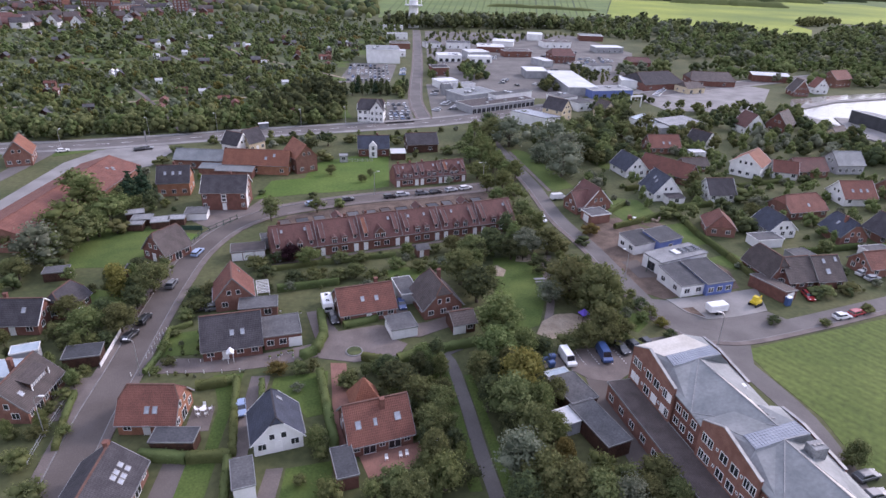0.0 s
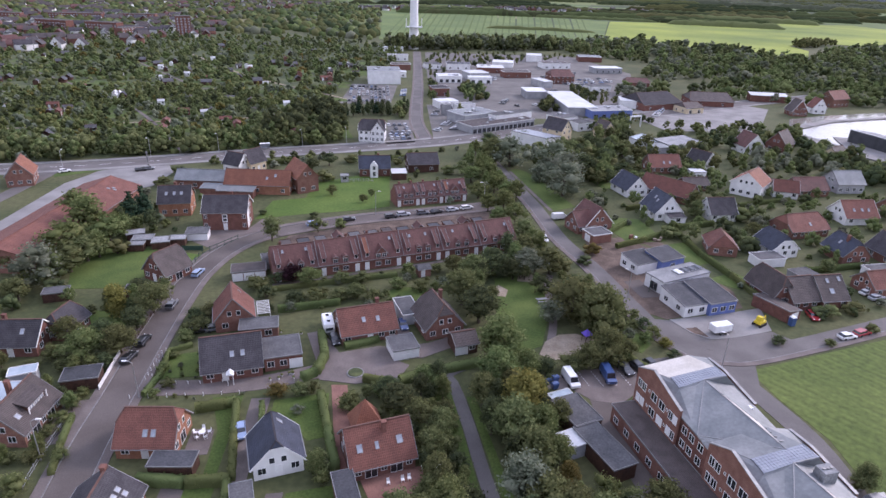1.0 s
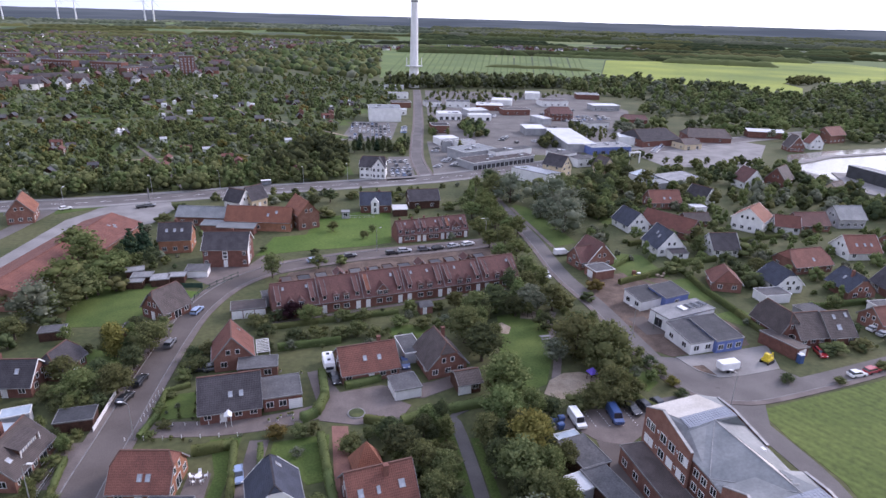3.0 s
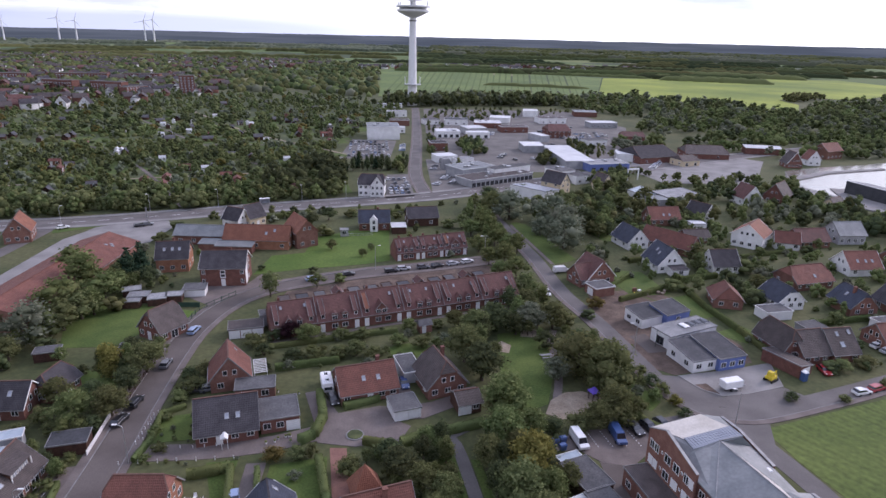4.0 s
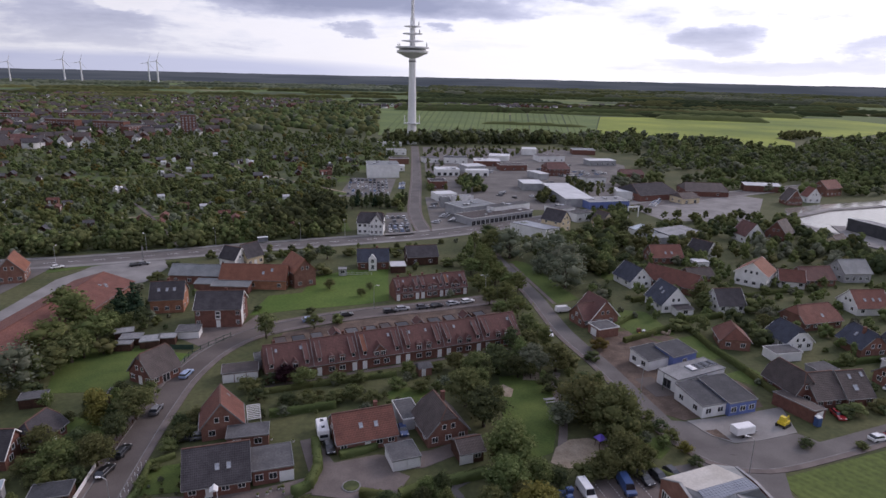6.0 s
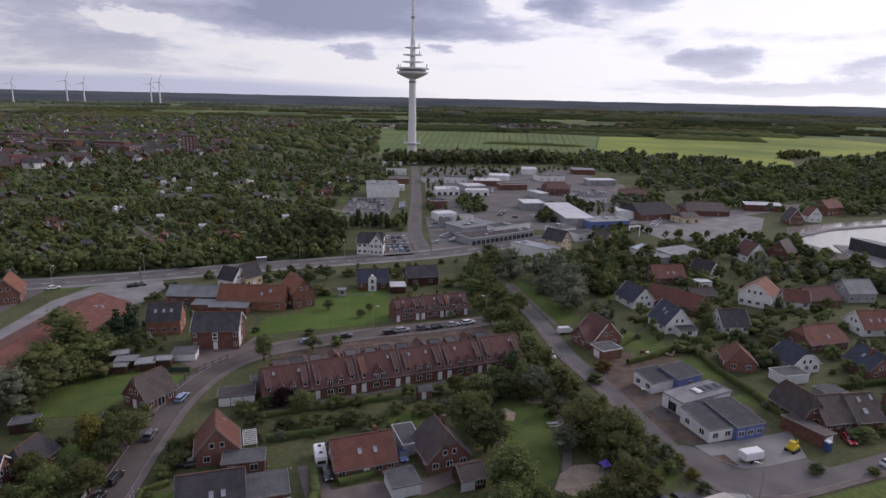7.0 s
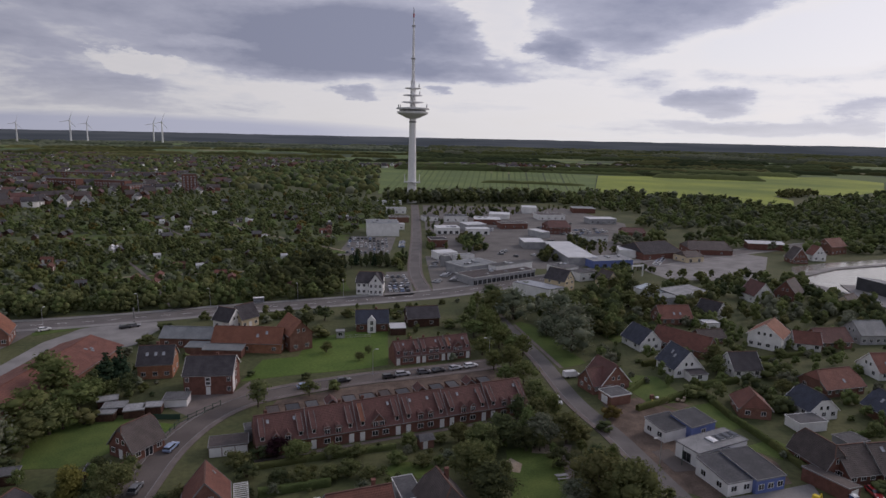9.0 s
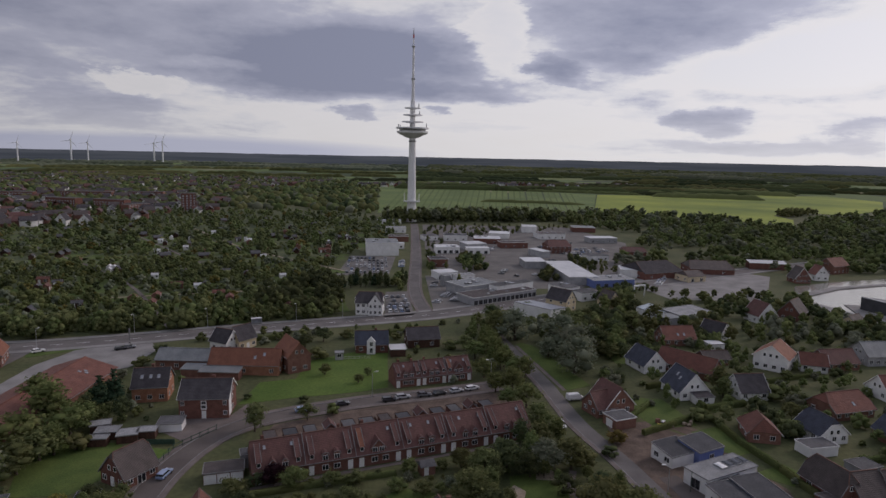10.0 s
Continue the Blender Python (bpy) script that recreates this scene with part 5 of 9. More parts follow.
flat_block("flat grey-roofed brick annexe of a gabled house", -28.5, 103.0, 9.1, 7.8, 4.5, 2.6, "felt", "brick", front="ww")
house("red-tiled brick bungalow with a low pitched roof", -6.1, 103.9, 15.9, 12.5, 10.3, 2.2, 6.2, "roof_red", "brick", chimney=(3.0, 1.2), sky=(("f", -0.15, 0.45), ("f", 0.36, 0.42)), front="w.dww")
flat_block("white garage with a flat grey roof", 1.9, 95.4, 16.5, 5.4, 5.6, 2.2, "felt", "white_wall", edge="gutter", front="gg", back="g")
flat_block("flat-roofed grey carport beside a bungalow", 3.0, 110.2, 15.8, 4.0, 8.0, 2.6, "felt", "grey_wall", edge="trim_white", name="carport", cat="carport")
house("brick house with a steep dark half-hipped roof", 9.6, 105.2, 108, 10.2, 9.5, 2.3, 7.6, "roof_brown", "brick", hip=0.45, left="www", gable_up=2, chimney=(1.5, -1.2))
house("brown garden house with a shallow dark roof", 14.4, 96.7, 15.4, 5.3, 6.1, 2.3, 3.9, "roof_brown", "dark_wood", front="gw", back="", left="", right="", gable_up=0, name="garden_house")
flat_block("dark flat-roofed garage beside a red house", -6.8, 56.1, 14.9, 3.0, 6.2, 2.5, "felt_dark", "brick_dark", edge="gutter")
flat_block("small grey flat-roofed garage beside the drive", -21.3, 54.5, 16, 3.0, 5.8, 2.5, "felt", "white_wall", edge="felt_light")
flat_block("dark flat carport with a grey edge", -33.5, 62.9, -2, 6.6, 3.2, 2.3, "felt_dark", "dark_wood", edge="gutter", name="carport", cat="carport")
house("grey-roofed house with six roof windows", -40.2, 50.6, 89.5, 13.6, 9.8, 2.4, 6.3, "roof_dark", "brick", sky=(("f", 0.60, 0.30, 0.9, 0.8), ("f", 0.60, 0.5, 0.9, 0.8), ("f", 0.38, 0.30, 0.9, 0.8), ("f", 0.38, 0.5, 0.9, 0.8), ("f", 0.22, 0.30, 0.9, 0.8), ("f", 0.22, 0.5, 0.9, 0.8)), front="wtwtw", chimney=(6.0, 0.2), trim="gutter")
lh = house("dark-roofed brick house with a long shed dormer", -62.2, 74.4, 87, 11.0, 9.0, 2.4, 6.7, "roof_brown", "brick", sky=(("f", -0.62, 0.4, 0.9, 1.0),), front="wtwtw", left="ww", chimney=(2.2, 2.0))
# its shed dormer: a row of three windows between white cheeks under a shallow roof
bm = bmesh.new()
hull_box(bm, [(-1.4, -2.9, 3.3), (3.3, -2.9, 3.3), (3.3, -0.7, 5.2), (-1.4, -0.7, 5.2)], [(-1.4, -2.9, 5.25), (3.3, -2.9, 5.25), (3.3, -0.7, 6.0), (-1.4, -0.7, 6.0)])
dorm = part("dormer", bm, "dark_wood", lh)
bm = bmesh.new()
slab(bm, [(-1.7, -3.3, 5.2), (3.6, -3.3, 5.2), (3.6, -0.4, 6.2), (-1.7, -0.4, 6.2)], 0.15)
part("dormer_roof", bm, "roof_brown", dorm)
for u in (-0.4, 0.95, 2.3):
    window(dorm, pose(u, -2.9, 3.95), 1.15, 1.15, pane="pane_sky_tint")
for u in (-1.5, 3.4):
    bm = bmesh.new()
    beam(bm, (u, -3.2, 5.1), (u, -3.2, 3.4), 0.14, 0.14)
    part("corner_trim", bm, "trim_white", dorm)
house("dark-roofed brick house with a white verge", -75.0, 99.2, 1, 10.5, 8.6, 2.3, 6.2, "roof_dark", "brick_dark", chimney=(-2.5, 1.0), sky=(("f", 0.4, 0.5),))
house("hipped dark wing of a brick house", -69.0, 104.8, 80, 8, 7, 2.3, 5.8, "roof_dark", "brick_dark", hip=0.6, gable_up=0, left="w", right="w")
house("small grey-roofed brick house with white windows", -56.6, 131.6, 58, 8.6, 8.6, 2.3, 7.4, "roof_brown", "brick_dark", hip=0.25, left="wdw", front="wtw", gable_up=2)
flat_block("pale blue translucent terrace roof", -69.5, 80.4, 3, 7.5, 5.0, 2.7, "light_cover", "grey_wall", edge="trim_white", name="terrace_roof", cat="terrace roof")
flat_block("pale translucent canopy beside a house", -68, 87, 20, 4.4, 2.6, 2.5, "light_cover", "grey_wall", edge="trim_white", name="canopy", cat="canopy")
flat_block("dark open shed with a felt roof", -57.2, 86.0, 12, 6.2, 4.2, 2.4, "felt_dark", "dark_wood", edge="gutter", name="shed", cat="shed")
flat_block("garden shed with a pale roof", -77.8, 119.6, 14, 5.2, 3.2, 2.2, "felt", "dark_wood", edge="gutter", right="d", name="shed", cat="shed")
flat_block("low green garden shed", -60.4, 121.0, 10, 4.2, 3.2, 2.2, "felt", "dark_wood", name="shed", cat="shed")
for x, y, r, L, W in ((-70, 152, 8, 5.2, 3.8), (-64.6, 150.4, 14, 4.6, 4.2), (-73.5, 156, 20, 4.6, 3.4), (-70.4, 147.8, 4, 4.2, 2.4), (-60.6, 152.0, 6, 4.2, 3.2)):
    flat_block("patched garden shed with a pale roof", x, y, r, L, W, 1.95, "felt_light", "dark_wood", edge="gutter", name="shed", cat="shed")
flat_block("low garage row with white doors", -36.6, 131.2, 12, 8.2, 5.0, 2.4, "roof_brown", "brick_dark", name="garage", edge="gutter", front="ggg")
flat_block("small grey lean-to beside the terrace", -32.4, 137.0, 17, 4, 3.2, 3.0, "felt", "grey_wall", name="shed", cat="shed")

# ---- the terraces ----
def terrace(label, x, y, rot, L, W, he, hr, units, roof, wall, seed, group):
    """A row of narrow houses: each its own walls, roof, gabled wall dormer, windows, door, party wall coping and roof windows."""
    pr = random.Random(seed)
    w = L / units
    a = radians(rot)
    for i in range(units):
        u = (i + 0.5) * w - L / 2
        px, py = x + u * math.cos(a), y + u * math.sin(a)
        dz = (0.0, 0.15, 0.3, 0.2, 0.0, 0.25)[(i // 2) % 6]
        root = thing("terraced_house", label, "house", px, py, rot, group=group)
        FOOT.append((px, py, a, w / 2 + 0.2, W / 2 + 0.8))
        body = gable_body(root, w - 0.01, W, he, hr + dz, wall)
        k = (hr + dz - he) / (W / 2)
        bm = bmesh.new()
        for s in (-1, 1):
            slab(bm, [(-w / 2, s * (W / 2 + 0.4), he - 0.4 * k + 0.16), (w / 2, s * (W / 2 + 0.4), he - 0.4 * k + 0.16), (w / 2, 0, hr + dz + 0.16), (-w / 2, 0, hr + dz + 0.16)], 0.16)
        rf = part("roof", bm, roof, root)
        bm = bmesh.new()
        beam(bm, (-w / 2, 0, hr + dz + 0.18), (w / 2, 0, hr + dz + 0.18), 0.3, 0.14)
        part("ridge", bm, "ridge_cap", rf)
        bm = bmesh.new()
        box(bm, -w / 2, w / 2, -W / 2 - 0.54, -W / 2 - 0.4, he - 0.5 * k + 0.15, he - 0.4 * k + 0.2)
        part("gutter", bm, "gutter", rf)
        # party wall coping that stands proud of the tiles
        if i and i % 2 == 0:
            bm = bmesh.new()
            for s in (-1, 1):
                beam(bm, (-w / 2, s * (W / 2 + 0.4), he - 0.4 * k + 0.3), (-w / 2, 0, hr + dz + 0.3), 0.13, 0.16)
            part("coping", bm, "kerb_stone", rf)
        # one gabled or arched wall dormer and one long shed dormer to each house, mirrored in pairs
        side = 1 if i % 2 == 0 else -1
        seg = i // 2
        du, dw = side * w * 0.27, 1.55
        big = seg % 4 == 2
        if not big or side > 0:
            if big:
                du, dw = w * 0.42, 3.4
            hb = he + (0.75 if big else 1.0)
            ht = hb + dw * 0.62
            arched = seg % 2 == 1 and not big
            ring = [(-dw / 2, he - 0.3), (dw / 2, he - 0.3), (dw / 2, hb), (dw * 0.36, hb + dw * 0.34), (0, hb + dw * 0.48), (-dw * 0.36, hb + dw * 0.34), (-dw / 2, hb)] if arched else [(-dw / 2, he - 0.3), (dw / 2, he - 0.3), (dw / 2, hb), (0, ht), (-dw / 2, hb)]
            back = -W / 2 + (max(z for q, z in ring) - he) / k + 0.1
            bm = bmesh.new()
            hull_box(bm, [(du + q, -W / 2 - 0.06, z) for q, z in ring], [(du + q, back, z) for q, z in ring])
            dm = part("dormer", bm, wall, root)
            top = ring[2:]
            for (q0, z0), (q1, z1) in zip(top, top[1:]):
                bm = bmesh.new()
                slab(bm, [(du + q0 * 1.1, -W / 2 - 0.16, z0 + 0.10), (du + q0 * 1.1, back, z0 + 0.10), (du + q1 * 1.1, back, z1 + 0.10), (du + q1 * 1.1, -W / 2 - 0.16, z1 + 0.10)], 0.09)
                part("dormer_roof", bm, roof, dm)
                bm = bmesh.new()
                beam(bm, (du + q0 * 1.1, -W / 2 - 0.19, z0 + 0.07), (du + q1 * 1.1, -W / 2 - 0.19, z1 + 0.07), 0.06, 0.15)
                part("verge", bm, "kerb_stone", dm)
            for q in ((-0.8, 0.8) if big else (0,)):
                window(dm, pose(du + q, -W / 2 - 0.06, he - 0.05), 1.2, 1.2)
        su, sw = -side * w * 0.24, 1.0
        y0, z0, v1 = -W / 2 + 0.40, he + 1.55, 0.86
        y1, z1 = -W / 2 * (1 - v1), he + (hr + dz - he) * v1 + 0.16
        bm = bmesh.new()
        hull_box(bm, [(su - sw / 2, y0, he + 0.3), (su + sw / 2, y0, he + 0.3), (su + sw / 2, y1, z1 - 0.5), (su - sw / 2, y1, z1 - 0.5)], [(su - sw / 2, y0, z0), (su + sw / 2, y0, z0), (su + sw / 2, y1, z1), (su - sw / 2, y1, z1)])
        sd = part("shed_dormer", bm, wall, root)
        bm = bmesh.new()
        slab(bm, [(su - sw / 2 - 0.1, y0 - 0.2, z0 + 0.02), (su + sw / 2 + 0.1, y0 - 0.2, z0 + 0.02), (su + sw / 2 + 0.1, y1, z1 + 0.10), (su - sw / 2 - 0.1, y1, z1 + 0.10)], 0.10)
        part("dormer_roof", bm, "roof_orange" if big and side > 0 else roof, sd)
        for e in (-1, 1):
            bm = bmesh.new()
            beam(bm, (su + e * (sw / 2 + 0.11), y0 - 0.2, z0 + 0.05), (su + e * (sw / 2 + 0.11), y1, z1 + 0.16), 0.10, 0.12)
            part("flashing", bm, "kerb_stone", sd)
        window(sd, pose(su, y0, he + 0.5), 0.88, 0.98)
        for du, c in ((side * w * 0.27, "w"), (-side * w * 0.27, "d")):
            if c == "w":
                window(body, wall_pose("f", du, 0.8, w, W), 1.5, 1.25)
            else:
                door(body, wall_pose("f", du, 0.05, w, W), 1.0, 2.1)
            window(body, wall_pose("b", du, 0.85, w, W), 1.1, 1.3)
        if pr.random() < 0.3:
            bm = bmesh.new()
            box(bm, -0.3, 0.3, 0.5, 1.1, hr + dz - 1.2, hr + dz + 0.8)
            part("chimney", bm, "brick_dark", rf)
        roof_window(root, "f", pr.uniform(-w * 0.3, w * 0.3), 0.72, w, W, he, hr + dz, 0.6, 0.9)


terrace("narrow red brick terraced house with gabled dormers", 1.05, 142.45, 17.8, 68.0, 10.0, 3.15, 7.6, 12, "roof_maroon", "brick_dark", 3, "long brick terrace")
terrace("narrow brick terraced house of the short row", 11.9, 190.2, 16.1, 25.4, 7.4, 3.0, 6.6, 6, "roof_maroon", "brick_dark", 8, "short brick terrace")
# sheds of the back yards behind the long terrace
pr = random.Random(21)
for i in range(13):
    u = -28 + i * 4.9
    px, py = 0.8 + u * math.cos(0.311) - 13.5 * math.sin(0.311), 143.2 + u * math.sin(0.311) + 13.5 * math.cos(0.311)
    if i in (3, 8, 11):
        house("small yard shed with a red tiled roof", px, py, 107, 4.0, 3.0, 2.2, 3.5, "roof_maroon", "brick_dark", front="", back="", left="d", right="d", gable_up=0, name="yard_shed", cat="shed", over=0.2)
    else:
        flat_block("small flat yard shed behind the terrace", px, py, 17.8, pr.uniform(2.6, 3.8), pr.uniform(3.4, 5), 2.1, pr.choice(("felt", "felt_dark", "roof_brown")), pr.choice(("brick_dark", "brick_dark", "dark_wood")), front="d", name="yard_shed", cat="shed", edge="dark_wood")

for i in range(11):
    u = -30 + i * 5.9
    p0, p1 = [(1.05 + u * math.cos(0.311) - v * math.sin(0.311), 142.45 + u * math.sin(0.311) + v * math.cos(0.311)) for v in (6.5, 16.5 + 0.25 * i)]
    fence([p0, p1], 1.5, 2.5, "dark_wood", "brown board fence between narrow back yards", True)

# ---- houses along the curving street and the barn ----
fl = house("brick apartment house with a dark roof and white gable panels", -50.2, 167.2, 2, 13.4, 10.4, 5.4, 9.4, "roof_dark", "brick_dark", storeys=2, front="w..d..w", right="w", left="ww", gable_up=2, chimney=(1.5, 0.6))
bm = bmesh.new()
box(bm, -0.75, 0.75, -4.82, -4.74, 2.5, 5.0)
sp = part("stair_panel", bm, "trim_white", fl)
for z in (2.9, 4.0):
    window(sp, pose(0, -4.82, z), 1.1, 0.8, frame_mat="gutter")
bm = bmesh.new()
box(bm, 6.36, 6.46, -4.3, -1.6, 0.5, 6.0)
part("gable_panel", bm, "trim_white", fl)
flat_block("white garage with a grey sloping roof before the flats", -56.4, 156.6, 4, 6.0, 4.2, 2.3, "felt", "white_wall", edge="gutter", low=2.0)
house("dark-roofed house with an orange brick gable", -68.9, 178.6, 7.7, 10.0, 10.0, 4.2, 8.6, "roof_dark", "brick_orange", front="www", storeys=1, sky=(("f", -0.5, 0.5), ("f", 0.0, 0.5), ("f", 0.45, 0.5)), gable_up=2, chimney=(0, 1.0))
house("long brick barn with a red tiled roof", -47.2, 199.8, -5, 23.0, 9.0, 3.2, 7.6, "roof_orange", "brick_orange", trim=None, front="..w.w", gable_up=1, cap="roof_red", sky=(("f", 0.55, 0.6), ("f", 0.3, 0.4)))
flat_block("low lean-to with a grey roof against the barn", -54.0, 193.4, -5, 12.5, 4.0, 3.0, "metal_roof", "brick_dark", low=2.4, name="lean_to", cat="shed")
house("long low brick barn with a grey metal roof", -67.4, 205.0, -5, 19, 9.0, 3.2, 6.0, "metal_roof", "brick", trim=None, front="wwww", gable_up=0, cap="metal_roof", sky=())
flat_block("low outbuilding with a grey metal roof", -61.5, 196.0, -5, 9.5, 4.5, 3.0, "metal_roof", "brick", name="outbuilding", cat="shed", low=2.5)
house("tall gabled brick barn with a bright orange roof", -33.2, 203.2, 120, 12.5, 8.6, 5.2, 9.8, "roof_orange", "brick", trim=None, front="w", left="ww", gable_up=2, cap="roof_orange")
house("white gabled house with a dark roof behind the barn", -60.5, 223.5, 150, 8.5, 7.5, 3.2, 7.4, "roof_dark", "white_wall", left="ww", gable_up=2)
house("cream gabled house with a dark roof", -55.0, 226.0, 50, 8, 7.5, 3.4, 8.2, "roof_dark", "cream_wall", left="ww", gable_up=1)
house("small red gabled house at the main road", -131.5, 208, 110, 12, 9, 3.6, 8.8, "roof_orange", "brick", left="www", gable_up=2, front="www")
house("detached blue-grey roofed house with a white dormer", -7.8, 221.6, 3, 12.2, 8.6, 3.0, 7.2, "roof_blue", "brick_dark", front="wdw", chimney=(1.5, 0.5))
dm = thing("dormer_gable", "white two-storey gable bay of a house", "gable bay", -7.8, 216.8, 3)
gable_body(dm, 1.2, 3.0, 4.6, 6.4, "white_wall").rotation_euler[2] = radians(90)
window(dm, pose(0, -0.62, 3.0), 1.1, 1.6)
window(dm, pose(0, -0.62, 0.6), 1.1, 1.8)
flat_block("white-roofed carport beside a house", 1.6, 216.5, 4, 5.4, 6.0, 2.6, "white_roof", "dark_wood", edge="trim_white", name="carport", cat="carport")
house("brown wooden house with a dark shallow roof", 10.8, 228.6, 8, 12.6, 10.5, 3.2, 6.6, "roof_dark", "dark_wood", front="ww", gable_up=1)
flat_block("small grey glazed garden shed", -18.6, 211.5, 5, 2.8, 2.6, 2.4, "felt_light", "grey_wall", front="w", name="shed", cat="shed")
fence([(-17, 210.6), (-8, 211.4)], 1.2, 1.8, "steel", "white garden fence with posts")
h = house("red tiled hall with a very long low roof", -96.3, 163.0, 86.0, 60, 20.0, 4.0, 7.2, "roof_red", "brick", trim=None, front="", back="", left="", right="ww", gable_up=0, name="sports_hall", cat="hall", over=0.5, cap="roof_red")
for u, v in ((20, 0.6), (21.5, 0.5), (20.5, 0.42)):
    roof_window(h, "f", u, v, 59, 19, 4.2, 7.2, 0.8, 1.0)
# houses across the main road
house("white two-storey house with a dark hipped roof on the main road", -10.4, 277.0, -5, 12.4, 11.0, 5.3, 9.4, "roof_dark", "white_wall", hip=0.45, front="wwwww", storeys=2, left="www", right="www", gable_up=1)
bay = thing("gable_bay", "white gable bay with a steep dark roof on a house front", "gable bay", -7.9, 271.2, -5)
gable_body(bay, 1.6, 6.2, 5.6, 9.8, "white_wall").rotation_euler[2] = radians(90)
for z in (0.9, 3.6):
    for u in (-2.0, 0, 2.0):
        window(bay, pose(u, -0.81, z), 1.0, 1.4)
window(bay, pose(0, -0.81, 6.3), 0.9, 1.2)
for e in (-1, 1):
    bm = bmesh.new()
    slab(bm, [(e * 3.5, -1.15, 5.25), (0, -1.15, 9.95), (0, 4.6, 9.95), (e * 3.5, 4.6, 5.25)], 0.16)
    part("roof", bm, "roof_dark", bay)
house("cream gabled house with a dark roof by the main road", 79.0, 283.0, 130, 12, 9, 5, 10, "roof_dark", "cream_wall", left="ww", gable_up=2, sky=(("f", -0.3, 0.5), ("f", 0.1, 0.5)), front="www", storeys=2)
flat_block("long hall with a blue-grey metal roof", 66.5, 272.0, 132, 20, 13, 5.4, "seam_roof", "white_wall", name="workshop_hall", cat="hall", low=4.2)
house("cream gabled house end among trees", 104, 288, 110, 9, 8, 3.4, 8.2, "roof_brown", "cream_wall", left="w", gable_up=1)

# ---- the village to the east ----
house("red-roofed brick house with white verges", 61.7, 165.4, 108, 9.6, 10.4, 2.35, 7.9, "roof_maroon", "brick", left="ww", front="www", gable_up=2, hip=0.12)
house("red-roofed cross wing of a brick house", 57.8, 163.6, 20, 7, 8, 2.35, 6.3, "roof_maroon", "brick", gable_up=1)
flat_block("white and brick garage beside a house", 60.6, 155.0, 18, 6.5, 5.6, 2.7, "felt", "brick", left="g", edge="trim_white")
house("white house with a dark slate roof", 88.9, 176.6, 97, 11, 10.2, 2.35, 8.0, "roof_blue", "white_wall", left="wtw", front="www", sky=(("b", 0.2, 0.6), ("b", -0.2, 0.5)), gable_up=2, cap="roof_dark")
flat_block("dark-roofed porch of a white house", 91, 169.4, 7, 5.5, 3.6, 2.6, "roof_dark", "white_wall", low=2.2, name="porch", cat="porch", front="w")
house("white gabled house with a slate-blue roof", 86.4, 200.5, 103, 11.5, 9.4, 2.35, 7.1, "roof_blue", "white_wall", left="ww", gable_up=2, cap="roof_dark")
house("wide red-roofed brick house", 110.1, 229.0, 2, 13.5, 9.6, 2.55, 6.9, "roof_red", "brick", front="wwww", sky=(("f", -0.1, 0.3), ("f", 0.3, 0.3)), gable_up=2)
house("long red-roofed brick house with many roof windows", 99.5, 196, 128, 20, 9, 2.35, 6.7, "roof_red", "brick", sky=tuple(("f", -0.3 + 0.14 * i, 0.55) for i in range(6)), front="www", gable_up=1)
house("low outbuilding with a red-brown roof", 113.0, 205.0, 2, 10, 7, 2.15, 4.5, "roof_brown", "brick_dark", gable_up=0)
flat_block("white annexe with a flat roof", 121, 220, 5, 6, 5, 2.8, "white_roof", "white_wall", name="annexe", cat="annexe")
house("white house with a dark slate roof and white gable", 107.6, 174.5, 2, 9.6, 9.2, 2.35, 6.9, "roof_dark", "white_wall", left="ww", gable_up=2)
house("white two-storey house with a pale orange roof", 132.8, 200.6, 45, 12.4, 11.7, 4.5, 8.8, "roof_orange", "white_wall", left="wwww", front="www", gable_up=3, storeys=1)
house("red-roofed wing of a white house", 144.5, 197.5, -20, 9, 8, 2.35, 5.9, "roof_red", "white_wall", gable_up=1)
house("white house with a dark blue half-hipped roof", 111.0, 146.0, 97, 9.6, 9.2, 2.35, 6.5, "roof_blue", "white_wall", hip=0.3, left="www", gable_up=2, cap="roof_dark")
flat_block("low white garage with a grey flat roof", 104.0, 137.6, 8, 8.0, 5.0, 2.4, "felt", "white_wall", edge="trim_white", front="..")
house("red hipped bungalow with a brick wall", 94.9, 147.0, 75.5, 9.4, 8.6, 2.35, 5.9, "roof_red", "brick", hip=0.95, gable_up=0, left="ww")
house("long low house with a red hipped roof", 127.6, 161.0, 11, 14.6, 10.6, 2.35, 6.5, "roof_red", "brick", hip=0.6, sky=(("f", 0.1, 0.3),), gable_up=0, front="www.w")
house("dark-roofed brick house with a white porch", 129.6, 141.5, 92, 10, 9, 2.35, 6.7, "roof_blue", "brick", hip=0.25, left="ww", gable_up=2, chimney=(-1, 1), sky=(("f", 0.1, 0.5), ("b", 0.1, 0.5)), cap="roof_dark")
flat_block("white-edged garage beside a brick house", 131.0, 129.0, 8, 7.6, 5, 2.4, "felt", "white_wall", edge="trim_white")
house("brown-roofed brick house with a deep roof", 98.2, 116.0, 8, 7.8, 10.3, 2.15, 6.7, "roof_brown", "brick_dark", front="www", gable_up=1)
house("brown-roofed brick house with roof windows", 106.0, 116.4, 6, 7.6, 10.3, 2.15, 6.8, "roof_brown", "brick_dark", sky=(("f", -0.2, 0.75), ("f", -0.1, 0.32, 1.2, 1.4), ("f", 0.75, 0.8)), front="w.w", gable_up=2)
house("dark hipped brick house of the street corner", 93.6, 118.6, 100, 11, 6.5, 2.35, 7.3, "roof_brown", "brick_dark", hip=0.5, gable_up=1, left="w")
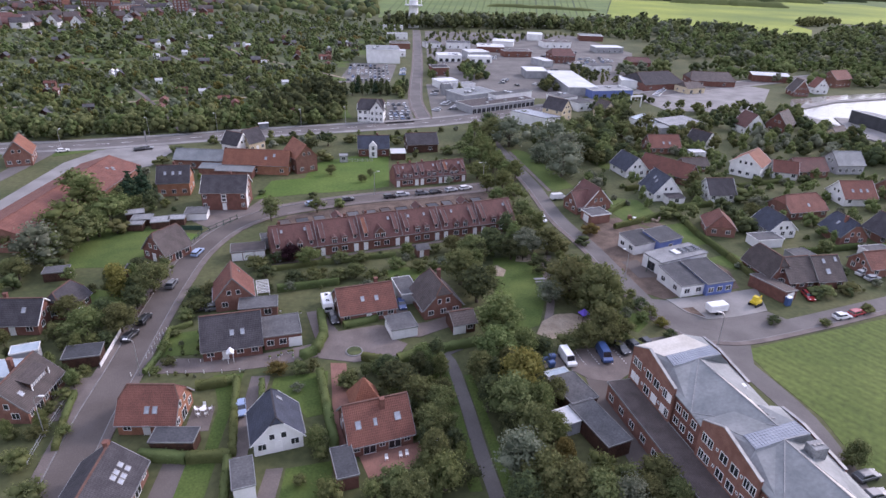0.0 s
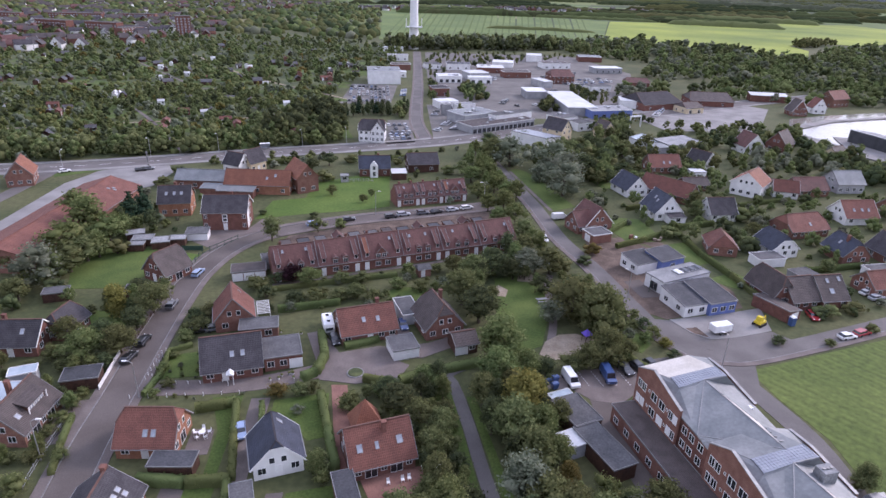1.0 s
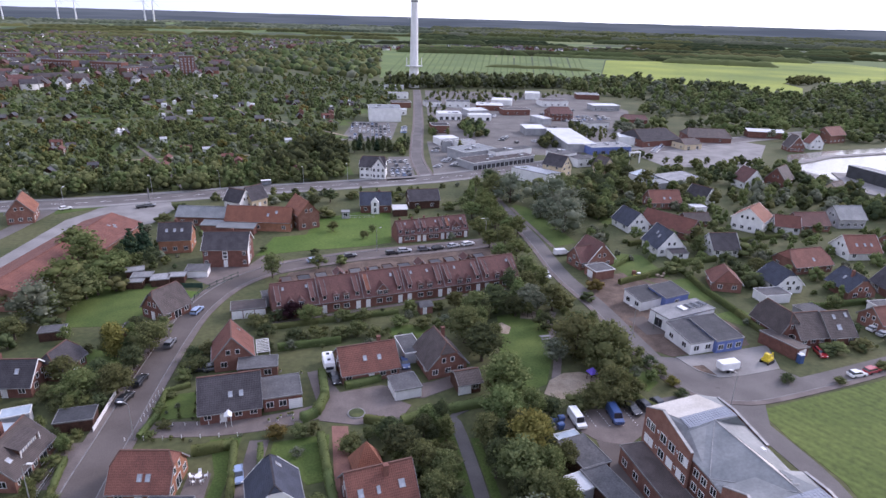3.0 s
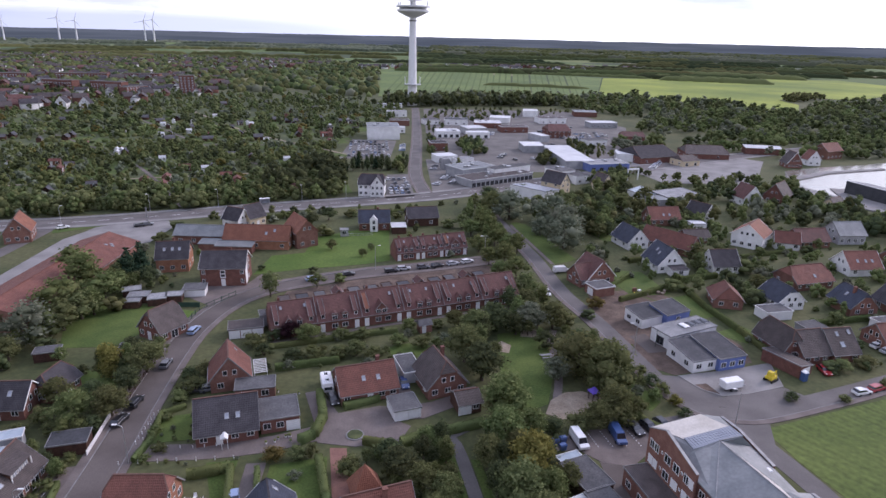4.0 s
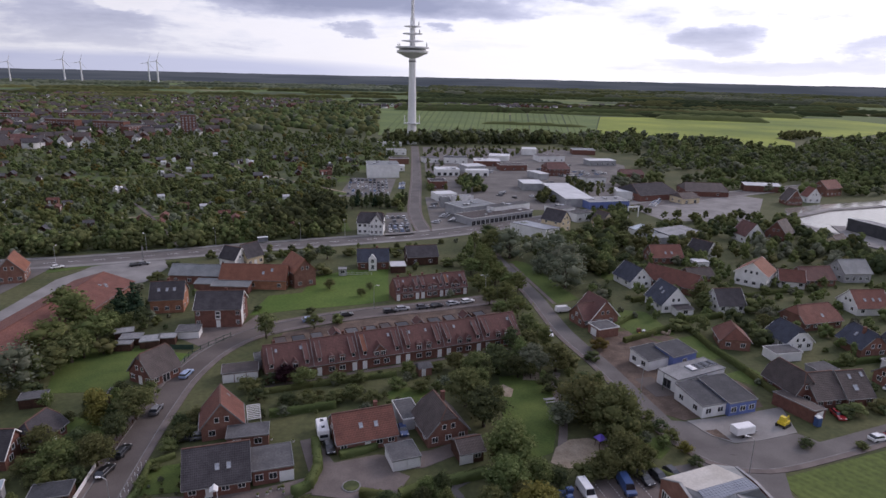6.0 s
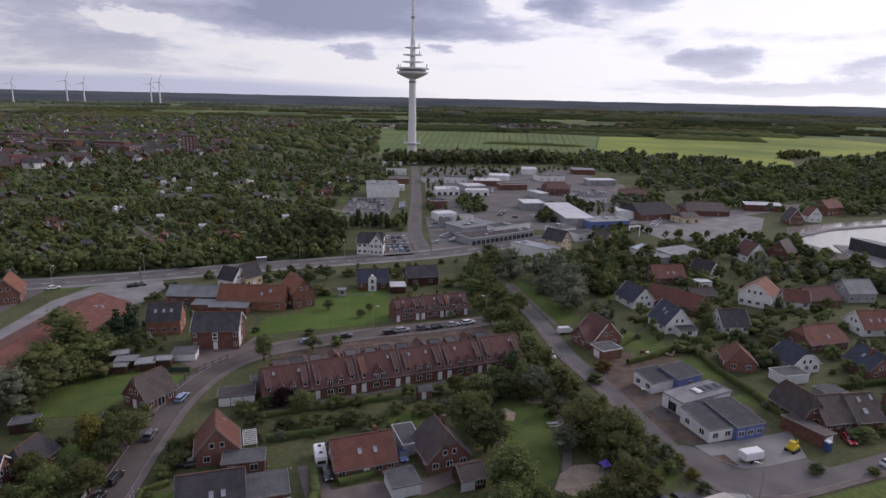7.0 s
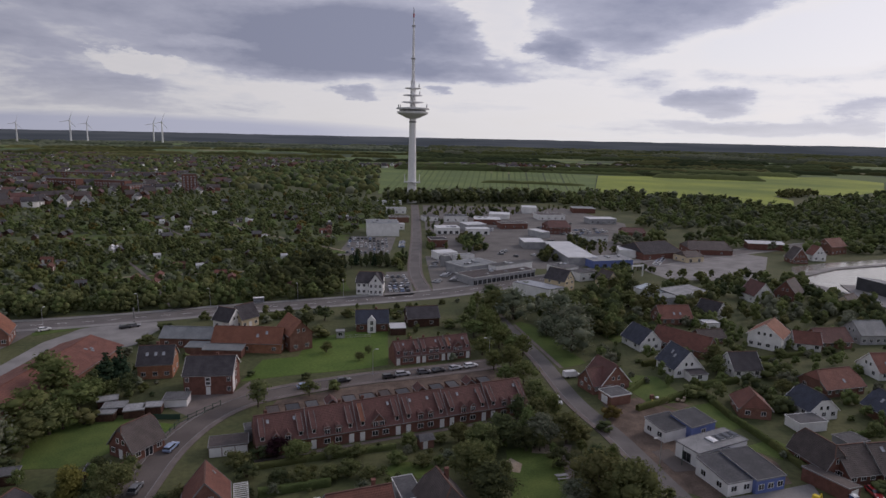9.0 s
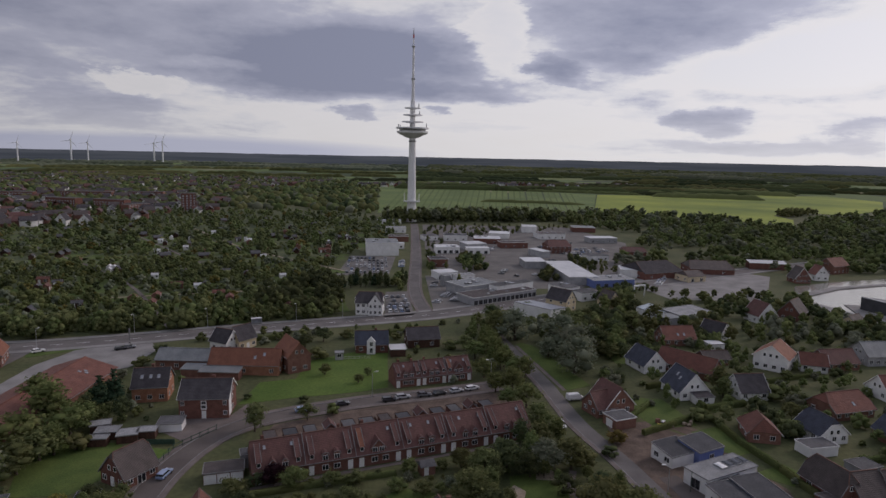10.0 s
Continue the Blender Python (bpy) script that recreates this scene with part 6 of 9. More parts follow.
flat_block("low brown garage with a sloping roof", 90.8, 110.4, 114, 9.5, 4.6, 3.0, "roof_brown", "brick_dark", low=2.2, left="g")
flat_block("pale garage with a flat roof", 107.8, 127.0, 12, 6, 4.6, 2.4, "felt", "grey_wall")
house("red-roofed brick house by the street", 125.6, 121.4, 9, 12.5, 8, 2.35, 5.8, "roof_red", "brick", gable_up=2)
house("red-roofed brick house with a gabled bay", 154.6, 200.2, 4, 13.4, 9.6, 2.35, 6.4, "roof_maroon", "brick", gable_up=2, front="wwww")
house("grey house with solar panels on its roof", 172.6, 205.0, 1, 11.5, 10.6, 3.4, 7.6, "metal_roof", "grey_wall", gable_up=2, front="wwww", cap="metal_roof")
house("red-roofed house with a white gable", 153.3, 172.0, 1, 12, 10.4, 2.35, 7.1, "roof_red", "white_wall", sky=(("f", -0.4, 0.4), ("f", 0.1, 0.4), ("f", 0.5, 0.4)), gable_up=2)
house("dark-roofed brick house at the estate edge", 143, 140, 95, 11, 10, 2.35, 7.1, "roof_dark", "brick", gable_up=2)
house("dark red house with a white gable near the harbour", 165, 262, 95, 11, 10, 3.2, 9.0, "roof_maroon", "white_wall", left="ww", gable_up=2)
house("brown gabled house near the harbour", 183, 266, 40, 12, 10, 3.2, 9.2, "roof_brown", "brick_dark", left="ww", gable_up=2)
house("red-roofed brick house behind the harbour trees", 205, 215, 10, 12, 9, 2.55, 6.7, "roof_red", "brick", gable_up=2)
house("small brown house at the quay", 200, 250, 30, 10, 8, 2.55, 5.9, "roof_brown", "cream_wall", gable_up=1)
house("red-roofed house beside the east road", 172, 178, 30, 12, 9, 2.55, 6.9, "roof_red", "brick", gable_up=2)
house("dark-roofed house beside the east road", 176, 155, 10, 12, 9.5, 2.55, 7.1, "roof_dark", "brick", gable_up=2)
house("grey house with a white gable under trees", 130, 236, 120, 10, 8, 2.55, 6.9, "roof_dark", "white_wall", gable_up=1)
flat_block("grey flat hall behind the village", 133.0, 266.0, 24, 20, 13, 4, "felt_light", "grey_wall", name="hall", cat="hall", low=3.2)
flat_block("hall with a pale tent-like roof", 118, 268, 40, 12, 11, 4.6, "light_cover", "white_wall", name="hall", cat="hall", low=3.2)
flat_block("small round-roofed grey store", 119, 255, 15, 8, 8, 4, "metal_roof", "grey_wall", name="store", cat="store")
house("half-timbered white gabled house at the harbour", 244, 352, 85, 10, 10, 2.55, 9.5, "roof_brown", "brick_dark", left="wwww", gable_up=3)
house("white gabled house at the harbour", 262, 360, 85, 9, 9, 3.4, 9, "roof_red", "white_wall", left="ww", gable_up=2)
house("red brick house at the harbour basin", 290, 385, 20, 16, 12, 5, 10, "roof_red", "brick", gable_up=2, front="wwww")
flat_block("bright white hall roof by the harbour", 252, 398, -14, 24, 9, 5, "white_roof", "brick_dark", name="hall", cat="hall", low=4)
flat_block("long dark boat hall on the quay", 240, 260, 100, 48, 14, 6.6, "felt_light", "felt_dark", name="boat_hall", cat="hall", low=4.6, edge="trim_white")

# ---- the nursery ----
def lean(label, x, y, rot, L, W, h, low, roof, wall, front="", left="", right="", back=""):
    return flat_block(label, x, y, rot, L, W, h, roof, wall, front=front, left=left, right=right, back=back, low=low, name="nursery_wing", cat="nursery building", edge="gutter", group="nursery wings")


lean("white nursery wing with a grey sloping roof", 69.3, 113.4, 14, 6.4, 9.2, 3.8, 2.8, "felt_dark", "white_wall", front="ww", left="ww")
lean("blue nursery wing with a grey sloping roof", 76.0, 114.6, 14, 7.4, 10.4, 4.2, 3.1, "felt_dark", "blue_wall", front="www", right="ww")
lean("flat white-edged middle wing of the nursery", 72.6, 125.0, 22, 15.5, 6.4, 3.5, 3.5, "felt_light", "white_wall", left="t", front="..w")
lean("low grey link of the nursery", 71.2, 120.0, 16, 9.0, 4.8, 2.9, 2.9, "felt", "grey_wall", left="t")
lean("white nursery wing with a dark sloping roof", 66.7, 135.4, 22, 7.9, 6.6, 3.6, 2.7, "felt_dark", "white_wall", front="", left="ww")
lean("blue nursery wing with a dark roof", 73.8, 136.6, 23, 8.2, 6.6, 4.0, 3.1, "felt_dark", "blue_wall", right="w", front="w")
for i in range(4):
    sp = thing("roof_light", "square dark rooflight on the flat nursery roof", "rooflight", 72.6 + (i * 2.3 - 0.2) * math.cos(radians(22)), 125.0 + (i * 2.3 - 0.2) * math.sin(radians(22)), 22, 3.63, group="nursery rooflights")
    bm = bmesh.new()
    box(bm, -0.95, 0.95, -1.3, 1.3, 0, 0.3)
    part("kerb_frame", bm, "felt_light", sp)
    bm = bmesh.new()
    hull_box(bm, [(-0.85, -1.2, 0.3), (0.85, -1.2, 0.3), (0.85, 1.2, 0.3), (-0.85, 1.2, 0.3)], [(-0.6, -0.9, 0.5), (0.6, -0.9, 0.5), (0.6, 0.9, 0.5), (-0.6, 0.9, 0.5)])
    part("pane", bm, "pane_dark" if i else "plastic_white", sp)

# entrance of the nursery: a yellow and white banded pillar under a white canopy, and a site lamp post
en = thing("entrance_pillar", "yellow and white banded pillar with a white canopy at the nursery door", "pillar", 66.9, 122.4, 22)
for i in range(6):
    bm = bmesh.new()
    box(bm, -0.45, 0.45, -0.35, 0.35, i * 0.5, i * 0.5 + 0.5)
    part("band", bm, "cream_wall" if i % 2 else "trim_white", en)
bm = bmesh.new()
slab(bm, [(-1.6, -1.0, 3.15), (1.2, -1.0, 3.15), (1.2, 1.0, 3.25), (-1.6, 1.0, 3.25)], 0.16)
part("canopy", bm, "trim_white", en)
sp = thing("site_post", "slim grey green post beside the nursery entrance", "post", 63.9, 121.0)
bm = bmesh.new()
tube(bm, [(0, 0, 0, 0.09), (0, 0, 4.6, 0.06)], 8)
part("shaft", bm, "green_net", sp)
# building material left at the end of the site
pr = random.Random(52)
for i in range(9):
    pl = thing("pallet_stack", "pallet of building material under a pale sheet on bare soil", "building material", 70.5 + 1.25 * i + pr.uniform(-0.4, 0.4), 154.6 + pr.uniform(-1.6, 1.6), pr.uniform(0, 90), 0.035, group="building material on the site")
    bm = bmesh.new()
    box(bm, -0.6, 0.6, -0.4, 0.4, 0, 0.14)
    part("pallet", bm, "dark_wood", pl)
    bm = bmesh.new()
    box(bm, -0.55, 0.55, -0.38, 0.38, 0.14, pr.uniform(0.5, 1.2))
    bmesh.ops.bevel(bm, geom=bm.edges[:], offset=0.06, segments=1, affect="EDGES")
    part("load", bm, pr.choice(("concrete", "sand", "yellow_paint", "brick", "plastic_white", "sand")), pl)

# ---- the large brick building with the metal roof ----
BX, BY, BR = 53.3, 54.6, 10.5
BL, BW = 42.0, 14.2                     # along local y, across local x
bb = thing("brick_building", "large three-storey red brick building with folded pale metal roofs", "building", BX, BY, BR)
FOOT.append((BX, BY, radians(BR), BW / 2 + 1, BL / 2 + 1))
y0 = BL / 2
mod = 19.6


def lift(x, y, z):
    """The roofs of the building rise a little from one long side to the other."""
    return (x, y, z + 0.12 * x)


for k in range(3):
    ya = y0 - k * mod                  # far end of a module
    yb = ya - 7.4                      # lower edge of the seamed band
    yw = max(ya - 12.4, -BL / 2)       # near end of the tall gable walls
    yc = max(ya - mod, -BL / 2)
    if ya <= -BL / 2 + 1:
        break
    bm = bmesh.new()
    hull_box(bm, [(-BW / 2 + 0.4, max(yb, -BL / 2), 0), (BW / 2 - 0.4, max(yb, -BL / 2), 0), (BW / 2 - 0.4, ya, 0), (-BW / 2 + 0.4, ya, 0)], [(-BW / 2 + 0.4, max(yb, -BL / 2), 9.2), (BW / 2 - 0.4, max(yb, -BL / 2), 9.4), (BW / 2 - 0.4, ya, 9.4), (-BW / 2 + 0.4, ya, 9.2)])
    tall = part("tall_block", bm, "brick", bb)
    gables = []
    for s in (-1, 1):
        # brick gable wall with a slanting top and a metal coping
        prof = [(ya, 0), (ya, 10.1), (max(ya - 4.2, yw), 12.3 if s < 0 else 10.4), (yw, 10.2 if s < 0 else 9.3), (yw, 0)]
        bm = bmesh.new()
        hull_box(bm, [(s * BW / 2, y, z) for y, z in prof], [(s * (BW / 2 - 0.4), y, z) for y, z in prof])
        gw = part("gable_wall", bm, "brick", bb)
        gables.append(gw)
        for (p0, z0), (p1, z1) in zip(prof[1:], prof[2:4]):
            bm = bmesh.new()
            beam(bm, (s * (BW / 2 - 0.2), p0, z0 + 0.06), (s * (BW / 2 - 0.2), p1, z1 + 0.06), 0.52, 0.12)
            part("coping", bm, "gutter", gw)
    bm = bmesh.new()
    slab(bm, [lift(-BW / 2 + 2.9, yb + 2.4, 11.4), lift(BW / 2 - 2.9, yb + 2.4, 11.4), lift(2.6, ya + 0.15, 10.9), lift(-BW / 2 + 0.5, ya + 0.15, 10.9)], 0.2)
    part("flat_roof", bm, "beige_roof" if k == 0 else "metal_roof", tall)
    bm = bmesh.new()
    slab(bm, [lift(2.6, ya + 0.15, 10.86), lift(BW / 2 - 2.9, yb + 2.4, 11.36), lift(BW / 2 - 0.4, yb + 2.4, 9.3), lift(BW / 2 - 0.4, ya + 0.15, 9.3)], 0.2)
    part("side_slope", bm, "metal_roof", tall)
    bm = bmesh.new()
    slab(bm, [lift(-BW / 2 + 0.5, ya + 0.1, 10.86), lift(-BW / 2 + 2.9, yb + 2.4, 11.36), lift(-BW / 2 + 2.9, yb - 0.25, 11.4), lift(-BW / 2 + 0.4, yb - 1.5, 9.9)], 0.2)
    part("side_slope", bm, "metal_roof", tall)
    bm = bmesh.new()
    slab(bm, [lift(-BW / 2 + 2.7, yb - 0.3, 11.55), lift(BW / 2 - 2.7, yb - 0.3, 11.55), lift(BW / 2 - 2.9, yb + 2.5, 11.52), lift(-BW / 2 + 2.9, yb + 2.5, 11.52)], 0.22)
    band = part("seamed_band", bm, "seam_roof", tall)
    for i in range(17):
        u = -BW / 2 + 3.0 + i * (BW - 6.0) / 16
        bm = bmesh.new()
        beam(bm, lift(u, yb - 0.3, 11.57), lift(u, yb + 2.5, 11.54), 0.06, 0.07)
        part("seam", bm, "seam_roof", band)
    # lower middle part, its roof folded down from a point on the band
    bm = bmesh.new()
    hull_box(bm, [(-BW / 2 + 0.7, yc, 0), (BW / 2 - 0.5, yc, 0), (BW / 2 - 0.5, yb, 0), (-BW / 2 + 0.7, yb, 0)], [(-BW / 2 + 0.7, yc, 8.2), (BW / 2 - 0.5, yc, 7.6), (BW / 2 - 0.5, yb, 9.0), (-BW / 2 + 0.7, yb, 8.8)])
    lowp = part("low_block", bm, "brick_dark", bb)
    apex, tail, tail2 = lift(0.2, yb - 0.25, 11.75), lift(1.4, yc - 5.0, 11.5), lift(2.4, yc + 1.6, 10.7)
    L0, Lm, L1 = lift(-BW / 2 + 0.35, yb - 1.5, 10.1), (-BW / 2 + 0.35, yc + 3.0, 8.95), (-BW / 2 + 0.35, yc + 0.1, 8.6)
    R0, R1 = (BW / 2 - 0.35, yb - 0.3, 9.6), (BW / 2 - 0.35, yc + 0.1, 8.4)
    TL, TR = lift(-BW / 2 + 2.8, yb - 0.25, 11.45), lift(BW / 2 - 2.8, yb - 0.25, 11.45)
    B0, B1 = lift(-BW / 2 + 2.9, yc - 5.0, 11.35), lift(BW / 2 - 2.9, yc - 5.0, 11.35)
    faces = [("metal_roof", [apex, TL, L0, Lm]), ("metal_roof", [apex, Lm, tail]), ("felt_light", [Lm, L1, B0]), ("metal_roof", [Lm, B0, tail]), ("beige_roof", [apex, tail, tail2]), ("metal_roof", [apex, tail2, R1, R0]), ("metal_roof", [tail, B1, R1, tail2]), ("metal_roof", [apex, R0, TR])]
    for mat, pts in faces:
        bm = bmesh.new()
        top = [bm.verts.new(p) for p in pts]
        low = [bm.verts.new((p[0], p[1], p[2] - 0.22)) for p in pts]
        bm.faces.new(top), bm.faces.new(low[::-1])
        for i in range(len(pts)):
            j = (i + 1) % len(pts)
            bm.faces.new((top[i], top[j], low[j], low[i]))
        part("roof_plane", bm, mat, lowp)
    for p, q in ((apex, Lm), (apex, tail), (apex, tail2), (Lm, tail), (apex, TR)):
        bm = bmesh.new()
        beam(bm, (p[0], p[1], p[2] + 0.03), (q[0], q[1], q[2] + 0.03), 0.13, 0.10)
        part("ridge", bm, "gutter", lowp)
    # slatted shading over the small roof between two modules
    for i in range(4):
        q = 0.25 + 0.16 * i
        bm = bmesh.new()
        beam(bm, tuple(a_ * (1 - q) + b_ * q + (0.16 if n_ == 2 else 0) for n_, (a_, b_) in enumerate(zip(tail2, tail))), tuple(a_ * (1 - q) + b_ * q + (0.16 if n_ == 2 else 0) for n_, (a_, b_) in enumerate(zip(R1, B1))), 0.14, 0.10)
        part("slat", bm, "gutter", lowp)
    # windows: three storeys on both long sides, in pairs, with a small vent between
    for s, gw in zip((-1, 1), gables):
        turn = -90 if s < 0 else 90
        for st in range(3):
            z = 0.9 + st * 3.0
            for q, w in ((1.3, 1.0), (2.6, 1.0), (5.6, 1.5), (7.9, 1.5), (10.4, 1.0), (11.6, 0.9)):
                if ya - q > yw + 0.4:
                    window(gw, pose(s * BW / 2, ya - q, z + 0.2, 0, 0, turn), w + 0.15, 1.6, pane="plastic_white" if (st * 5 + int(q * 3) + k) % 4 == 0 else "pane_dark")
            for q in (13.4, 15.2, 17.4):
                if ya - q > yc + 0.5:
                    window(lowp, pose(-BW / 2 + 0.7 if s < 0 else BW / 2 - 0.5, ya - q, z + (0.1 if st < 2 else -0.4), 0, 0, turn), 1.3, 1.4)
            for q in (4.1, 9.3):
                if ya - q > yw + 0.4:
                    window(gw, pose(s * BW / 2, ya - q, z + 1.0, 0, 0, turn), 0.45, 0.5, cross=False, sill=False)
    vb = bmesh.new()
    if k == 1:
        box(vb, 2.4, 4.6, yb - 3.4, yb - 1.6, 9.5, 12.2)
        vent = part("vent_box", vb, "felt_light", bb)
        for i in range(3):
            bm = bmesh.new()
            tube(bm, [(2.9 + i * 0.6, yb - 2.5, 12.2, 0.26), (2.9 + i * 0.6, yb - 2.5, 12.4, 0.26)], 8)
            part("fan", bm, "gutter", vent)
    else:
        box(vb, 4.5, 5.3, yb - 6.4, yb - 5.6, 8.6, 9.9)
        part("vent_box", vb, "plastic_white", bb)
# single-storey wing along the long side
a = radians(BR)
wing_l = flat_block("single-storey brick wing with a dark flat roof", BX - 9.2 * math.cos(a), BY - 9.2 * math.sin(a) - 0.6, BR, 4.4, 41.5, 3.5, "roof_brown", "brick", left="wwwwwwwwwwww", edge="kerb_stone", name="brick_wing", cat="building")
flat_block("flat grey-roofed shed beside the car park", 31.8, 71.8, 20, 5.2, 7.6, 3.0, "felt", "dark_wood", edge="kerb_stone", name="shed", cat="shed")
flat_block("long flat grey-roofed shed", 34.0, 63.0, 20, 4.4, 10.6, 2.9, "felt", "dark_wood", edge="kerb_stone", name="shed", cat="shed")
flat_block("small shed with a white roof", 29.3, 65.0, 22, 3.4, 3.6, 2.6, "white_roof", "grey_wall", edge="trim_white", name="shed", cat="shed")
flat_block("small open shelter with a striped green and white roof", 30.4, 77.0, 20, 4.2, 2.0, 2.2, "light_cover", "grey_wall", edge="trim_white", name="shelter", cat="shelter")

# ---- the trading estate ----
for spec in (
    ("white warehouse shaped like a cube", -8.5, 452, 4, 23, 24, 9.0, "metal_roof", "white_wall", "", "warehouse"),
    ("long flat-roofed showroom with a glazed front", 52.3, 306.1, 31, 41, 14, 3.7, "roof_brown", "grey_wall", "tttttttttttttt", "showroom"),
    ("upper storey block of the showroom with white windows", 61.5, 316.4, 31, 25, 6.4, 6.0, "felt", "white_wall", "wwwwwwww", "showroom"),
    ("blue-grey stair tower of the showroom", 28.5, 336, 20, 4, 5, 6.4, "felt_light", "grey_wall", "", "showroom_tower"),
    ("flat hall with a dark roof behind the showroom", 41.5, 322.0, 31, 22, 16, 5.0, "metal_roof", "grey_wall", "www", "hall"),
    ("small white shop with a pale roof", 29.9, 359.8, 19, 12.4, 10, 4, "white_roof", "white_wall", "ttt", "shop"),
    ("low white store behind the showroom", 40.5, 352, 20, 10.9, 7, 3.5, "felt_light", "white_wall", "ww", "store"),
    ("long hall with a white sheet roof", 107.0, 367.1, -88.7, 55, 17, 4.6, "white_roof", "grey_wall", "", "long_hall"),
    ("short arm of the white-roofed hall", 91.6, 400, 1.3, 14, 16.5, 4.6, "white_roof", "grey_wall", "", "long_hall"),
    ("narrow store with a curved white roof", 106.5, 445.0, -68.5, 17.8, 7, 4.5, "white_roof", "grey_wall", "", "store"),
    ("white-roofed shop hall with a glazed front", 39.7, 460, 4, 17.5, 14, 4.6, "white_roof", "white_wall", "tttt", "shop"),
    ("white-roofed shop hall with a glazed front", 62.3, 456, 4, 16.8, 9, 4.2, "white_roof", "white_wall", "ttt", "shop"),
    ("white hall with a rounded roof", 61.5, 477, 18, 16, 15, 5, "white_roof", "grey_wall", "", "hall"),
    ("low white store with a white roof", 78.3, 516, -5, 21.7, 18, 4.2, "white_roof", "brick_dark", "ww", "store"),
    ("low white store with a white roof", 95, 552, -12, 18, 18, 4.2, "white_roof", "white_wall", "", "store"),
    ("small white store with a felt roof", 31, 531, 12, 13.4, 12, 3.8, "felt", "white_wall", "ww", "store"),
    ("long hall with a dark flat roof", 53, 530, -4, 20, 16, 4.6, "felt_dark", "white_wall", "www", "hall"),
    ("low brick store with a brown roof", 95, 489, 6, 22, 12, 4.4, "roof_brown", "brick_dark", "www", "store"),
    ("brick building with a dark roof", 28.8, 402, 8, 11, 12, 5.0, "roof_dark", "brick_dark", "ww", "store"),
    ("dark brown-roofed market hall with a white edge", 140, 549, 5, 24, 18, 4.6, "roof_brown", "white_wall", "wwww", "market_hall"),
    ("white hall with a rounded roof at the fields", 132, 598, -10, 14, 18, 5.6, "white_roof", "white_wall", "", "hall"),
    ("blue shop with a pale flat roof", 121.9, 340, 10, 25, 14, 4.4, "felt_light", "blue_wall", "ttttt", "shop"),
    ("two-storey white office building", 88.4, 312, 29, 10, 13, 5.8, "felt", "white_wall", "wwww", "office"),
    ("white workshop with a felt roof", 95.5, 306.5, 24, 9, 13, 4.4, "felt", "white_wall", "ww", "workshop"),
    ("white store with a sheet roof", 146, 371, -14, 12, 16, 4.6, "white_roof", "white_wall", "", "store"),
    ("grey hall at the estate's end", 188, 605, -8, 22, 18, 4.6, "metal_roof", "brick_dark", "", "hall"),
    ("long white workshop range", 179, 524, 5, 24, 14, 4.4, "white_roof", "grey_wall", "wwwww", "workshop"),
    ("white cottage beside the tower road", 3.0, 478, 4, 10, 8, 4, "white_roof", "white_wall", "ww", "cottage"),
    ("brown-roofed store beside the tower road", 4.0, 520, 4, 16, 12, 4.5, "roof_brown", "brick", "", "store"),
    ("white low building near the mast", 2, 580, 6, 18, 10, 5, "felt_light", "white_wall", "www", "store"),
    ("low depot with a white front", 143, 428, 14, 16, 10, 4.0, "felt", "white_wall", "www", "depot"),
):
    lab, x, y, r, L, W, hh, rf, wl_, fr, nm = spec
    flat_block(lab, x, y, r, L, W, hh, rf, wl_, front=fr, name=nm, cat="commercial building", edge="trim_white" if rf != "felt" else "gutter", storeys=2 if hh > 6 and fr == "wwww" else 1)

# plant boxes, hatches and rooflights on the flat roofs of the estate
pr = random.Random(44)
for x, y, r, L, W, hh, cnt in ((52.3, 306.1, 31, 32, 8, 3.7, 6), (61.5, 316.4, 31, 18, 3, 6.0, 3), (41.5, 322.0, 31, 14, 9, 5.0, 6), (-8.5, 452, 4, 16, 16, 9.0, 5), (121.9, 340, 10, 18, 8, 4.4, 4), (53, 530, -4, 14, 10, 4.6, 4), (39.7, 460, 4, 12, 8, 4.6, 3), (140, 549, 5, 16, 10, 4.6, 4), (88.4, 312, 29, 6, 8, 5.8, 2), (78.3, 516, -5, 14, 10, 4.2, 3)):
    for i in range(cnt):
        u, v, a = pr.uniform(-L / 2, L / 2), pr.uniform(-W / 2, W / 2), radians(r)
        ru = thing("roof_unit", "pale box of plant on a flat roof" if i % 2 else "low glazed rooflight on a flat roof", "roof unit", x + u * math.cos(a) - v * math.sin(a), y + u * math.sin(a) + v * math.cos(a), r, hh + 0.13, group="roof units of the estate")
        lu, wu, zu = pr.uniform(0.6, 1.6), pr.uniform(0.5, 1.1), pr.uniform(0.35, 1.1) if i % 2 else 0.3
        bm = bmesh.new()
        box(bm, -lu, lu, -wu, wu, 0, zu)
        part("casing", bm, "felt_light" if i % 2 else "gutter", ru)
        bm = bmesh.new()
        hull_box(bm, [(-lu + 0.1, -wu + 0.1, zu), (lu - 0.1, -wu + 0.1, zu), (lu - 0.1, wu - 0.1, zu), (-lu + 0.1, wu - 0.1, zu)], [(-lu * 0.7, -wu * 0.7, zu + 0.16), (lu * 0.7, -wu * 0.7, zu + 0.16), (lu * 0.7, wu * 0.7, zu + 0.16), (-lu * 0.7, wu * 0.7, zu + 0.16)])
        part("cover", bm, "white_roof" if i % 2 else "pane_sky_tint", ru)

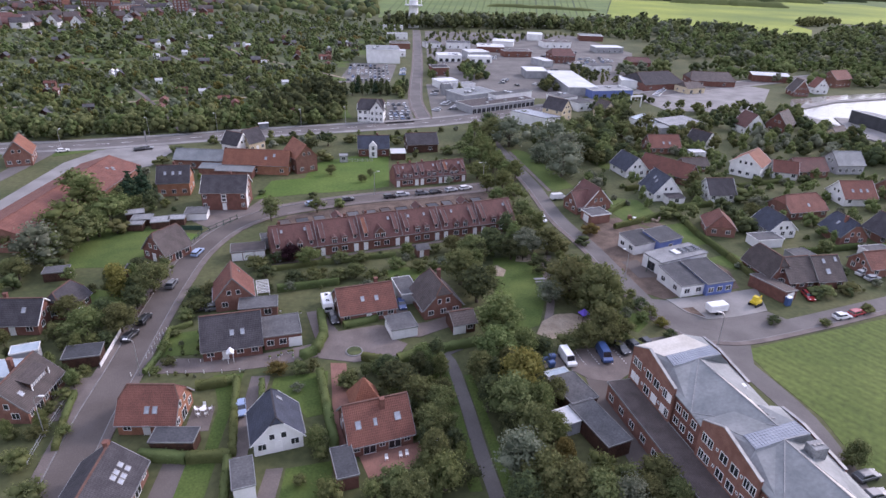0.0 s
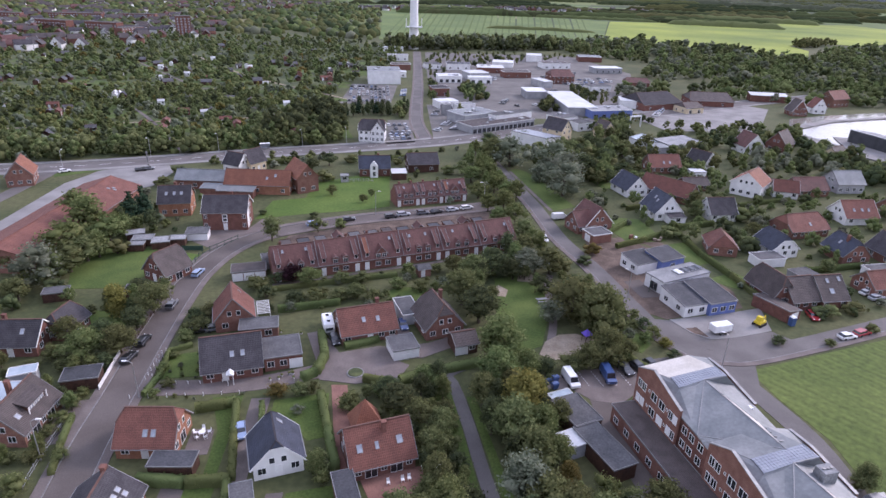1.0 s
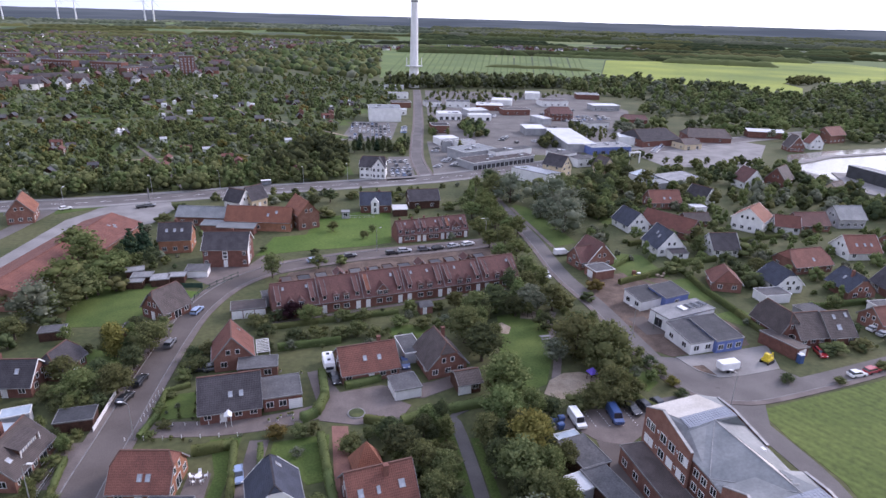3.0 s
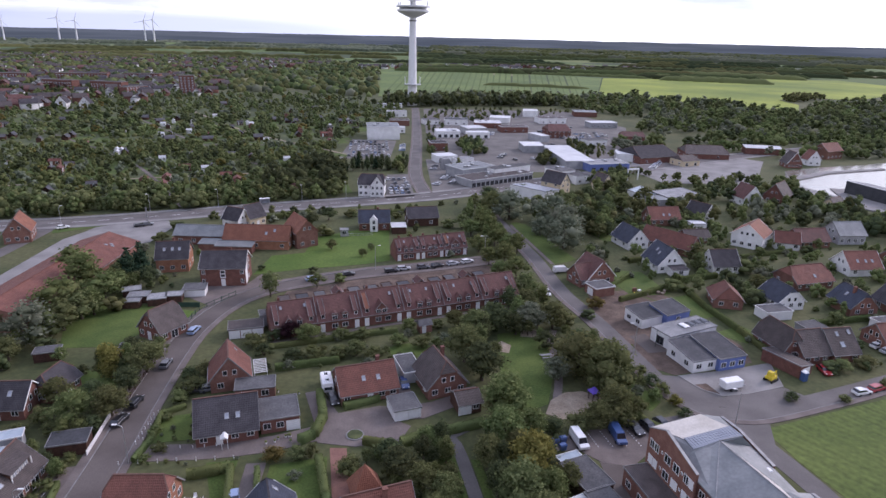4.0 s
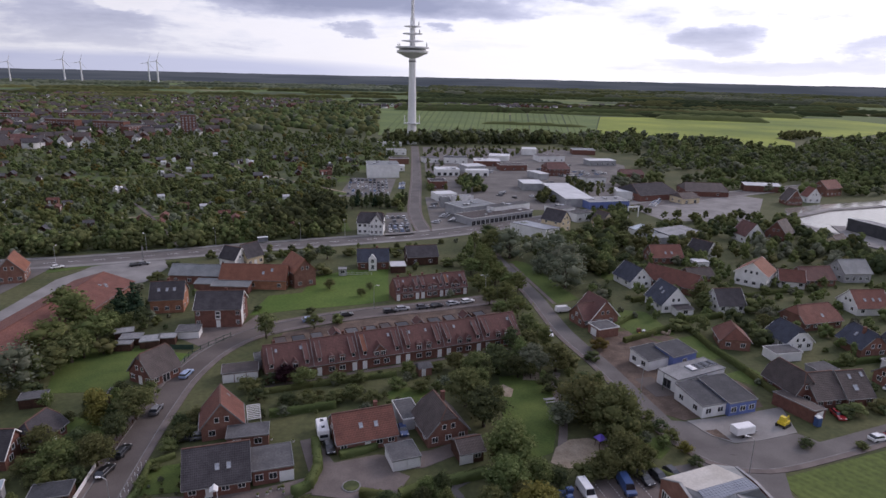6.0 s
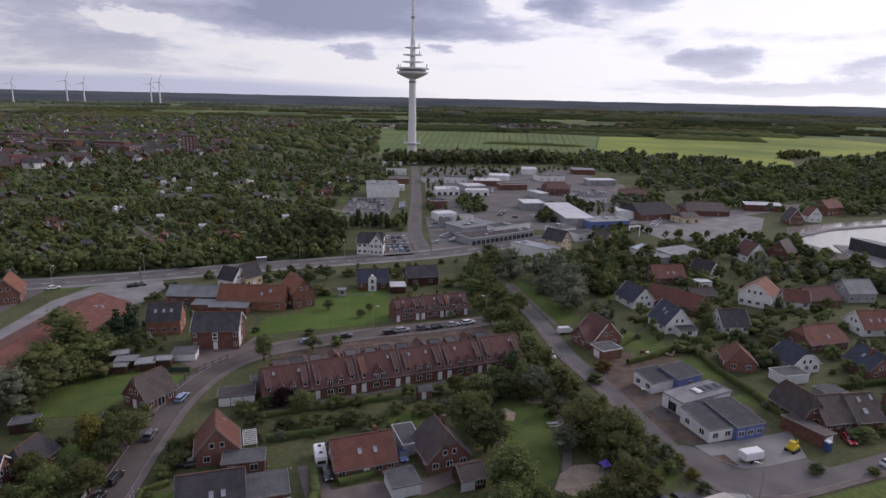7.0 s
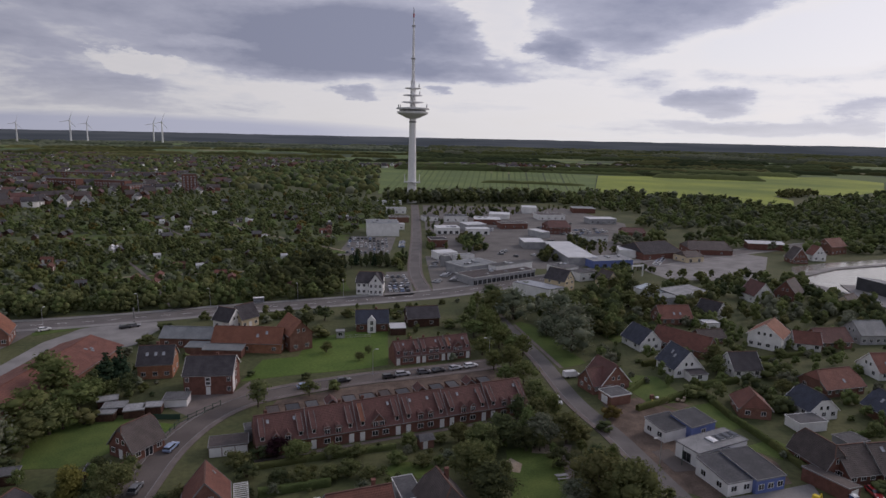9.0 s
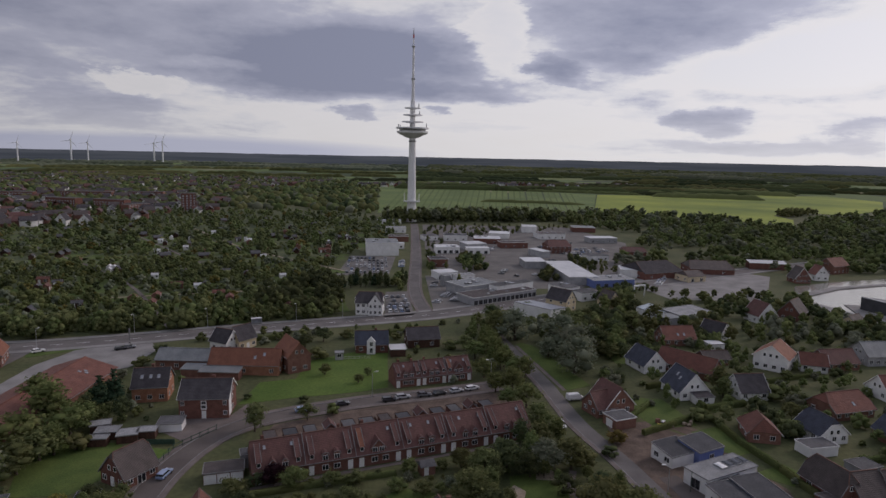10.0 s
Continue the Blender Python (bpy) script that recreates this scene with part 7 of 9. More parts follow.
house("two-storey brick house with a red hipped roof", 125, 466, 4, 18, 18, 5.0, 9.4, "roof_maroon", "brick_dark", hip=0.8, front="wwwww", storeys=2, gable_up=0, trim=None, name="office", cat="commercial building")
house("low brick pavilion with a red roof", 181, 455, -10, 18, 14, 3.0, 5.8, "roof_maroon", "brick_dark", hip=0.8, front="www", gable_up=0, trim=None, name="pavilion", cat="commercial building")
house("large market hall with a dark hipped roof", 160, 372, 18, 30, 26, 3.6, 9.0, "roof_dark", "brick_dark", hip=0.9, front="www", gable_up=0, trim=None, name="market", cat="commercial building")
house("low pavilion with a dark hipped roof and yellow front", 178, 356, 18, 14, 12, 3.2, 6.0, "roof_brown", "cream_wall", hip=0.9, front="tt", gable_up=0, trim=None, name="pavilion", cat="commercial building")
house("large hall with a dark brown hipped roof", 203, 384, -8, 28, 20, 3.2, 7.6, "roof_brown", "brick_dark", hip=0.9, front="ww", gable_up=0, trim=None, name="market", cat="commercial building")

# ---- vehicles ----
caravan = thing("caravan", "white touring caravan with dark roof hatches", "caravan", -14.2, 105.0, 12, 0.06)
bm = bmesh.new()
prof = [(-3.0, 0.5), (2.8, 0.5), (3.0, 1.2), (2.6, 2.45), (-2.8, 2.55), (-3.05, 1.4)]
hull_box(bm, [(-1.15, q, z) for q, z in prof], [(1.15, q, z) for q, z in prof])
bmesh.ops.bevel(bm, geom=bm.edges[:], offset=0.12, segments=2, affect="EDGES")
cb = part("body", bm, "plastic_white", caravan)
for yy in (-1.2, 1.4):
    bm = bmesh.new()
    box(bm, -0.35, 0.35, yy - 0.35, yy + 0.35, 2.45, 2.62)
    part("roof_hatch", bm, "pane_dark", cb)
bm = bmesh.new()
box(bm, -0.8, 0.8, -3.12, -2.95, 1.2, 1.8)
part("front_window", bm, "pane_dark", cb)
for s in (-1, 1):
    bm = bmesh.new()
    tube(bm, [(0, 0, -0.1, 0.31), (0, 0, 0.1, 0.31)], 12)
    part("wheel", bm, "rubber", caravan, m=pose(s * 1.05, 0, 0.31, 0, 90))
bm = bmesh.new()
beam(bm, (-0.5, -3.0, 0.45), (0, -4.3, 0.45), 0.08, 0.08), beam(bm, (0.5, -3.0, 0.45), (0, -4.3, 0.45), 0.08, 0.08)
part("drawbar", bm, "steel", caravan)

tr = thing("box_trailer", "white box trailer parked on the concrete yard", "trailer", 72.6, 101.2, 12, 0.12)
bm = bmesh.new()
prof = [(-2.3, 0.7), (2.3, 0.7), (2.3, 2.4), (-2.3, 2.4)]
hull_box(bm, [(x, -1.1, z) for x, z in prof], [(x, 1.1, z) for x, z in prof])
bmesh.ops.bevel(bm, geom=bm.edges[:], offset=0.1, segments=2, affect="EDGES")
part("body", bm, "plastic_white", tr)
bm = bmesh.new()
box(bm, -2.4, 3.4, -0.5, 0.5, 0.55, 0.75)
part("chassis", bm, "gutter", tr)
for e in (-0.6, 0.6):
    for s in (-1, 1):
        bm = bmesh.new()
        tube(bm, [(0, 0, -0.1, 0.34), (0, 0, 0.1, 0.34)], 12)
        part("wheel", bm, "rubber", tr, m=pose(e, s * 1.05, 0.34, 90))
dg = thing("mini_digger", "yellow compact digger standing at the yard's edge", "digger", 83.6, 104.4, 30, 0.12)
bm = bmesh.new()
box(bm, -1.2, 1.2, -0.8, 0.8, 0.6, 1.2)
part("chassis", bm, "yellow_paint", dg)
bm = bmesh.new()
hull_box(bm, [(-0.9, -0.65, 1.2), (0.3, -0.65, 1.2), (0.3, 0.65, 1.2), (-0.9, 0.65, 1.2)], [(-0.8, -0.55, 2.3), (0.1, -0.55, 2.3), (0.1, 0.55, 2.3), (-0.8, 0.55, 2.3)])
part("cab", bm, "yellow_paint", dg)
for s in (-1, 1):
    bm = bmesh.new()
    box(bm, -1.3, 1.3, s * 0.85 - 0.2, s * 0.85 + 0.2, 0, 0.6)
    part("track", bm, "rubber", dg)
bm = bmesh.new()
beam(bm, (0.9, 0, 1.1), (1.9, 0, 1.9), 0.2, 0.2), beam(bm, (1.9, 0, 1.9), (2.4, 0, 0.4), 0.16, 0.16)
part("arm", bm, "yellow_paint", dg)
wc = thing("portable_toilet", "dark blue portable site toilet with a pale roof", "portable toilet", 91.2, 104.2, 10, 0.05)
bm = bmesh.new()
box(bm, -0.55, 0.55, -0.55, 0.55, 0, 2.1)
part("cabin", bm, "car_blue", wc)
bm = bmesh.new()
hull_box(bm, [(-0.62, -0.62, 2.1), (0.62, -0.62, 2.1), (0.62, 0.62, 2.1), (-0.62, 0.62, 2.1)], [(-0.4, -0.4, 2.35), (0.4, -0.4, 2.35), (0.4, 0.4, 2.35), (-0.4, 0.4, 2.35)])
part("lid", bm, "plastic_white", wc)

# ---- playground and garden things ----
ph = thing("play_tower", "purple plastic play house beside the sandpit", "play house", 41.4, 98.4, 20, 0.05)
bm = bmesh.new()
for sx in (-0.7, 0.7):
    for sy in (-0.7, 0.7):
        tube(bm, [(sx, sy, 0, 0.07), (sx, sy, 2.0, 0.07)], 6)
part("frame", bm, "dark_wood", ph)
bm = bmesh.new()
hull_box(bm, [(-1, -1, 1.9), (1, -1, 1.9), (1, 1, 1.9), (-1, 1, 1.9)], [(-0.05, -0.05, 3.0), (0.05, -0.05, 3.0), (0.05, 0.05, 3.0), (-0.05, 0.05, 3.0)])
part("roof", bm, "plastic_purple", ph)
sw = thing("swing_frame", "wooden swing frame on a sandy patch", "swing", 34.4, 129.2, 10, 0.05)
for i in range(4):
    bm = bmesh.new()
    tube(bm, [(i * 1.3 - 2, 0, 0, 0.09), (i * 1.3 - 2, 0, 2.2, 0.08)], 6)
    part("post", bm, "bark", sw)
bm = bmesh.new()
beam(bm, (-2.1, 0, 2.2), (2.0, 0, 2.2), 0.16, 0.16)
part("beam", bm, "bark", sw)
pt = thing("picnic_table", "grey wooden picnic table with benches", "picnic table", 35.6, 116.5, 8, 0.04)
for nm, a0, a1, b0, b1, z in (("table_top", -1.3, 1.3, -0.4, 0.4, 0.72), ("bench", -1.3, 1.3, -1.0, -0.7, 0.42), ("bench", -1.3, 1.3, 0.7, 1.0, 0.42)):
    bm = bmesh.new()
    box(bm, a0, a1, b0, b1, z, z + 0.06)
    part(nm, bm, "felt_light", pt)
for s in (-0.9, 0.9):
    bm = bmesh.new()
    beam(bm, (s, -0.9, 0), (s, -0.2, 0.72), 0.1, 0.08), beam(bm, (s, 0.9, 0), (s, 0.2, 0.72), 0.1, 0.08), beam(bm, (s, -1, 0.4), (s, 1, 0.4), 0.08, 0.06)
    part("leg", bm, "felt_light", pt)
bed = thing("planted_bed", "small round bed with a stone edge in the turning place", "flower bed", -7.3, 88.0, 0, 0.10)
bm = bmesh.new()
tube(bm, [(0, 0, 0, 1.75), (0, 0, 0.16, 1.7)], 20)
part("stone_edge", bm, "kerb_stone", bed)
bm = bmesh.new()
tube(bm, [(0, 0, 0.1, 1.5), (0, 0, 0.26, 1.4)], 20)
part("soil_top", bm, "undergrowth", bed)
pg = thing("pergola", "white wooden pergola with cross beams", "pergola", -29.0, 110.4, 14, 0)
for i in range(9):
    bm = bmesh.new()
    box(bm, -1.4, 1.4, -3.0 + i * 0.72, -2.88 + i * 0.72, 2.5, 2.66)
    part("slat", bm, "trim_white", pg)
for sx in (-1.3, 1.3):
    bm = bmesh.new()
    box(bm, sx - 0.06, sx + 0.06, -3.1, 3.1, 2.36, 2.5)
    part("rail", bm, "trim_white", pg)
    for sy in (-2.9, 2.9):
        bm = bmesh.new()
        box(bm, sx - 0.06, sx + 0.06, sy - 0.06, sy + 0.06, 0, 2.4)
        part("post", bm, "trim_white", pg)


def garden_set(x, y, rot=0, chairs=4, label="white plastic garden table"):
    t = thing("garden_table", label, "table", x, y, rot, 0.06)
    bm = bmesh.new()
    tube(bm, [(0, 0, 0.70, 0.6), (0, 0, 0.74, 0.6)], 14)
    part("tabletop", bm, "plastic_white", t)
    for i in range(4):
        bm = bmesh.new()
        a = i * 1.57 + 0.78
        beam(bm, (0.5 * math.cos(a), 0.5 * math.sin(a), 0), (0.4 * math.cos(a), 0.4 * math.sin(a), 0.7), 0.06, 0.06)
        part("leg", bm, "plastic_white", t)
    for i in range(chairs):
        a = 2 * math.pi * i / chairs + 0.4
        garden_chair(x + 1.15 * math.cos(a), y + 1.15 * math.sin(a), math.degrees(a))


CHAIR = []


def garden_chair(x, y, rot):
    m = pose(x, y, 0.06, 0, 0, rot)
    if CHAIR:
        return copy_thing(CHAIR[0], m)
    c = thing("garden_chair", "white plastic garden chair on the terrace", "chair", 0, 0, group="white garden chairs")
    bm = bmesh.new()
    box(bm, -0.26, 0.26, -0.26, 0.26, 0.40, 0.45)
    part("seat", bm, "plastic_white", c)
    bm = bmesh.new()
    hull_box(bm, [(0.22, -0.26, 0.45), (0.27, -0.26, 0.45), (0.27, 0.26, 0.45), (0.22, 0.26, 0.45)], [(0.36, -0.22, 0.95), (0.40, -0.22, 0.95), (0.40, 0.22, 0.95), (0.36, 0.22, 0.95)])
    part("backrest", bm, "plastic_white", c)
    for sx in (-0.22, 0.22):
        for sy in (-0.22, 0.22):
            bm = bmesh.new()
            box(bm, sx - 0.025, sx + 0.025, sy - 0.025, sy + 0.025, 0, 0.4)
            part("leg", bm, "plastic_white", c)
    c.matrix_basis = m
    CHAIR.append(c)
    return c


garden_set(-31.6, 71.0, 0, 5)
garden_set(6.0, 61.2, 0, 5)
for x, y in ((-0.6, 58.8), (1.6, 59.3), (2.6, 59.6), (-13.5, 116.2)):
    garden_chair(x, y, 100)
dr = thing("clothes_airer", "white rotary clothes airer on the lawn", "clothes airer", -13.2, 48.2, 0)
bm = bmesh.new()
tube(bm, [(0, 0, 0, 0.04), (0, 0, 1.9, 0.04)], 6)
part("pole", bm, "trim_white", dr)
for i in range(4):
    bm = bmesh.new()
    a = i * 1.57 + 0.6
    beam(bm, (0, 0, 1.3), (1.6 * math.cos(a), 1.6 * math.sin(a), 2.0), 0.06, 0.06)
    part("arm", bm, "trim_white", dr)

# ---- more things of the streets ----
bays = thing("parking_bay_marks", "rows of white dots marking the parking bays", "parking marks", 42, 84, 0, 0.06)
tagged(bays, kind="structure")
for i in range(4):
    for j in range(7):
        bm = bmesh.new()
        box(bm, -0.09, 0.09, -0.09, 0.09, 0.0, 0.02)
        part("dot", bm, "trim_white", bays, m=pose(-5.4 + i * 2.7 + j * 0.15, 3.2 - j * 0.75, 0, 0, 0, 10))
for x, y, r in ((29.6, 83.6, 15), (31.2, 84.2, 15), (30.6, 82.0, 20)):
    bn = thing("waste_container", "blue plastic waste container with a lid", "container", x, y, r, 0.06, group="blue containers")
    bm = bmesh.new()
    hull_box(bm, [(-0.5, -0.4, 0.1), (0.5, -0.4, 0.1), (0.5, 0.4, 0.1), (-0.5, 0.4, 0.1)], [(-0.65, -0.5, 1.1), (0.65, -0.5, 1.1), (0.65, 0.5, 1.1), (-0.65, 0.5, 1.1)])
    part("bin", bm, "car_blue", bn)
    bm = bmesh.new()
    hull_box(bm, [(-0.68, -0.53, 1.1), (0.68, -0.53, 1.1), (0.68, 0.53, 1.1), (-0.68, 0.53, 1.1)], [(-0.6, -0.35, 1.35), (0.6, -0.35, 1.35), (0.6, 0.35, 1.35), (-0.6, 0.35, 1.35)])
    part("lid", bm, "car_blue", bn)
    for sx in (-0.45, 0.45):
        bm = bmesh.new()
        box(bm, sx - 0.06, sx + 0.06, -0.3, 0.3, 0.0, 0.12)
        part("wheel", bm, "rubber", bn)
sh = thing("bus_shelter", "glazed bus shelter with a pale roof beside the main road", "bus shelter", -56.5, 257.2, 17, 0.15)
for nm, b, mat in (("roof", (-2.2, 2.2, -0.9, 0.9, 2.35, 2.5), "plastic_white"), ("back_wall", (-2.1, 2.1, 0.72, 0.78, 0.2, 2.3), "pane_sky_tint"), ("side_wall", (-2.12, -2.06, -0.6, 0.72, 0.2, 2.3), "pane_sky_tint"), ("side_wall", (2.06, 2.12, -0.6, 0.72, 0.2, 2.3), "pane_sky_tint")):
    bm = bmesh.new()
    box(bm, *b)
    part(nm, bm, mat, sh)
for sx in (-2.0, 2.0):
    bm = bmesh.new()
    tube(bm, [(sx, -0.6, 0, 0.05), (sx, -0.6, 2.4, 0.05)], 6)
    part("post", bm, "steel", sh)
tl = thing("pillar_sign", "tall narrow pale grey sign pillar beside the forecourt", "sign", -96.5, 230.5, 0, 0.05)
bm = bmesh.new()
box(bm, -0.28, 0.28, -0.1, 0.1, 1.2, 5.6)
part("board", bm, "kerb_stone", tl)
bm = bmesh.new()
box(bm, -0.35, 0.35, -0.2, 0.2, 0, 0.6)
part("foot", bm, "concrete", tl)
gate = thing("portal_sign", "white portal frame over an entrance", "portal", 128.5, 311.0, 20, 0.05)
for sx in (-3.5, 3.5):
    bm = bmesh.new()
    box(bm, sx - 0.25, sx + 0.25, -0.25, 0.25, 0, 5.5)
    part("post", bm, "plastic_white", gate)
bm = bmesh.new()
box(bm, -3.8, 3.8, -0.3, 0.3, 5.5, 6.3)
part("beam", bm, "plastic_white", gate)
pc = thing("porch", "small white porch with posts before a front door", "porch", -30.3, 85.3, 12.6, 0.08)
for sx in (-0.5, 0.5):
    bm = bmesh.new()
    box(bm, sx - 0.06, sx + 0.06, -0.6, -0.48, 0, 2.2)
    part("post", bm, "trim_white", pc)
bm = bmesh.new()
hull_box(bm, [(-0.7, -0.75, 2.2), (0.7, -0.75, 2.2), (0.7, 1.2, 2.2), (-0.7, 1.2, 2.2)], [(-0.06, -0.7, 2.6), (0.06, -0.7, 2.6), (0.06, 1.2, 2.6), (-0.06, 1.2, 2.6)])
part("roof", bm, "trim_white", pc)
POST = []
for i in range(14):
    x, y = (-47.2 + i * 3.2, 81.3 + i * 0.12) if i < 7 else (-46.4, 86.8 + (i - 7) * 1.5)
    if POST:
        copy_thing(POST[0], pose(x, y, 0.03))
        continue
    bo = thing("bollard", "short white painted wooden bollard beside the lane", "bollard", x, y, 0, 0.03, group="white bollards")
    bm = bmesh.new()
    tube(bm, [(0, 0, 0, 0.09), (0, 0, 0.75, 0.08), (0, 0, 0.82, 0.04)], 7)
    part("shaft", bm, "trim_white", bo)
    bm = bmesh.new()
    tube(bm, [(0, 0, 0.55, 0.095), (0, 0, 0.65, 0.093)], 7)
    part("band", bm, "gutter", bo)
    POST.append(bo)
pr = random.Random(4)
for i in range(16):
    x, y = pr.uniform(-25.5, -19.2), pr.uniform(97.5, 104) if i < 8 else pr.uniform(85.6, 88.4)
    if i >= 8:
        x = pr.uniform(-28, -18)
    bo = thing("flower_pot", "white garden pot with a small green plant", "flower pot", x, y, 0, 0.02, group="white flower pots")
    bm = bmesh.new()
    tube(bm, [(0, 0, 0, 0.16), (0, 0, 0.4, 0.24)], 8)
    part("pot", bm, "plastic_white", bo)
    bm = bmesh.new()
    bmesh.ops.create_icosphere(bm, subdivisions=1, radius=0.28, matrix=Matrix.Translation((0, 0, 0.55)))
    part("plant", bm, "leaf_hedge", bo)
gs = thing("garden_hut", "small brick garden arch hut with a pale roof", "hut", 7.6, 131.5, 17, 0)
bm = bmesh.new()
box(bm, -1.6, 1.6, -1.3, 1.3, 0, 2.1)
part("wall", bm, "brick", gs)
bm = bmesh.new()
hull_box(bm, [(-1.9, -1.6, 2.1), (1.9, -1.6, 2.1), (1.9, 1.6, 2.1), (-1.9, 1.6, 2.1)], [(-1.7, -0.1, 3.1), (1.7, -0.1, 3.1), (1.7, 0.1, 3.1), (-1.7, 0.1, 3.1)])
part("roof", bm, "felt", gs)
door(gs, pose(-0.5, -1.3, 0.05), 0.9, 1.9)

# garden plots and lanes of the allotments
pr = random.Random(78)
vs, fs = [], []
for i in range(170):
    x, y, a = pr.uniform(-300, -24), pr.uniform(262, 560), pr.choice((0.21, 1.78, 0.30))
    L, W = pr.uniform(5, 13), pr.uniform(3, 7)
    if inside(x, y, ALLOT):
        k = len(vs)
        vs += [(x + u * math.cos(a) - v * math.sin(a), y + u * math.sin(a) + v * math.cos(a), 0.05 + 0.0004 * (i % 40)) for u, v in ((-L, -W), (L, -W), (L, W), (-L, W))]
        fs += [(k, k + 1, k + 2), (k, k + 2, k + 3)]
tagged(new("garden_lawns", from_arrays("garden_lawns", np.array(vs), np.array(fs), "turf")), "small mown lawns of the allotment gardens", "lawns", kind="stuff")
for i, pts in enumerate(([(-40, 300), (-120, 400), (-230, 560)], [(-30, 380), (-110, 470), (-190, 600)], [(-90, 252), (-150, 350), (-260, 470)], [(-44, 330), (-150, 300), (-260, 262)], [(-40, 420), (-180, 400), (-330, 360)])):
    road("lane_garden", pts, 1.8, "narrow gravel lane between allotment gardens", mat="sand" if i % 2 else "paving", z=0.075)

# garden huts among the allotments
pr = random.Random(77)
HUT = []
for i in range(70):
    while True:
        x, y = pr.uniform(-300, -30), pr.uniform(265, 560)
        if inside(x, y, ALLOT):
            break
    rot = pr.choice((12, 100, 20, 105))
    FOOT.append((x, y, radians(rot), 3.2, 2.6))
    kind = pr.randrange(3)
    key = [k for k in HUT if k[0] == kind]
    if key:
        copy_thing(key[0][1], pose(x, y, 0, 0, 0, rot))
        continue
    L, W = ((5, 3.6), (4, 3), (6, 4))[kind]
    hut = house(("small garden hut with a grey felt roof", "small garden hut with a pale metal roof", "small garden hut with a red roof")[kind], x, y, rot, L, W, 2.2, 3.4, ("felt", "white_roof", "roof_red")[kind],
                ("dark_wood", "white_wall", "brick")[kind], front="dw", back="", left="", right="", gable_up=0, name="garden_hut", cat="hut", group="allotment garden huts", over=0.25, trim=None, gutters=False)
    HUT.append((kind, hut))

# ---- woods ----
for i, (leaf, cnt) in enumerate((("leaf_green", 760), ("leaf_dark", 360), ("leaf_olive", 620), ("leaf_grey", 190), ("leaf_yellow", 110))):
    forest("garden_trees", "dense mixed trees and bushes of the allotment gardens", 11 + i, [(x, y) for x, y in ALLOT if y < 445] + [(-420, 445)], cnt, 2.0, 6.6, 0.5 if i in (0, 2) else 0, leaf, 1.15, mask=0.34)
for i, (leaf, cnt) in enumerate((("leaf_green", 900), ("leaf_olive", 800), ("leaf_hedge", 500))):
    forest("garden_shrubs", "low shrubs and hedges of the allotment gardens", 21 + i, ALLOT, cnt, 1.2, 2.8, -1, leaf, 1.3, mask=0.6)
UPPER = [(-38, 430), (-20, 480), (0, 560), (8, 640), (-60, 760), (-700, 900), (-560, 430)]
for i, (leaf, cnt) in enumerate((("leaf_green", 900), ("leaf_dark", 560), ("leaf_olive", 620), ("leaf_grey", 200), ("leaf_yellow", 90))):
    forest("garden_trees_far", "distant trees of gardens and streets", 31 + i, UPPER, cnt, 3.0, 8, 0, leaf, 1.25, mask=0.36)
EDGE = [(-200, 226), (-150, 232), (-92, 247), (-58, 258), (-26, 268), (-24, 284), (-60, 276), (-150, 250), (-230, 240)]
forest("roadside_trees", "dense green trees along the main road", 5, EDGE, 90, 5, 10, 0.5, "leaf_green", 1.1)
forest("roadside_trees", "dense olive green trees along the main road", 6, EDGE, 60, 4, 9, 0.5, "leaf_olive", 1.1)
forest("roadside_trees", "tall dark trees at the edge of the allotments", 7, [(-60, 268), (-26, 276), (-24, 330), (-44, 340), (-62, 300)], 34, 8, 13, 0.5, "leaf_dark", 1.1)
BELT = [(-12, 668), (16, 660), (30, 664), (190, 690), (185, 740), (-10, 720)]
for i, leaf in enumerate(("leaf_dark", "leaf_green", "leaf_grey")):
    forest("tree_belt", "belt of tall dark trees at the foot of the mast", 41 + i, BELT, (100, 90, 30)[i], 10, 17, 0, leaf, 1.0, base=True)
TOWN = [(-22, 772), (-700, 900), (-1700, 1500), (-1900, 2000), (-200, 1900), (-34, 1500)]
for i, (leaf, cnt) in enumerate((("leaf_green", 2700), ("leaf_olive", 1100), ("leaf_dark", 2300), ("leaf_grey", 700))):
    forest("town_trees", "distant trees among the houses of the town", 51 + i, TOWN, cnt, 5, 10, -1, leaf, 1.15, mask=0.26)
PEDGE = [(150, 715), (218, 765), (315, 830), (345, 755), (400, 745), (395, 650), (440, 625), (520, 740), (640, 790), (800, 930), (830, 900), (640, 700), (430, 560), (260, 560), (200, 640)]
for i, (leaf, cnt) in enumerate((("leaf_dark", 130), ("leaf_green", 240), ("leaf_olive", 160), ("leaf_grey", 100))):
    forest("pasture_edge_trees", "hedgerow trees along the pastures", 61 + 10 * i, PEDGE, cnt, 6, 14, 0, leaf, 1.15, base=True)
forest("pasture_edge_trees", "group of trees in the pasture", 62, [(515, 805), (590, 880), (610, 850), (535, 790)], 40, 7, 12, 0, "leaf_green", 1.2, base=True)
HARB = [(140, 400), (205, 410), (240, 380), (300, 372), (420, 420), (640, 560), (620, 700), (430, 640), (250, 600), (190, 470)]
# olive and grey crowns prevail: haze and glare are put into the leaf colours
for i, (leaf, cnt) in enumerate((("leaf_dark", 120), ("leaf_green", 330), ("leaf_olive", 360), ("leaf_grey", 200))):
    forest("harbour_woods", "green woods behind the harbour", 71 + i, HARB, cnt, 4, 12, 0, leaf, 1.2, mask=0.22)


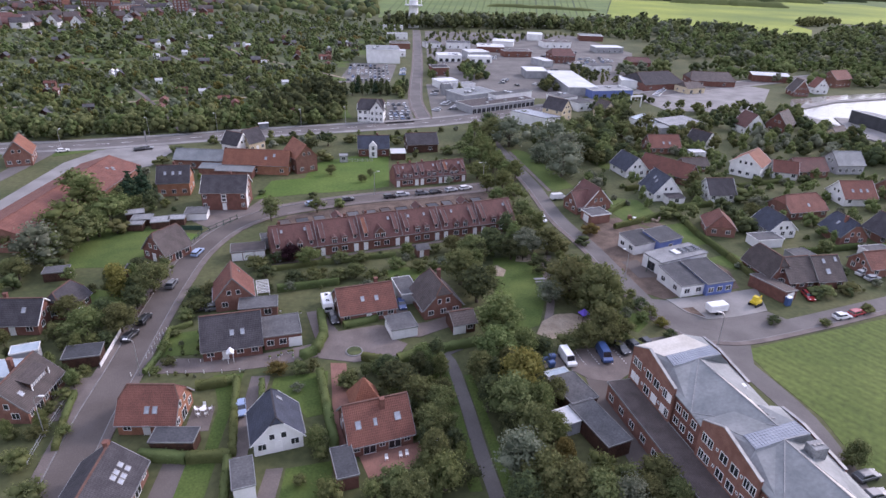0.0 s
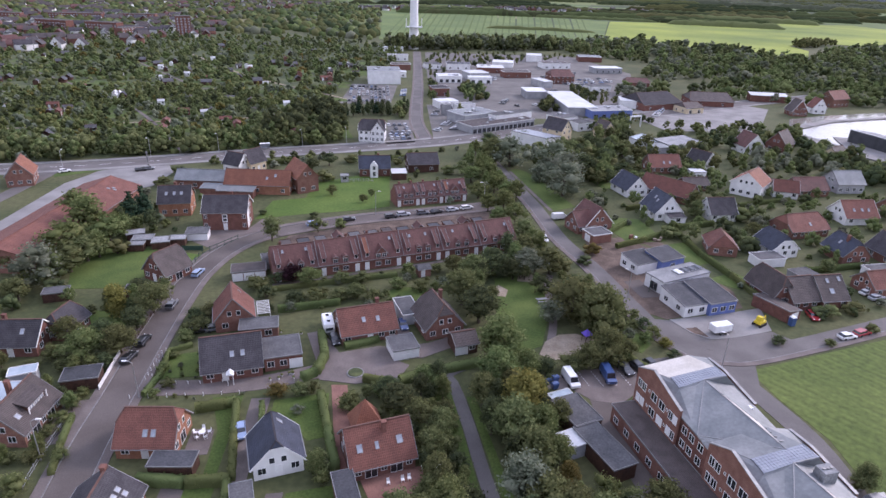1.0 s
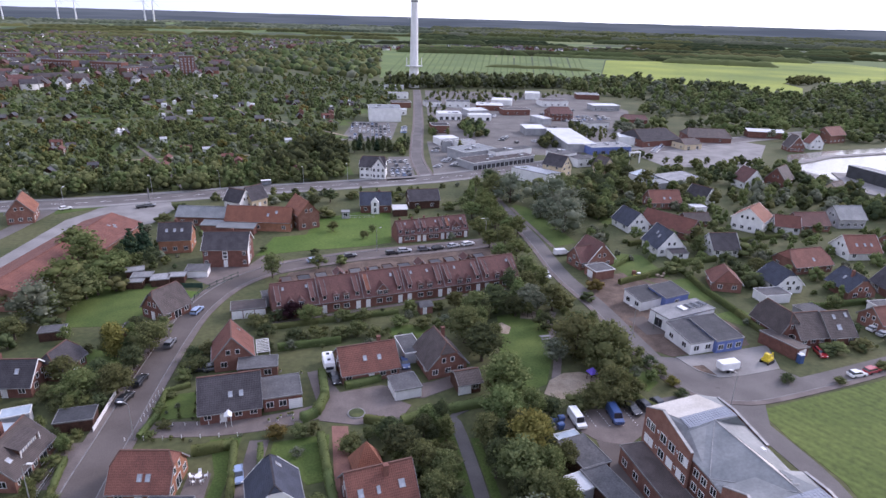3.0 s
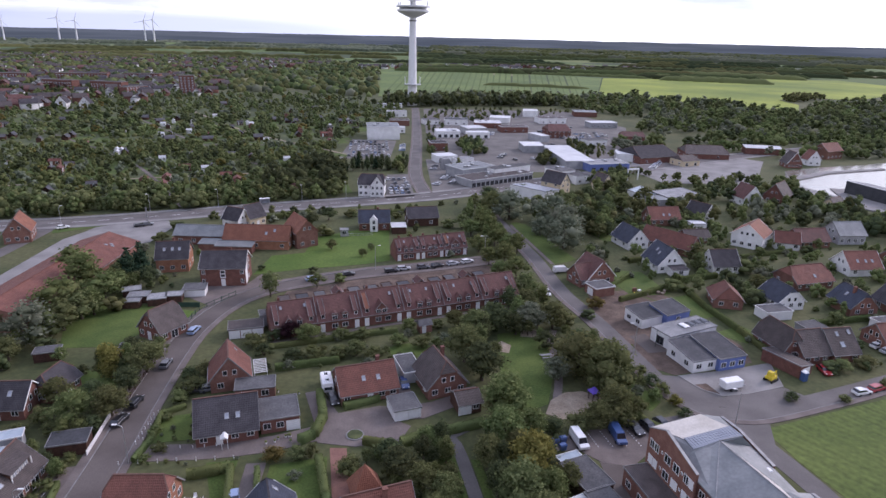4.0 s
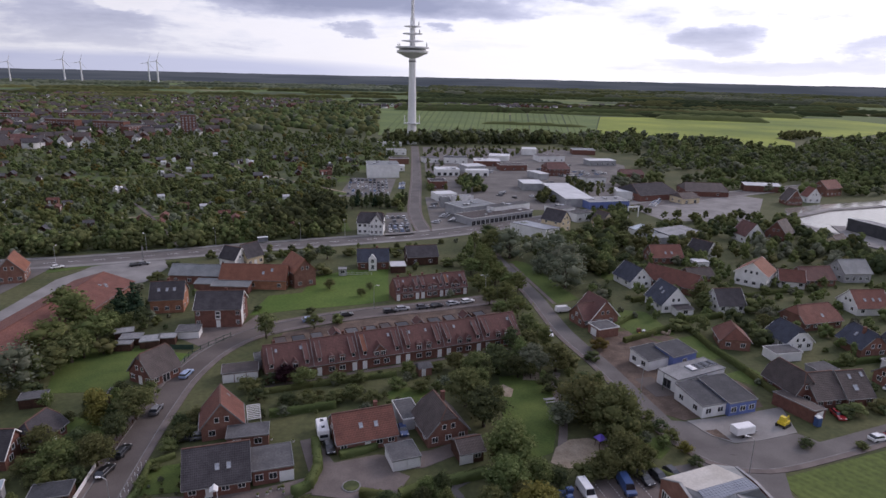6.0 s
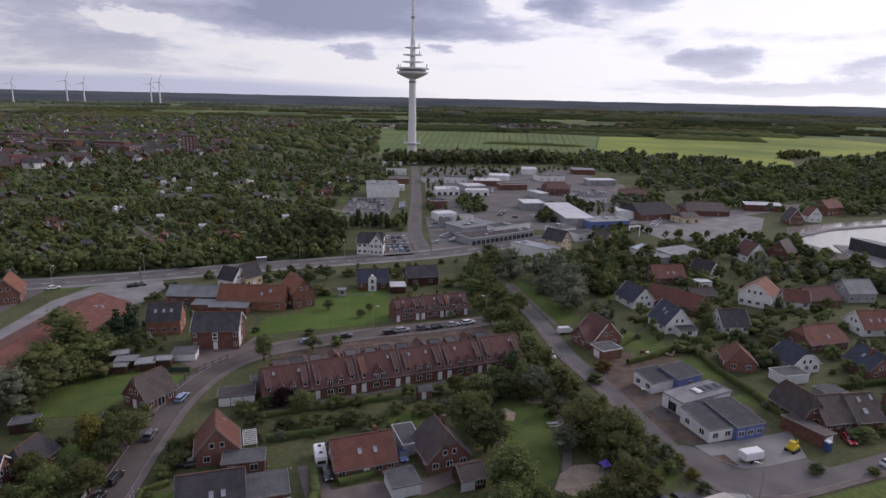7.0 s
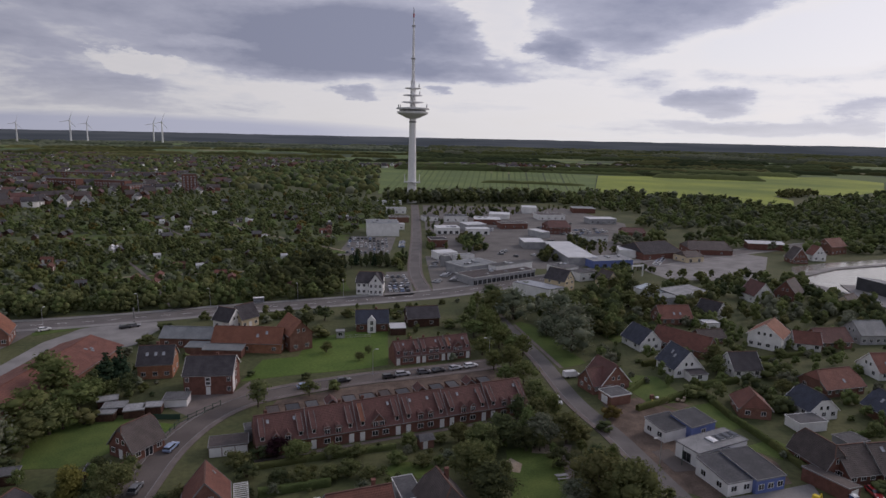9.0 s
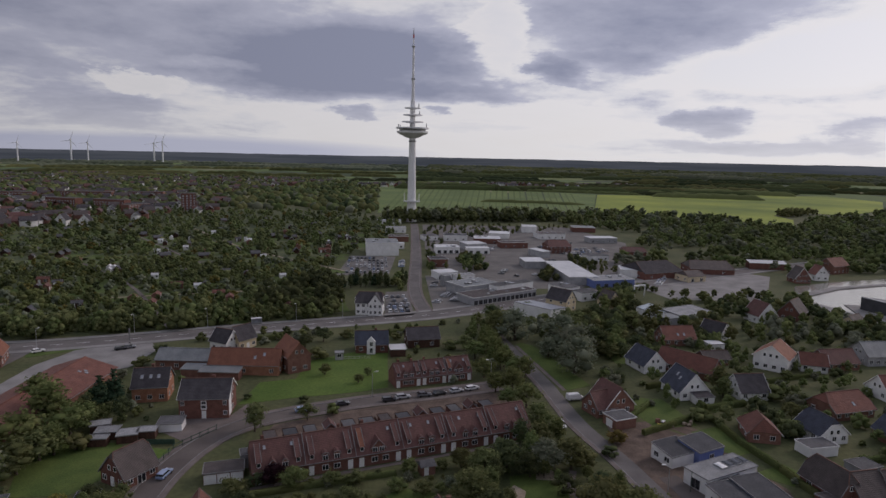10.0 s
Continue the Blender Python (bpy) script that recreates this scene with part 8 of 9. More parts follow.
def wood_rows(name, label, seed, q0, q1, r0, r1, step, hmin, hmax, leaf, cover=1.0):
    """Far woods as rows of ragged canopy, cut into stands of uneven length, between two bearings and two distances."""
    pr = random.Random(seed)
    vs, fs, k = [], [], 0
    r = r0
    while r < r1:
        q = radians(q0)
        while q < radians(q1):
            span = pr.uniform(60, 320) / r
            if pr.random() < cover:
                n = max(3, int(span * r / 8))
                base, lean = pr.uniform(hmin, hmax), pr.uniform(-0.02, 0.02)
                for i in range(n + 1):
                    a = q + span * i / n
                    end = min(1.0, 0.25 + i * 0.4, 0.25 + (n - i) * 0.4)
                    h = base * pr.uniform(0.78, 1.12) * end
                    rr = r * (1 + lean * i / n) + pr.uniform(-6, 6)
                    for dr, z in ((0, -0.2), (2, h * 0.7), (7, h), (16, h * pr.uniform(0.8, 1.0)), (step * 0.35, -0.2)):
                        vs.append(((rr + dr) * math.sin(a), (rr + dr) * math.cos(a), z))
                for i in range(n):
                    for j in range(4):
                        p = k + i * 5 + j
                        fs += [(p, p + 5, p + 6), (p, p + 6, p + 1)]
                k += (n + 1) * 5
            q += span
        r += step * pr.uniform(0.7, 1.3)
    return tagged(new(name, from_arrays(name, np.array(vs), np.array(fs), leaf)), label, "woods", kind="stuff")


wood_rows("far_woods", "far dark woods up to the horizon", 91, 3, 50, 2750, 4780, 200, 13, 20, "leaf_green", 0.85)
# haze of the distance is put into the paler grey-green leaves of these woods
wood_rows("far_woods", "far woods up to the horizon, paled grey-green by painted haze", 92, 3, 50, 2800, 4780, 190, 13, 20, "leaf_grey", 0.7)
wood_rows("far_woods", "far woods behind the town, paled grey-green by painted haze", 93, -46, 3, 3100, 4780, 190, 10, 16, "leaf_grey", 0.6)
wood_rows("hedgerow", "far hedgerows across the fields", 94, -46, 4, 1850, 3100, 140, 8, 13, "leaf_green", 0.42)
wood_rows("hedgerow", "far hedgerows and copses across the fields", 95, 2, 50, 1750, 2760, 160, 8, 14, "leaf_dark", 0.5)
wood_rows("hedgerow", "far green hedgerows and copses across the fields", 96, 14, 50, 1500, 2300, 190, 8, 13, "leaf_green", 0.45)
wood_rows("village_trees", "distant trees round a village", 97, 0, 26, 1330, 1800, 75, 6, 11, "leaf_green", 0.5)
wood_rows("village_trees", "distant dark trees round a village", 98, -4, 30, 1380, 1800, 100, 7, 12, "leaf_dark", 0.4)
wood_rows("hedgerow", "hedge line between the pastures", 99, 8, 17, 1010, 1120, 60, 4, 7, "leaf_green", 0.3)
for q0, q1, r0, r1, seed in ((-34, -22, 2250, 2420, 1), (-20, -6, 2900, 3150, 2), (-40, -26, 3500, 4000, 3), (-24, -12, 3900, 4500, 4), (4, 11, 2300, 2450, 5), (15, 27, 2000, 2100, 6), (30, 42, 1900, 2020, 7), (-12, -2, 1980, 2120, 8)):
    arc = [(r * math.sin(radians(q)), r * math.cos(radians(q))) for r, q in ((r0, q0), (r1, q0), (r1, q1), (r0, q1))]
    plot("field_far", arc, "stubble" if seed % 2 else "pasture", "pale far field between woods", 0.3, 0.4)


# ---- the tall mast ----
def lathe(bm, prof, k=28):
    tube(bm, [(0, 0, z, r) for r, z in prof], k)


TX, TY = 19.3, 679.0
mast = thing("telecom_tower", "white concrete telecommunications tower with platforms and a slender antenna", "tower", TX, TY)
bm = bmesh.new()
lathe(bm, [(5.6, 0), (5.0, 15), (4.5, 23), (4.05, 50), (3.6, 75), (3.45, 90)])
part("shaft", bm, "tower_concrete", mast)
bm = bmesh.new()
lathe(bm, [(3.6, 85.6), (3.9, 85.8), (3.9, 87.2), (3.6, 87.4)])
part("collar", bm, "gutter", mast)
bm = bmesh.new()
lathe(bm, [(3.4, 89.5), (7, 90.6), (16.4, 95.2), (16.8, 97.0), (16.2, 97.2)])
cone = part("platform", bm, "tower_concrete", mast)
bm = bmesh.new()
lathe(bm, [(14.2, 97.2), (14.2, 99.4)])
part("window_band", bm, "pane_dark", cone)
bm = bmesh.new()
lathe(bm, [(15.0, 99.4), (17.6, 99.6), (17.6, 101.0), (15.0, 101.2), (3.0, 101.6)])
part("deck", bm, "tower_concrete", mast)
for z, r in ((106.6, 11.6), (113.8, 10.2), (121.0, 8.6)):
    bm = bmesh.new()
    lathe(bm, [(2.6, z - 0.9), (r * 0.6, z - 0.5), (r, z), (r, z + 0.7), (2.6, z + 0.8)])
    part("antenna_platform", bm, "tower_concrete", mast)
bm = bmesh.new()
lathe(bm, [(3.0, 101), (2.7, 121), (2.4, 129.4), (2.2, 129.5)], 16)
part("upper_shaft", bm, "tower_concrete", mast)
for i, (z0, z1, r0, r1, mat) in enumerate(((129, 151, 1.65, 1.45, "tower_concrete"), (151, 152.2, 2.3, 2.3, "gutter"), (152.2, 184, 1.25, 1.0, "tower_concrete"), (184, 185.2, 1.9, 1.9, "gutter"), (185.2, 193, 0.7, 0.6, "tower_concrete"),
                                           (193, 197, 0.75, 0.75, "red_paint"), (197, 203, 0.5, 0.3, "gutter"))):
    bm = bmesh.new()
    lathe(bm, [(r0, z0), (r1, z1)], 12)
    part("antenna_section", bm, mat, mast)
bm = bmesh.new()
lathe(bm, [(4.4, 21.6), (9.2, 21.9), (9.2, 22.5), (4.4, 22.6)])
low_deck = part("lower_deck", bm, "steel", mast)
for a in (0.4, 2.7, 3.6, 5.8):
    bm = bmesh.new()
    tube(bm, [(8.8 * math.cos(a), 8.8 * math.sin(a), 22.4, 0.3), (8.8 * math.cos(a), 8.8 * math.sin(a), 30.5, 0.22)], 6)
    part("aerial", bm, "tower_concrete", low_deck)
for a, z, h in ((0.1, 121.6, 5), (-0.3, 114.4, 4), (0.2, 101.4, 4.5), (2.6, 101.4, 3.5), (3.3, 101.4, 3), (4.6, 101.4, 3)):
    rr = {121.6: 6.5, 114.4: 7.5}.get(z, 15.4)
    bm = bmesh.new()
    tube(bm, [(rr * math.cos(a), rr * math.sin(a), z, 0.5), (rr * math.cos(a), rr * math.sin(a), z + h * 0.6, 0.5), (rr * math.cos(a), rr * math.sin(a), z + h, 0.2)], 8)
    part("dish_aerial", bm, "gutter", mast)
for s in (-1, 1):
    flat_block("small white service building at the foot of the mast", TX - 24 + s * 8, TY - 24, 4, 9, 7, 4, "white_roof", "white_wall", front="ww", name="service_building", cat="building")

# ---- wind turbines on the horizon ----
TURB = []
for x, y, h, a in ((-2049, 3609, 104, 20), (-1826, 3727, 124, 80), (-1751, 3763, 112, 40), (-1432, 3895, 118, 10), (-1388, 3911, 128, 65)):
    if TURB:
        copy_thing(TURB[0], pose(x, y, 0, 0, 0, 12) @ Matrix.Scale(h / 80 / TURB[0].scale[0], 4))
        continue
    t = thing("wind_turbine", "white three-bladed wind turbine on the horizon", "wind turbine", 0, 0, group="wind turbines on the horizon")
    bm = bmesh.new()
    tube(bm, [(0, 0, 0, 3.2), (0, 0, 80, 1.8)], 10)
    part("tower", bm, "tower_concrete", t)
    bm = bmesh.new()
    box(bm, -1.8, 1.8, -4.5, 4, 78.5, 82)
    part("nacelle", bm, "tower_concrete", t)
    for b in range(3):
        q = radians(a + 120 * b)
        bm = bmesh.new()
        hull_box(bm, [(-1.3, -5, 80), (1.3, -5, 80), (1.3, -4.4, 80), (-1.3, -4.4, 80)], [(-0.3, -5, 114), (0.4, -5, 114), (0.4, -4.7, 114), (-0.3, -4.7, 114)])
        bmesh.ops.rotate(bm, verts=bm.verts, cent=(0, 0, 80), matrix=Matrix.Rotation(q, 3, "Y"))
        part("blade", bm, "tower_concrete", t)
    t.matrix_basis = pose(x, y, 0, 0, 0, 12) @ Matrix.Scale(h / 80, 4)
    TURB.append(t)


# ---- the town far off ----
def far_houses(name, label, seed, poly, count, wall, roof, size=1.0):
    """Small far houses: walls in one mesh, roofs as its part."""
    pr = random.Random(seed)
    walls, roofs = [], []
    xs, ys = [p[0] for p in poly], [p[1] for p in poly]
    done = tries = 0
    quad = np.array([[0, 1, 5], [0, 5, 4], [1, 2, 6], [1, 6, 5], [2, 3, 7], [2, 7, 6], [3, 0, 4], [3, 4, 7], [0, 4, 8], [2, 6, 9]])
    while done < count and tries < count * 20:
        tries += 1
        x, y = pr.uniform(min(xs), max(xs)), pr.uniform(min(ys), max(ys))
        if not inside(x, y, poly):
            continue
        done += 1
        L, W, he, a = size * pr.uniform(9, 16), size * pr.uniform(8, 10), max(2.2, size * pr.uniform(3, 6)), pr.choice((0.2, 0.25, 1.8, 1.75, 0.6))
        hr = he + W * 0.42
        c, s = math.cos(a), math.sin(a)
        z = 0.0
        def place(p):
            p = np.array(p, float)
            return np.stack([p[:, 0] * c - p[:, 1] * s + x, p[:, 0] * s + p[:, 1] * c + y, p[:, 2] + z], 1)
        b = [(-L / 2, -W / 2), (L / 2, -W / 2), (L / 2, W / 2), (-L / 2, W / 2)]
        walls.append((place([(*q, 0) for q in b] + [(*q, he) for q in b] + [(-L / 2, 0, hr), (L / 2, 0, hr)]),
                      np.array([[0, 1, 5], [0, 5, 4], [1, 2, 6], [1, 6, 5], [2, 3, 7], [2, 7, 6], [3, 0, 4], [3, 4, 7], [4, 7, 8], [5, 6, 9]])))
        o = 0.5
        roofs.append((place([(-L / 2 - o, -W / 2 - o, he - 0.3), (L / 2 + o, -W / 2 - o, he - 0.3), (L / 2 + o, 0, hr + 0.2), (-L / 2 - o, 0, hr + 0.2), (L / 2 + o, W / 2 + o, he - 0.3), (-L / 2 - o, W / 2 + o, he - 0.3)]),
                      np.array([[0, 1, 2], [0, 2, 3], [3, 2, 4], [3, 4, 5]])))
    ob = new(name, from_arrays(name, *merge(walls), wall))
    tagged(ob, label, "houses", kind="stuff")
    part("roofs", from_arrays("roofs", *merge(roofs), roof), None, ob)


TOWN_NEAR = [(-280, 590), (-420, 560), (-640, 640), (-900, 1050), (-300, 1100), (-200, 800)]
TOWN_FAR = [(-280, 1100), (-900, 1100), (-1300, 1500), (-1000, 2000), (-150, 1700)]
far_houses("garden_huts_far", "small huts with pale roofs among the allotments", 8, [(-38, 300), (-36, 430), (-10, 600), (-90, 690), (-420, 640), (-400, 340), (-150, 270)], 60, "dark_wood", "felt", 0.42)
far_houses("town_houses", "distant brick houses of the town", 1, TOWN_NEAR, 130, "brick_dark", "roof_brown")
far_houses("town_houses", "distant white houses with dark roofs", 2, TOWN_NEAR, 120, "white_wall", "roof_dark")
far_houses("town_houses", "distant brick houses with red tiled roofs", 7, TOWN_NEAR, 50, "brick", "roof_maroon")
far_houses("town_houses", "distant brick houses with red-brown roofs", 3, TOWN_FAR, 170, "brick_dark", "roof_brown")
far_houses("town_houses", "distant houses with dull red roofs", 9, TOWN_FAR, 70, "brick", "roof_maroon")
far_houses("town_houses", "distant pale houses with dark roofs", 4, TOWN_FAR, 150, "white_wall", "roof_brown")
far_houses("village_houses", "distant village houses at the edge of the pasture", 5, [(-90, 1430), (180, 1500), (430, 1560), (700, 1640), (680, 1760), (200, 1700), (-90, 1520)], 75, "white_wall", "roof_dark")
far_houses("village_houses", "distant brick village houses", 6, [(-90, 1430), (180, 1500), (430, 1560), (700, 1640), (680, 1760), (200, 1700), (-90, 1520)], 60, "brick", "roof_brown")


def apartment(x, y, rot, L, W, h, label="long red brick apartment block with rows of windows"):
    root = flat_block(label, x, y, rot, L, W, h, "roof_brown", "brick_dark", name="apartment_block", cat="apartment block")
    body = root.children[0]
    for s in range(int(h // 2.9)):
        for i in range(int(L // 4)):
            window(body, wall_pose("f", -L / 2 + 2 + i * 4, s * 2.9 + 1, L, W), 1.8, 1.5, sill=False, pane="pane_sky_tint")


for x, y, rot, L, h in ((-410, 812, -18, 44, 11), (-345, 795, -18, 44, 11), (-300, 752, 62, 30, 9), (-540, 930, 4, 60, 10), (-450, 958, 4, 70, 10), (-372, 975, 4, 50, 10)):
    apartment(x, y, rot, L, 12, h)
apartment(-243, 762, 20, 16, 14, 22, "tall red brick apartment tower among trees")
for x, y, rot in ((-328, 602, 85), (-308, 606, 95), (-286, 603, 100), (-368, 610, 80), (-390, 622, 90)):
    house("white gabled house among distant trees", x, y, rot, 13, 10, 5, 11, "roof_dark", "white_wall", gable_up=2, storeys=1, left="www", right="www", front="w", back="w")


# ---- trees and bushes ----
tree("round", "leaf_olive", 21.8, 91.7, 11, 1.38)
tree("willow", "leaf_green", 40.6, 108.4, 11, 1.35)
tree("willow", "leaf_green", 45.7, 103.4, 12, 1.34)
tree("round", "leaf_green", 43.8, 91.4, 8, 1.46)
tree("round", "leaf_green", 16.1, 115.3, 10, 1.48)
tree("round", "leaf_dark", 19.1, 106.9, 10, 1.41)
tree("round", "leaf_green", 20.1, 127.4, 8, 1.50)
tree("round", "leaf_dark", 25.8, 131.8, 8, 1.70)
tree("round", "leaf_grey", 34.8, 131.8, 8, 1.70)
tree("round", "leaf_green", 40.8, 131.8, 8, 1.57)
tree("round", "leaf_dark", 30.6, 128.7, 6, 1.70)
tree("round", "leaf_grey", 35.9, 106.3, 6, 1.56)
tree("round", "leaf_yellow", 23.3, 74.4, 10, 1.35)
tree("round", "leaf_olive", 20.0, 83.2, 9, 1.17)
tree("round", "leaf_green", 16.0, 76.8, 8, 1.08)
tree("round", "leaf_green", 19.9, 66.8, 10, 1.21)
tree("round", "leaf_dark", 16.6, 69.6, 8, 0.94)
tree("round", "leaf_olive", 25.0, 67.8, 8, 1.03)
tree("round", "leaf_green", 28.8, 71.2, 6, 1.07)
tree("round", "leaf_green", 22.6, 61.1, 9, 1.16)
tree("round", "leaf_olive", 26.6, 62.0, 6, 1.22)
tree("round", "leaf_grey", 19.4, 53.9, 10, 1.16)
tree("round", "leaf_green", 22.1, 50.5, 9, 1.20)
tree("round", "leaf_yellow", 26.9, 57.4, 5, 1.17)
tree("round", "leaf_green", 25.5, 49.2, 8, 1.28)
tree("bush", "leaf_olive", 31.7, 53.8, 6, 0.88)
tree("round", "leaf_green", 29.1, 47.5, 8, 1.28)
tree("bush", "leaf_green", 34.4, 51.5, 6, 0.80)
tree("round", "leaf_grey", 33.5, 47.0, 7, 1.22)
tree("round", "leaf_green", 39.5, 51.8, 6, 1.51)
tree("round", "leaf_dark", 18.7, 47.5, 8, 1.17)
tree("round", "leaf_green", 40.7, 47.5, 6, 1.27)
tree("round", "leaf_green", 36.8, 48.2, 6, 1.25)
tree("bush", "leaf_green", 35.3, 88.0, 4, 1.54)
tree("round", "leaf_green", 39.3, 88.5, 6, 1.70)
tree("bush", "leaf_green", 44.8, 88.8, 4, 1.30)
tree("bush", "leaf_dark", 29.7, 86.2, 5, 1.31)
tree("round", "leaf_olive", 25.8, 85.5, 7, 1.11)
tree("round", "leaf_green", 21.6, 79.1, 7, 1.06)
tree("round", "leaf_green", 20.4, 92.8, 7, 1.16)
tree("round", "leaf_dark", 0.8, 75.4, 7, 1.42)
tree("round", "leaf_green", 4.5, 72.0, 6, 1.39)
tree("bush", "leaf_green", -2.6, 81.3, 3.5, 1.18)
tree("bush", "leaf_green", -7.8, 77.3, 3.5, 1.58)
tree("round", "leaf_dark", -0.8, 80.2, 5, 1.48)
tree("round", "leaf_green", 6.3, 64.7, 6, 1.32)
tree("round", "leaf_green", 8.0, 69.6, 6, 1.14)
tree("round", "leaf_green", 6.8, 57.7, 7, 1.07)
tree("round", "leaf_olive", 8.0, 52.6, 7, 1.29)
tree("round", "leaf_green", 4.1, 50.5, 6, 1.29)
tree("bush", "leaf_green", 0.8, 52.3, 6, 1.04)
tree("bush", "leaf_olive", -2.4, 50.5, 5, 0.99)
tree("bush", "leaf_olive", -8.4, 50.8, 5, 1.08)
tree("tall", "leaf_olive", -11.5, 61.6, 4.5, 1.70)
tree("bush", "leaf_olive", -10.7, 59.6, 3, 1.19)
tree("round", "leaf_green", 5.4, 55.3, 5, 1.24)
tree("bush", "leaf_dark", 5.1, 62.4, 4, 0.81)
tree("round", "leaf_green", 2.4, 49.1, 6, 1.18)
tree("bush", "leaf_green", -5.2, 74.6, 3, 0.99)
tree("bush", "leaf_dark", 3.2, 69.3, 4, 0.85)
tree("bush", "leaf_green", 4.5, 65.7, 4, 0.79)
tree("bush", "leaf_green", -13.2, 54.2, 2.5, 1.04)
tree("bush", "leaf_yellow", -21.0, 81.3, 3.2, 1.70)
tree("bush", "leaf_green", -17.0, 81.6, 3, 1.33)
tree("bush", "leaf_green", -14.6, 82.0, 3.4, 0.86)
tree("bush", "leaf_grey", -16.7, 76.2, 2.2, 1.20)
tree("bush", "leaf_olive", -55.3, 59.2, 4, 1.51)
tree("bush", "leaf_green", -50.3, 52.9, 4, 1.43)
tree("bush", "leaf_olive", -52.0, 66.4, 2, 1.70)
tree("bush", "leaf_green", -56.5, 71.8, 2.4, 1.64)
tree("bush", "leaf_green", -56.2, 65.9, 2.5, 1.70)
tree("bush", "leaf_olive", -56.0, 75.2, 2.6, 1.54)
tree("bush", "leaf_green", -56.1, 79.0, 3, 1.36)
tree("bush", "leaf_green", -59.5, 65.6, 2, 1.70)
tree("bush", "leaf_olive", -55.7, 82.4, 2, 1.70)
tree("willow", "leaf_grey", -85.9, 127.4, 11, 1.67)
tree("round", "leaf_green", -81.4, 134.0, 8, 1.70)
tree("round", "leaf_green", -95.8, 134.6, 6, 1.70)
tree("round", "leaf_green", -86.0, 118.9, 6, 1.70)
tree("bush", "leaf_dark", -80.2, 123.1, 4, 1.52)
tree("round", "leaf_olive", -60.3, 94.5, 7, 1.70)
tree("round", "leaf_green", -54.3, 96.1, 7, 1.52)
tree("tall", "leaf_yellow", -60.5, 110.7, 8, 1.62)
tree("round", "leaf_green", -53.7, 112.5, 8, 1.45)
tree("round", "leaf_dark", -59.9, 120.5, 5, 1.48)
tree("bush", "leaf_green", -54.4, 122.0, 5, 1.02)
tree("round", "leaf_dark", -54.7, 105.4, 6, 1.38)
tree("round", "leaf_green", -66.6, 100.9, 6, 1.58)
tree("bush", "leaf_green", -63.0, 91.1, 3, 1.65)
tree("bush", "leaf_dark", -55.6, 91.3, 4, 1.21)
tree("round", "leaf_dark", -59.3, 99.6, 6, 1.53)
tree("bush", "leaf_green", -68.4, 90.3, 3, 1.25)
tree("bush", "leaf_olive", -57.4, 90.4, 4, 1.21)
tree("bush", "leaf_green", -41.5, 104.6, 4, 1.70)
tree("bush", "leaf_olive", -43.0, 100.7, 3, 1.70)
tree("bush", "leaf_green", -40.7, 110.9, 4, 1.63)
tree("bush", "leaf_dark", -43.5, 108.9, 4, 1.29)
tree("bush", "leaf_green", -41.4, 84.6, 2, 1.68)
tree("bush", "leaf_olive", -44.2, 90.3, 2, 1.52)
tree("bush", "leaf_olive", -43.2, 82.2, 1.6, 1.70)
tree("bush", "leaf_green", -43.4, 94.5, 1.6, 1.70)
tree("tall", "leaf_olive", -86.2, 157.6, 13, 1.70)
tree("round", "leaf_olive", -86.5, 143.4, 11, 1.70)
tree("round", "leaf_olive", -78.9, 151.9, 9, 1.65)
tree("round", "leaf_dark", -94.2, 142.8, 6, 1.70)
tree("round", "leaf_green", -80.1, 140.5, 8, 1.70)
tree("bush", "leaf_green", -74.4, 145.1, 5, 1.32)
tree("cone", "needles", -79.2, 168.6, 11, 1.48)
tree("cone", "needles", -76.5, 171.3, 12, 1.20)
tree("round", "leaf_dark", -70.9, 162.5, 7, 1.24)
tree("bush", "leaf_green", -82.4, 205.1, 4, 1.70)
tree("bush", "leaf_dark", -81.3, 218.5, 4, 1.70)
tree("tall", "leaf_olive", -94.7, 167.4, 11, 1.70)
tree("tall", "leaf_olive", -78.3, 143.1, 8, 1.49)
tree("round", "leaf_olive", -77.9, 158.8, 7, 1.46)
tree("round", "leaf_green", -35.0, 154.2, 8, 1.23)
tree("round", "leaf_purple", -25.3, 127.9, 5, 1.70)
tree("round", "leaf_olive", -20.9, 126.2, 5, 1.70)
tree("bush", "leaf_dark", -28.7, 127.2, 4, 1.40)
tree("bush", "leaf_green", -13.4, 127.0, 4, 1.24)
tree("bush", "leaf_green", -33.0, 124.1, 4, 1.70)
tree("bush", "leaf_dark", -30.1, 119.5, 4, 1.35)
tree("bush", "leaf_green", -7.8, 127.4, 3.5, 1.58)
tree("bush", "leaf_olive", 0.8, 124.1, 3.5, 1.55)
tree("bush", "leaf_green", 6.4, 122.5, 3.5, 1.53)
tree("bush", "leaf_green", -4.6, 118.5, 3, 1.70)
tree("bush", "leaf_green", -12.7, 118.2, 3.5, 1.65)
tree("bush", "leaf_green", -17.8, 116.5, 4, 1.30)
tree("bush", "leaf_dark", -23.0, 116.6, 4, 1.51)
tree("round", "leaf_green", -8.7, 119.1, 4, 1.70)
tree("bush", "leaf_green", 11.1, 132.7, 3, 1.42)
tree("round", "leaf_green", 15.6, 133.4, 5, 1.65)
tree("bush", "leaf_olive", 3.7, 131.9, 4, 1.27)
tree("round", "leaf_olive", 29.3, 192.1, 7, 1.58)
tree("round", "leaf_olive", 28.8, 211.0, 7, 1.70)
tree("round", "leaf_olive", 31.0, 179.1, 7, 1.34)
tree("round", "leaf_olive", 36.4, 180.0, 8, 1.45)
tree("round", "leaf_olive", 37.9, 167.1, 8, 1.37)
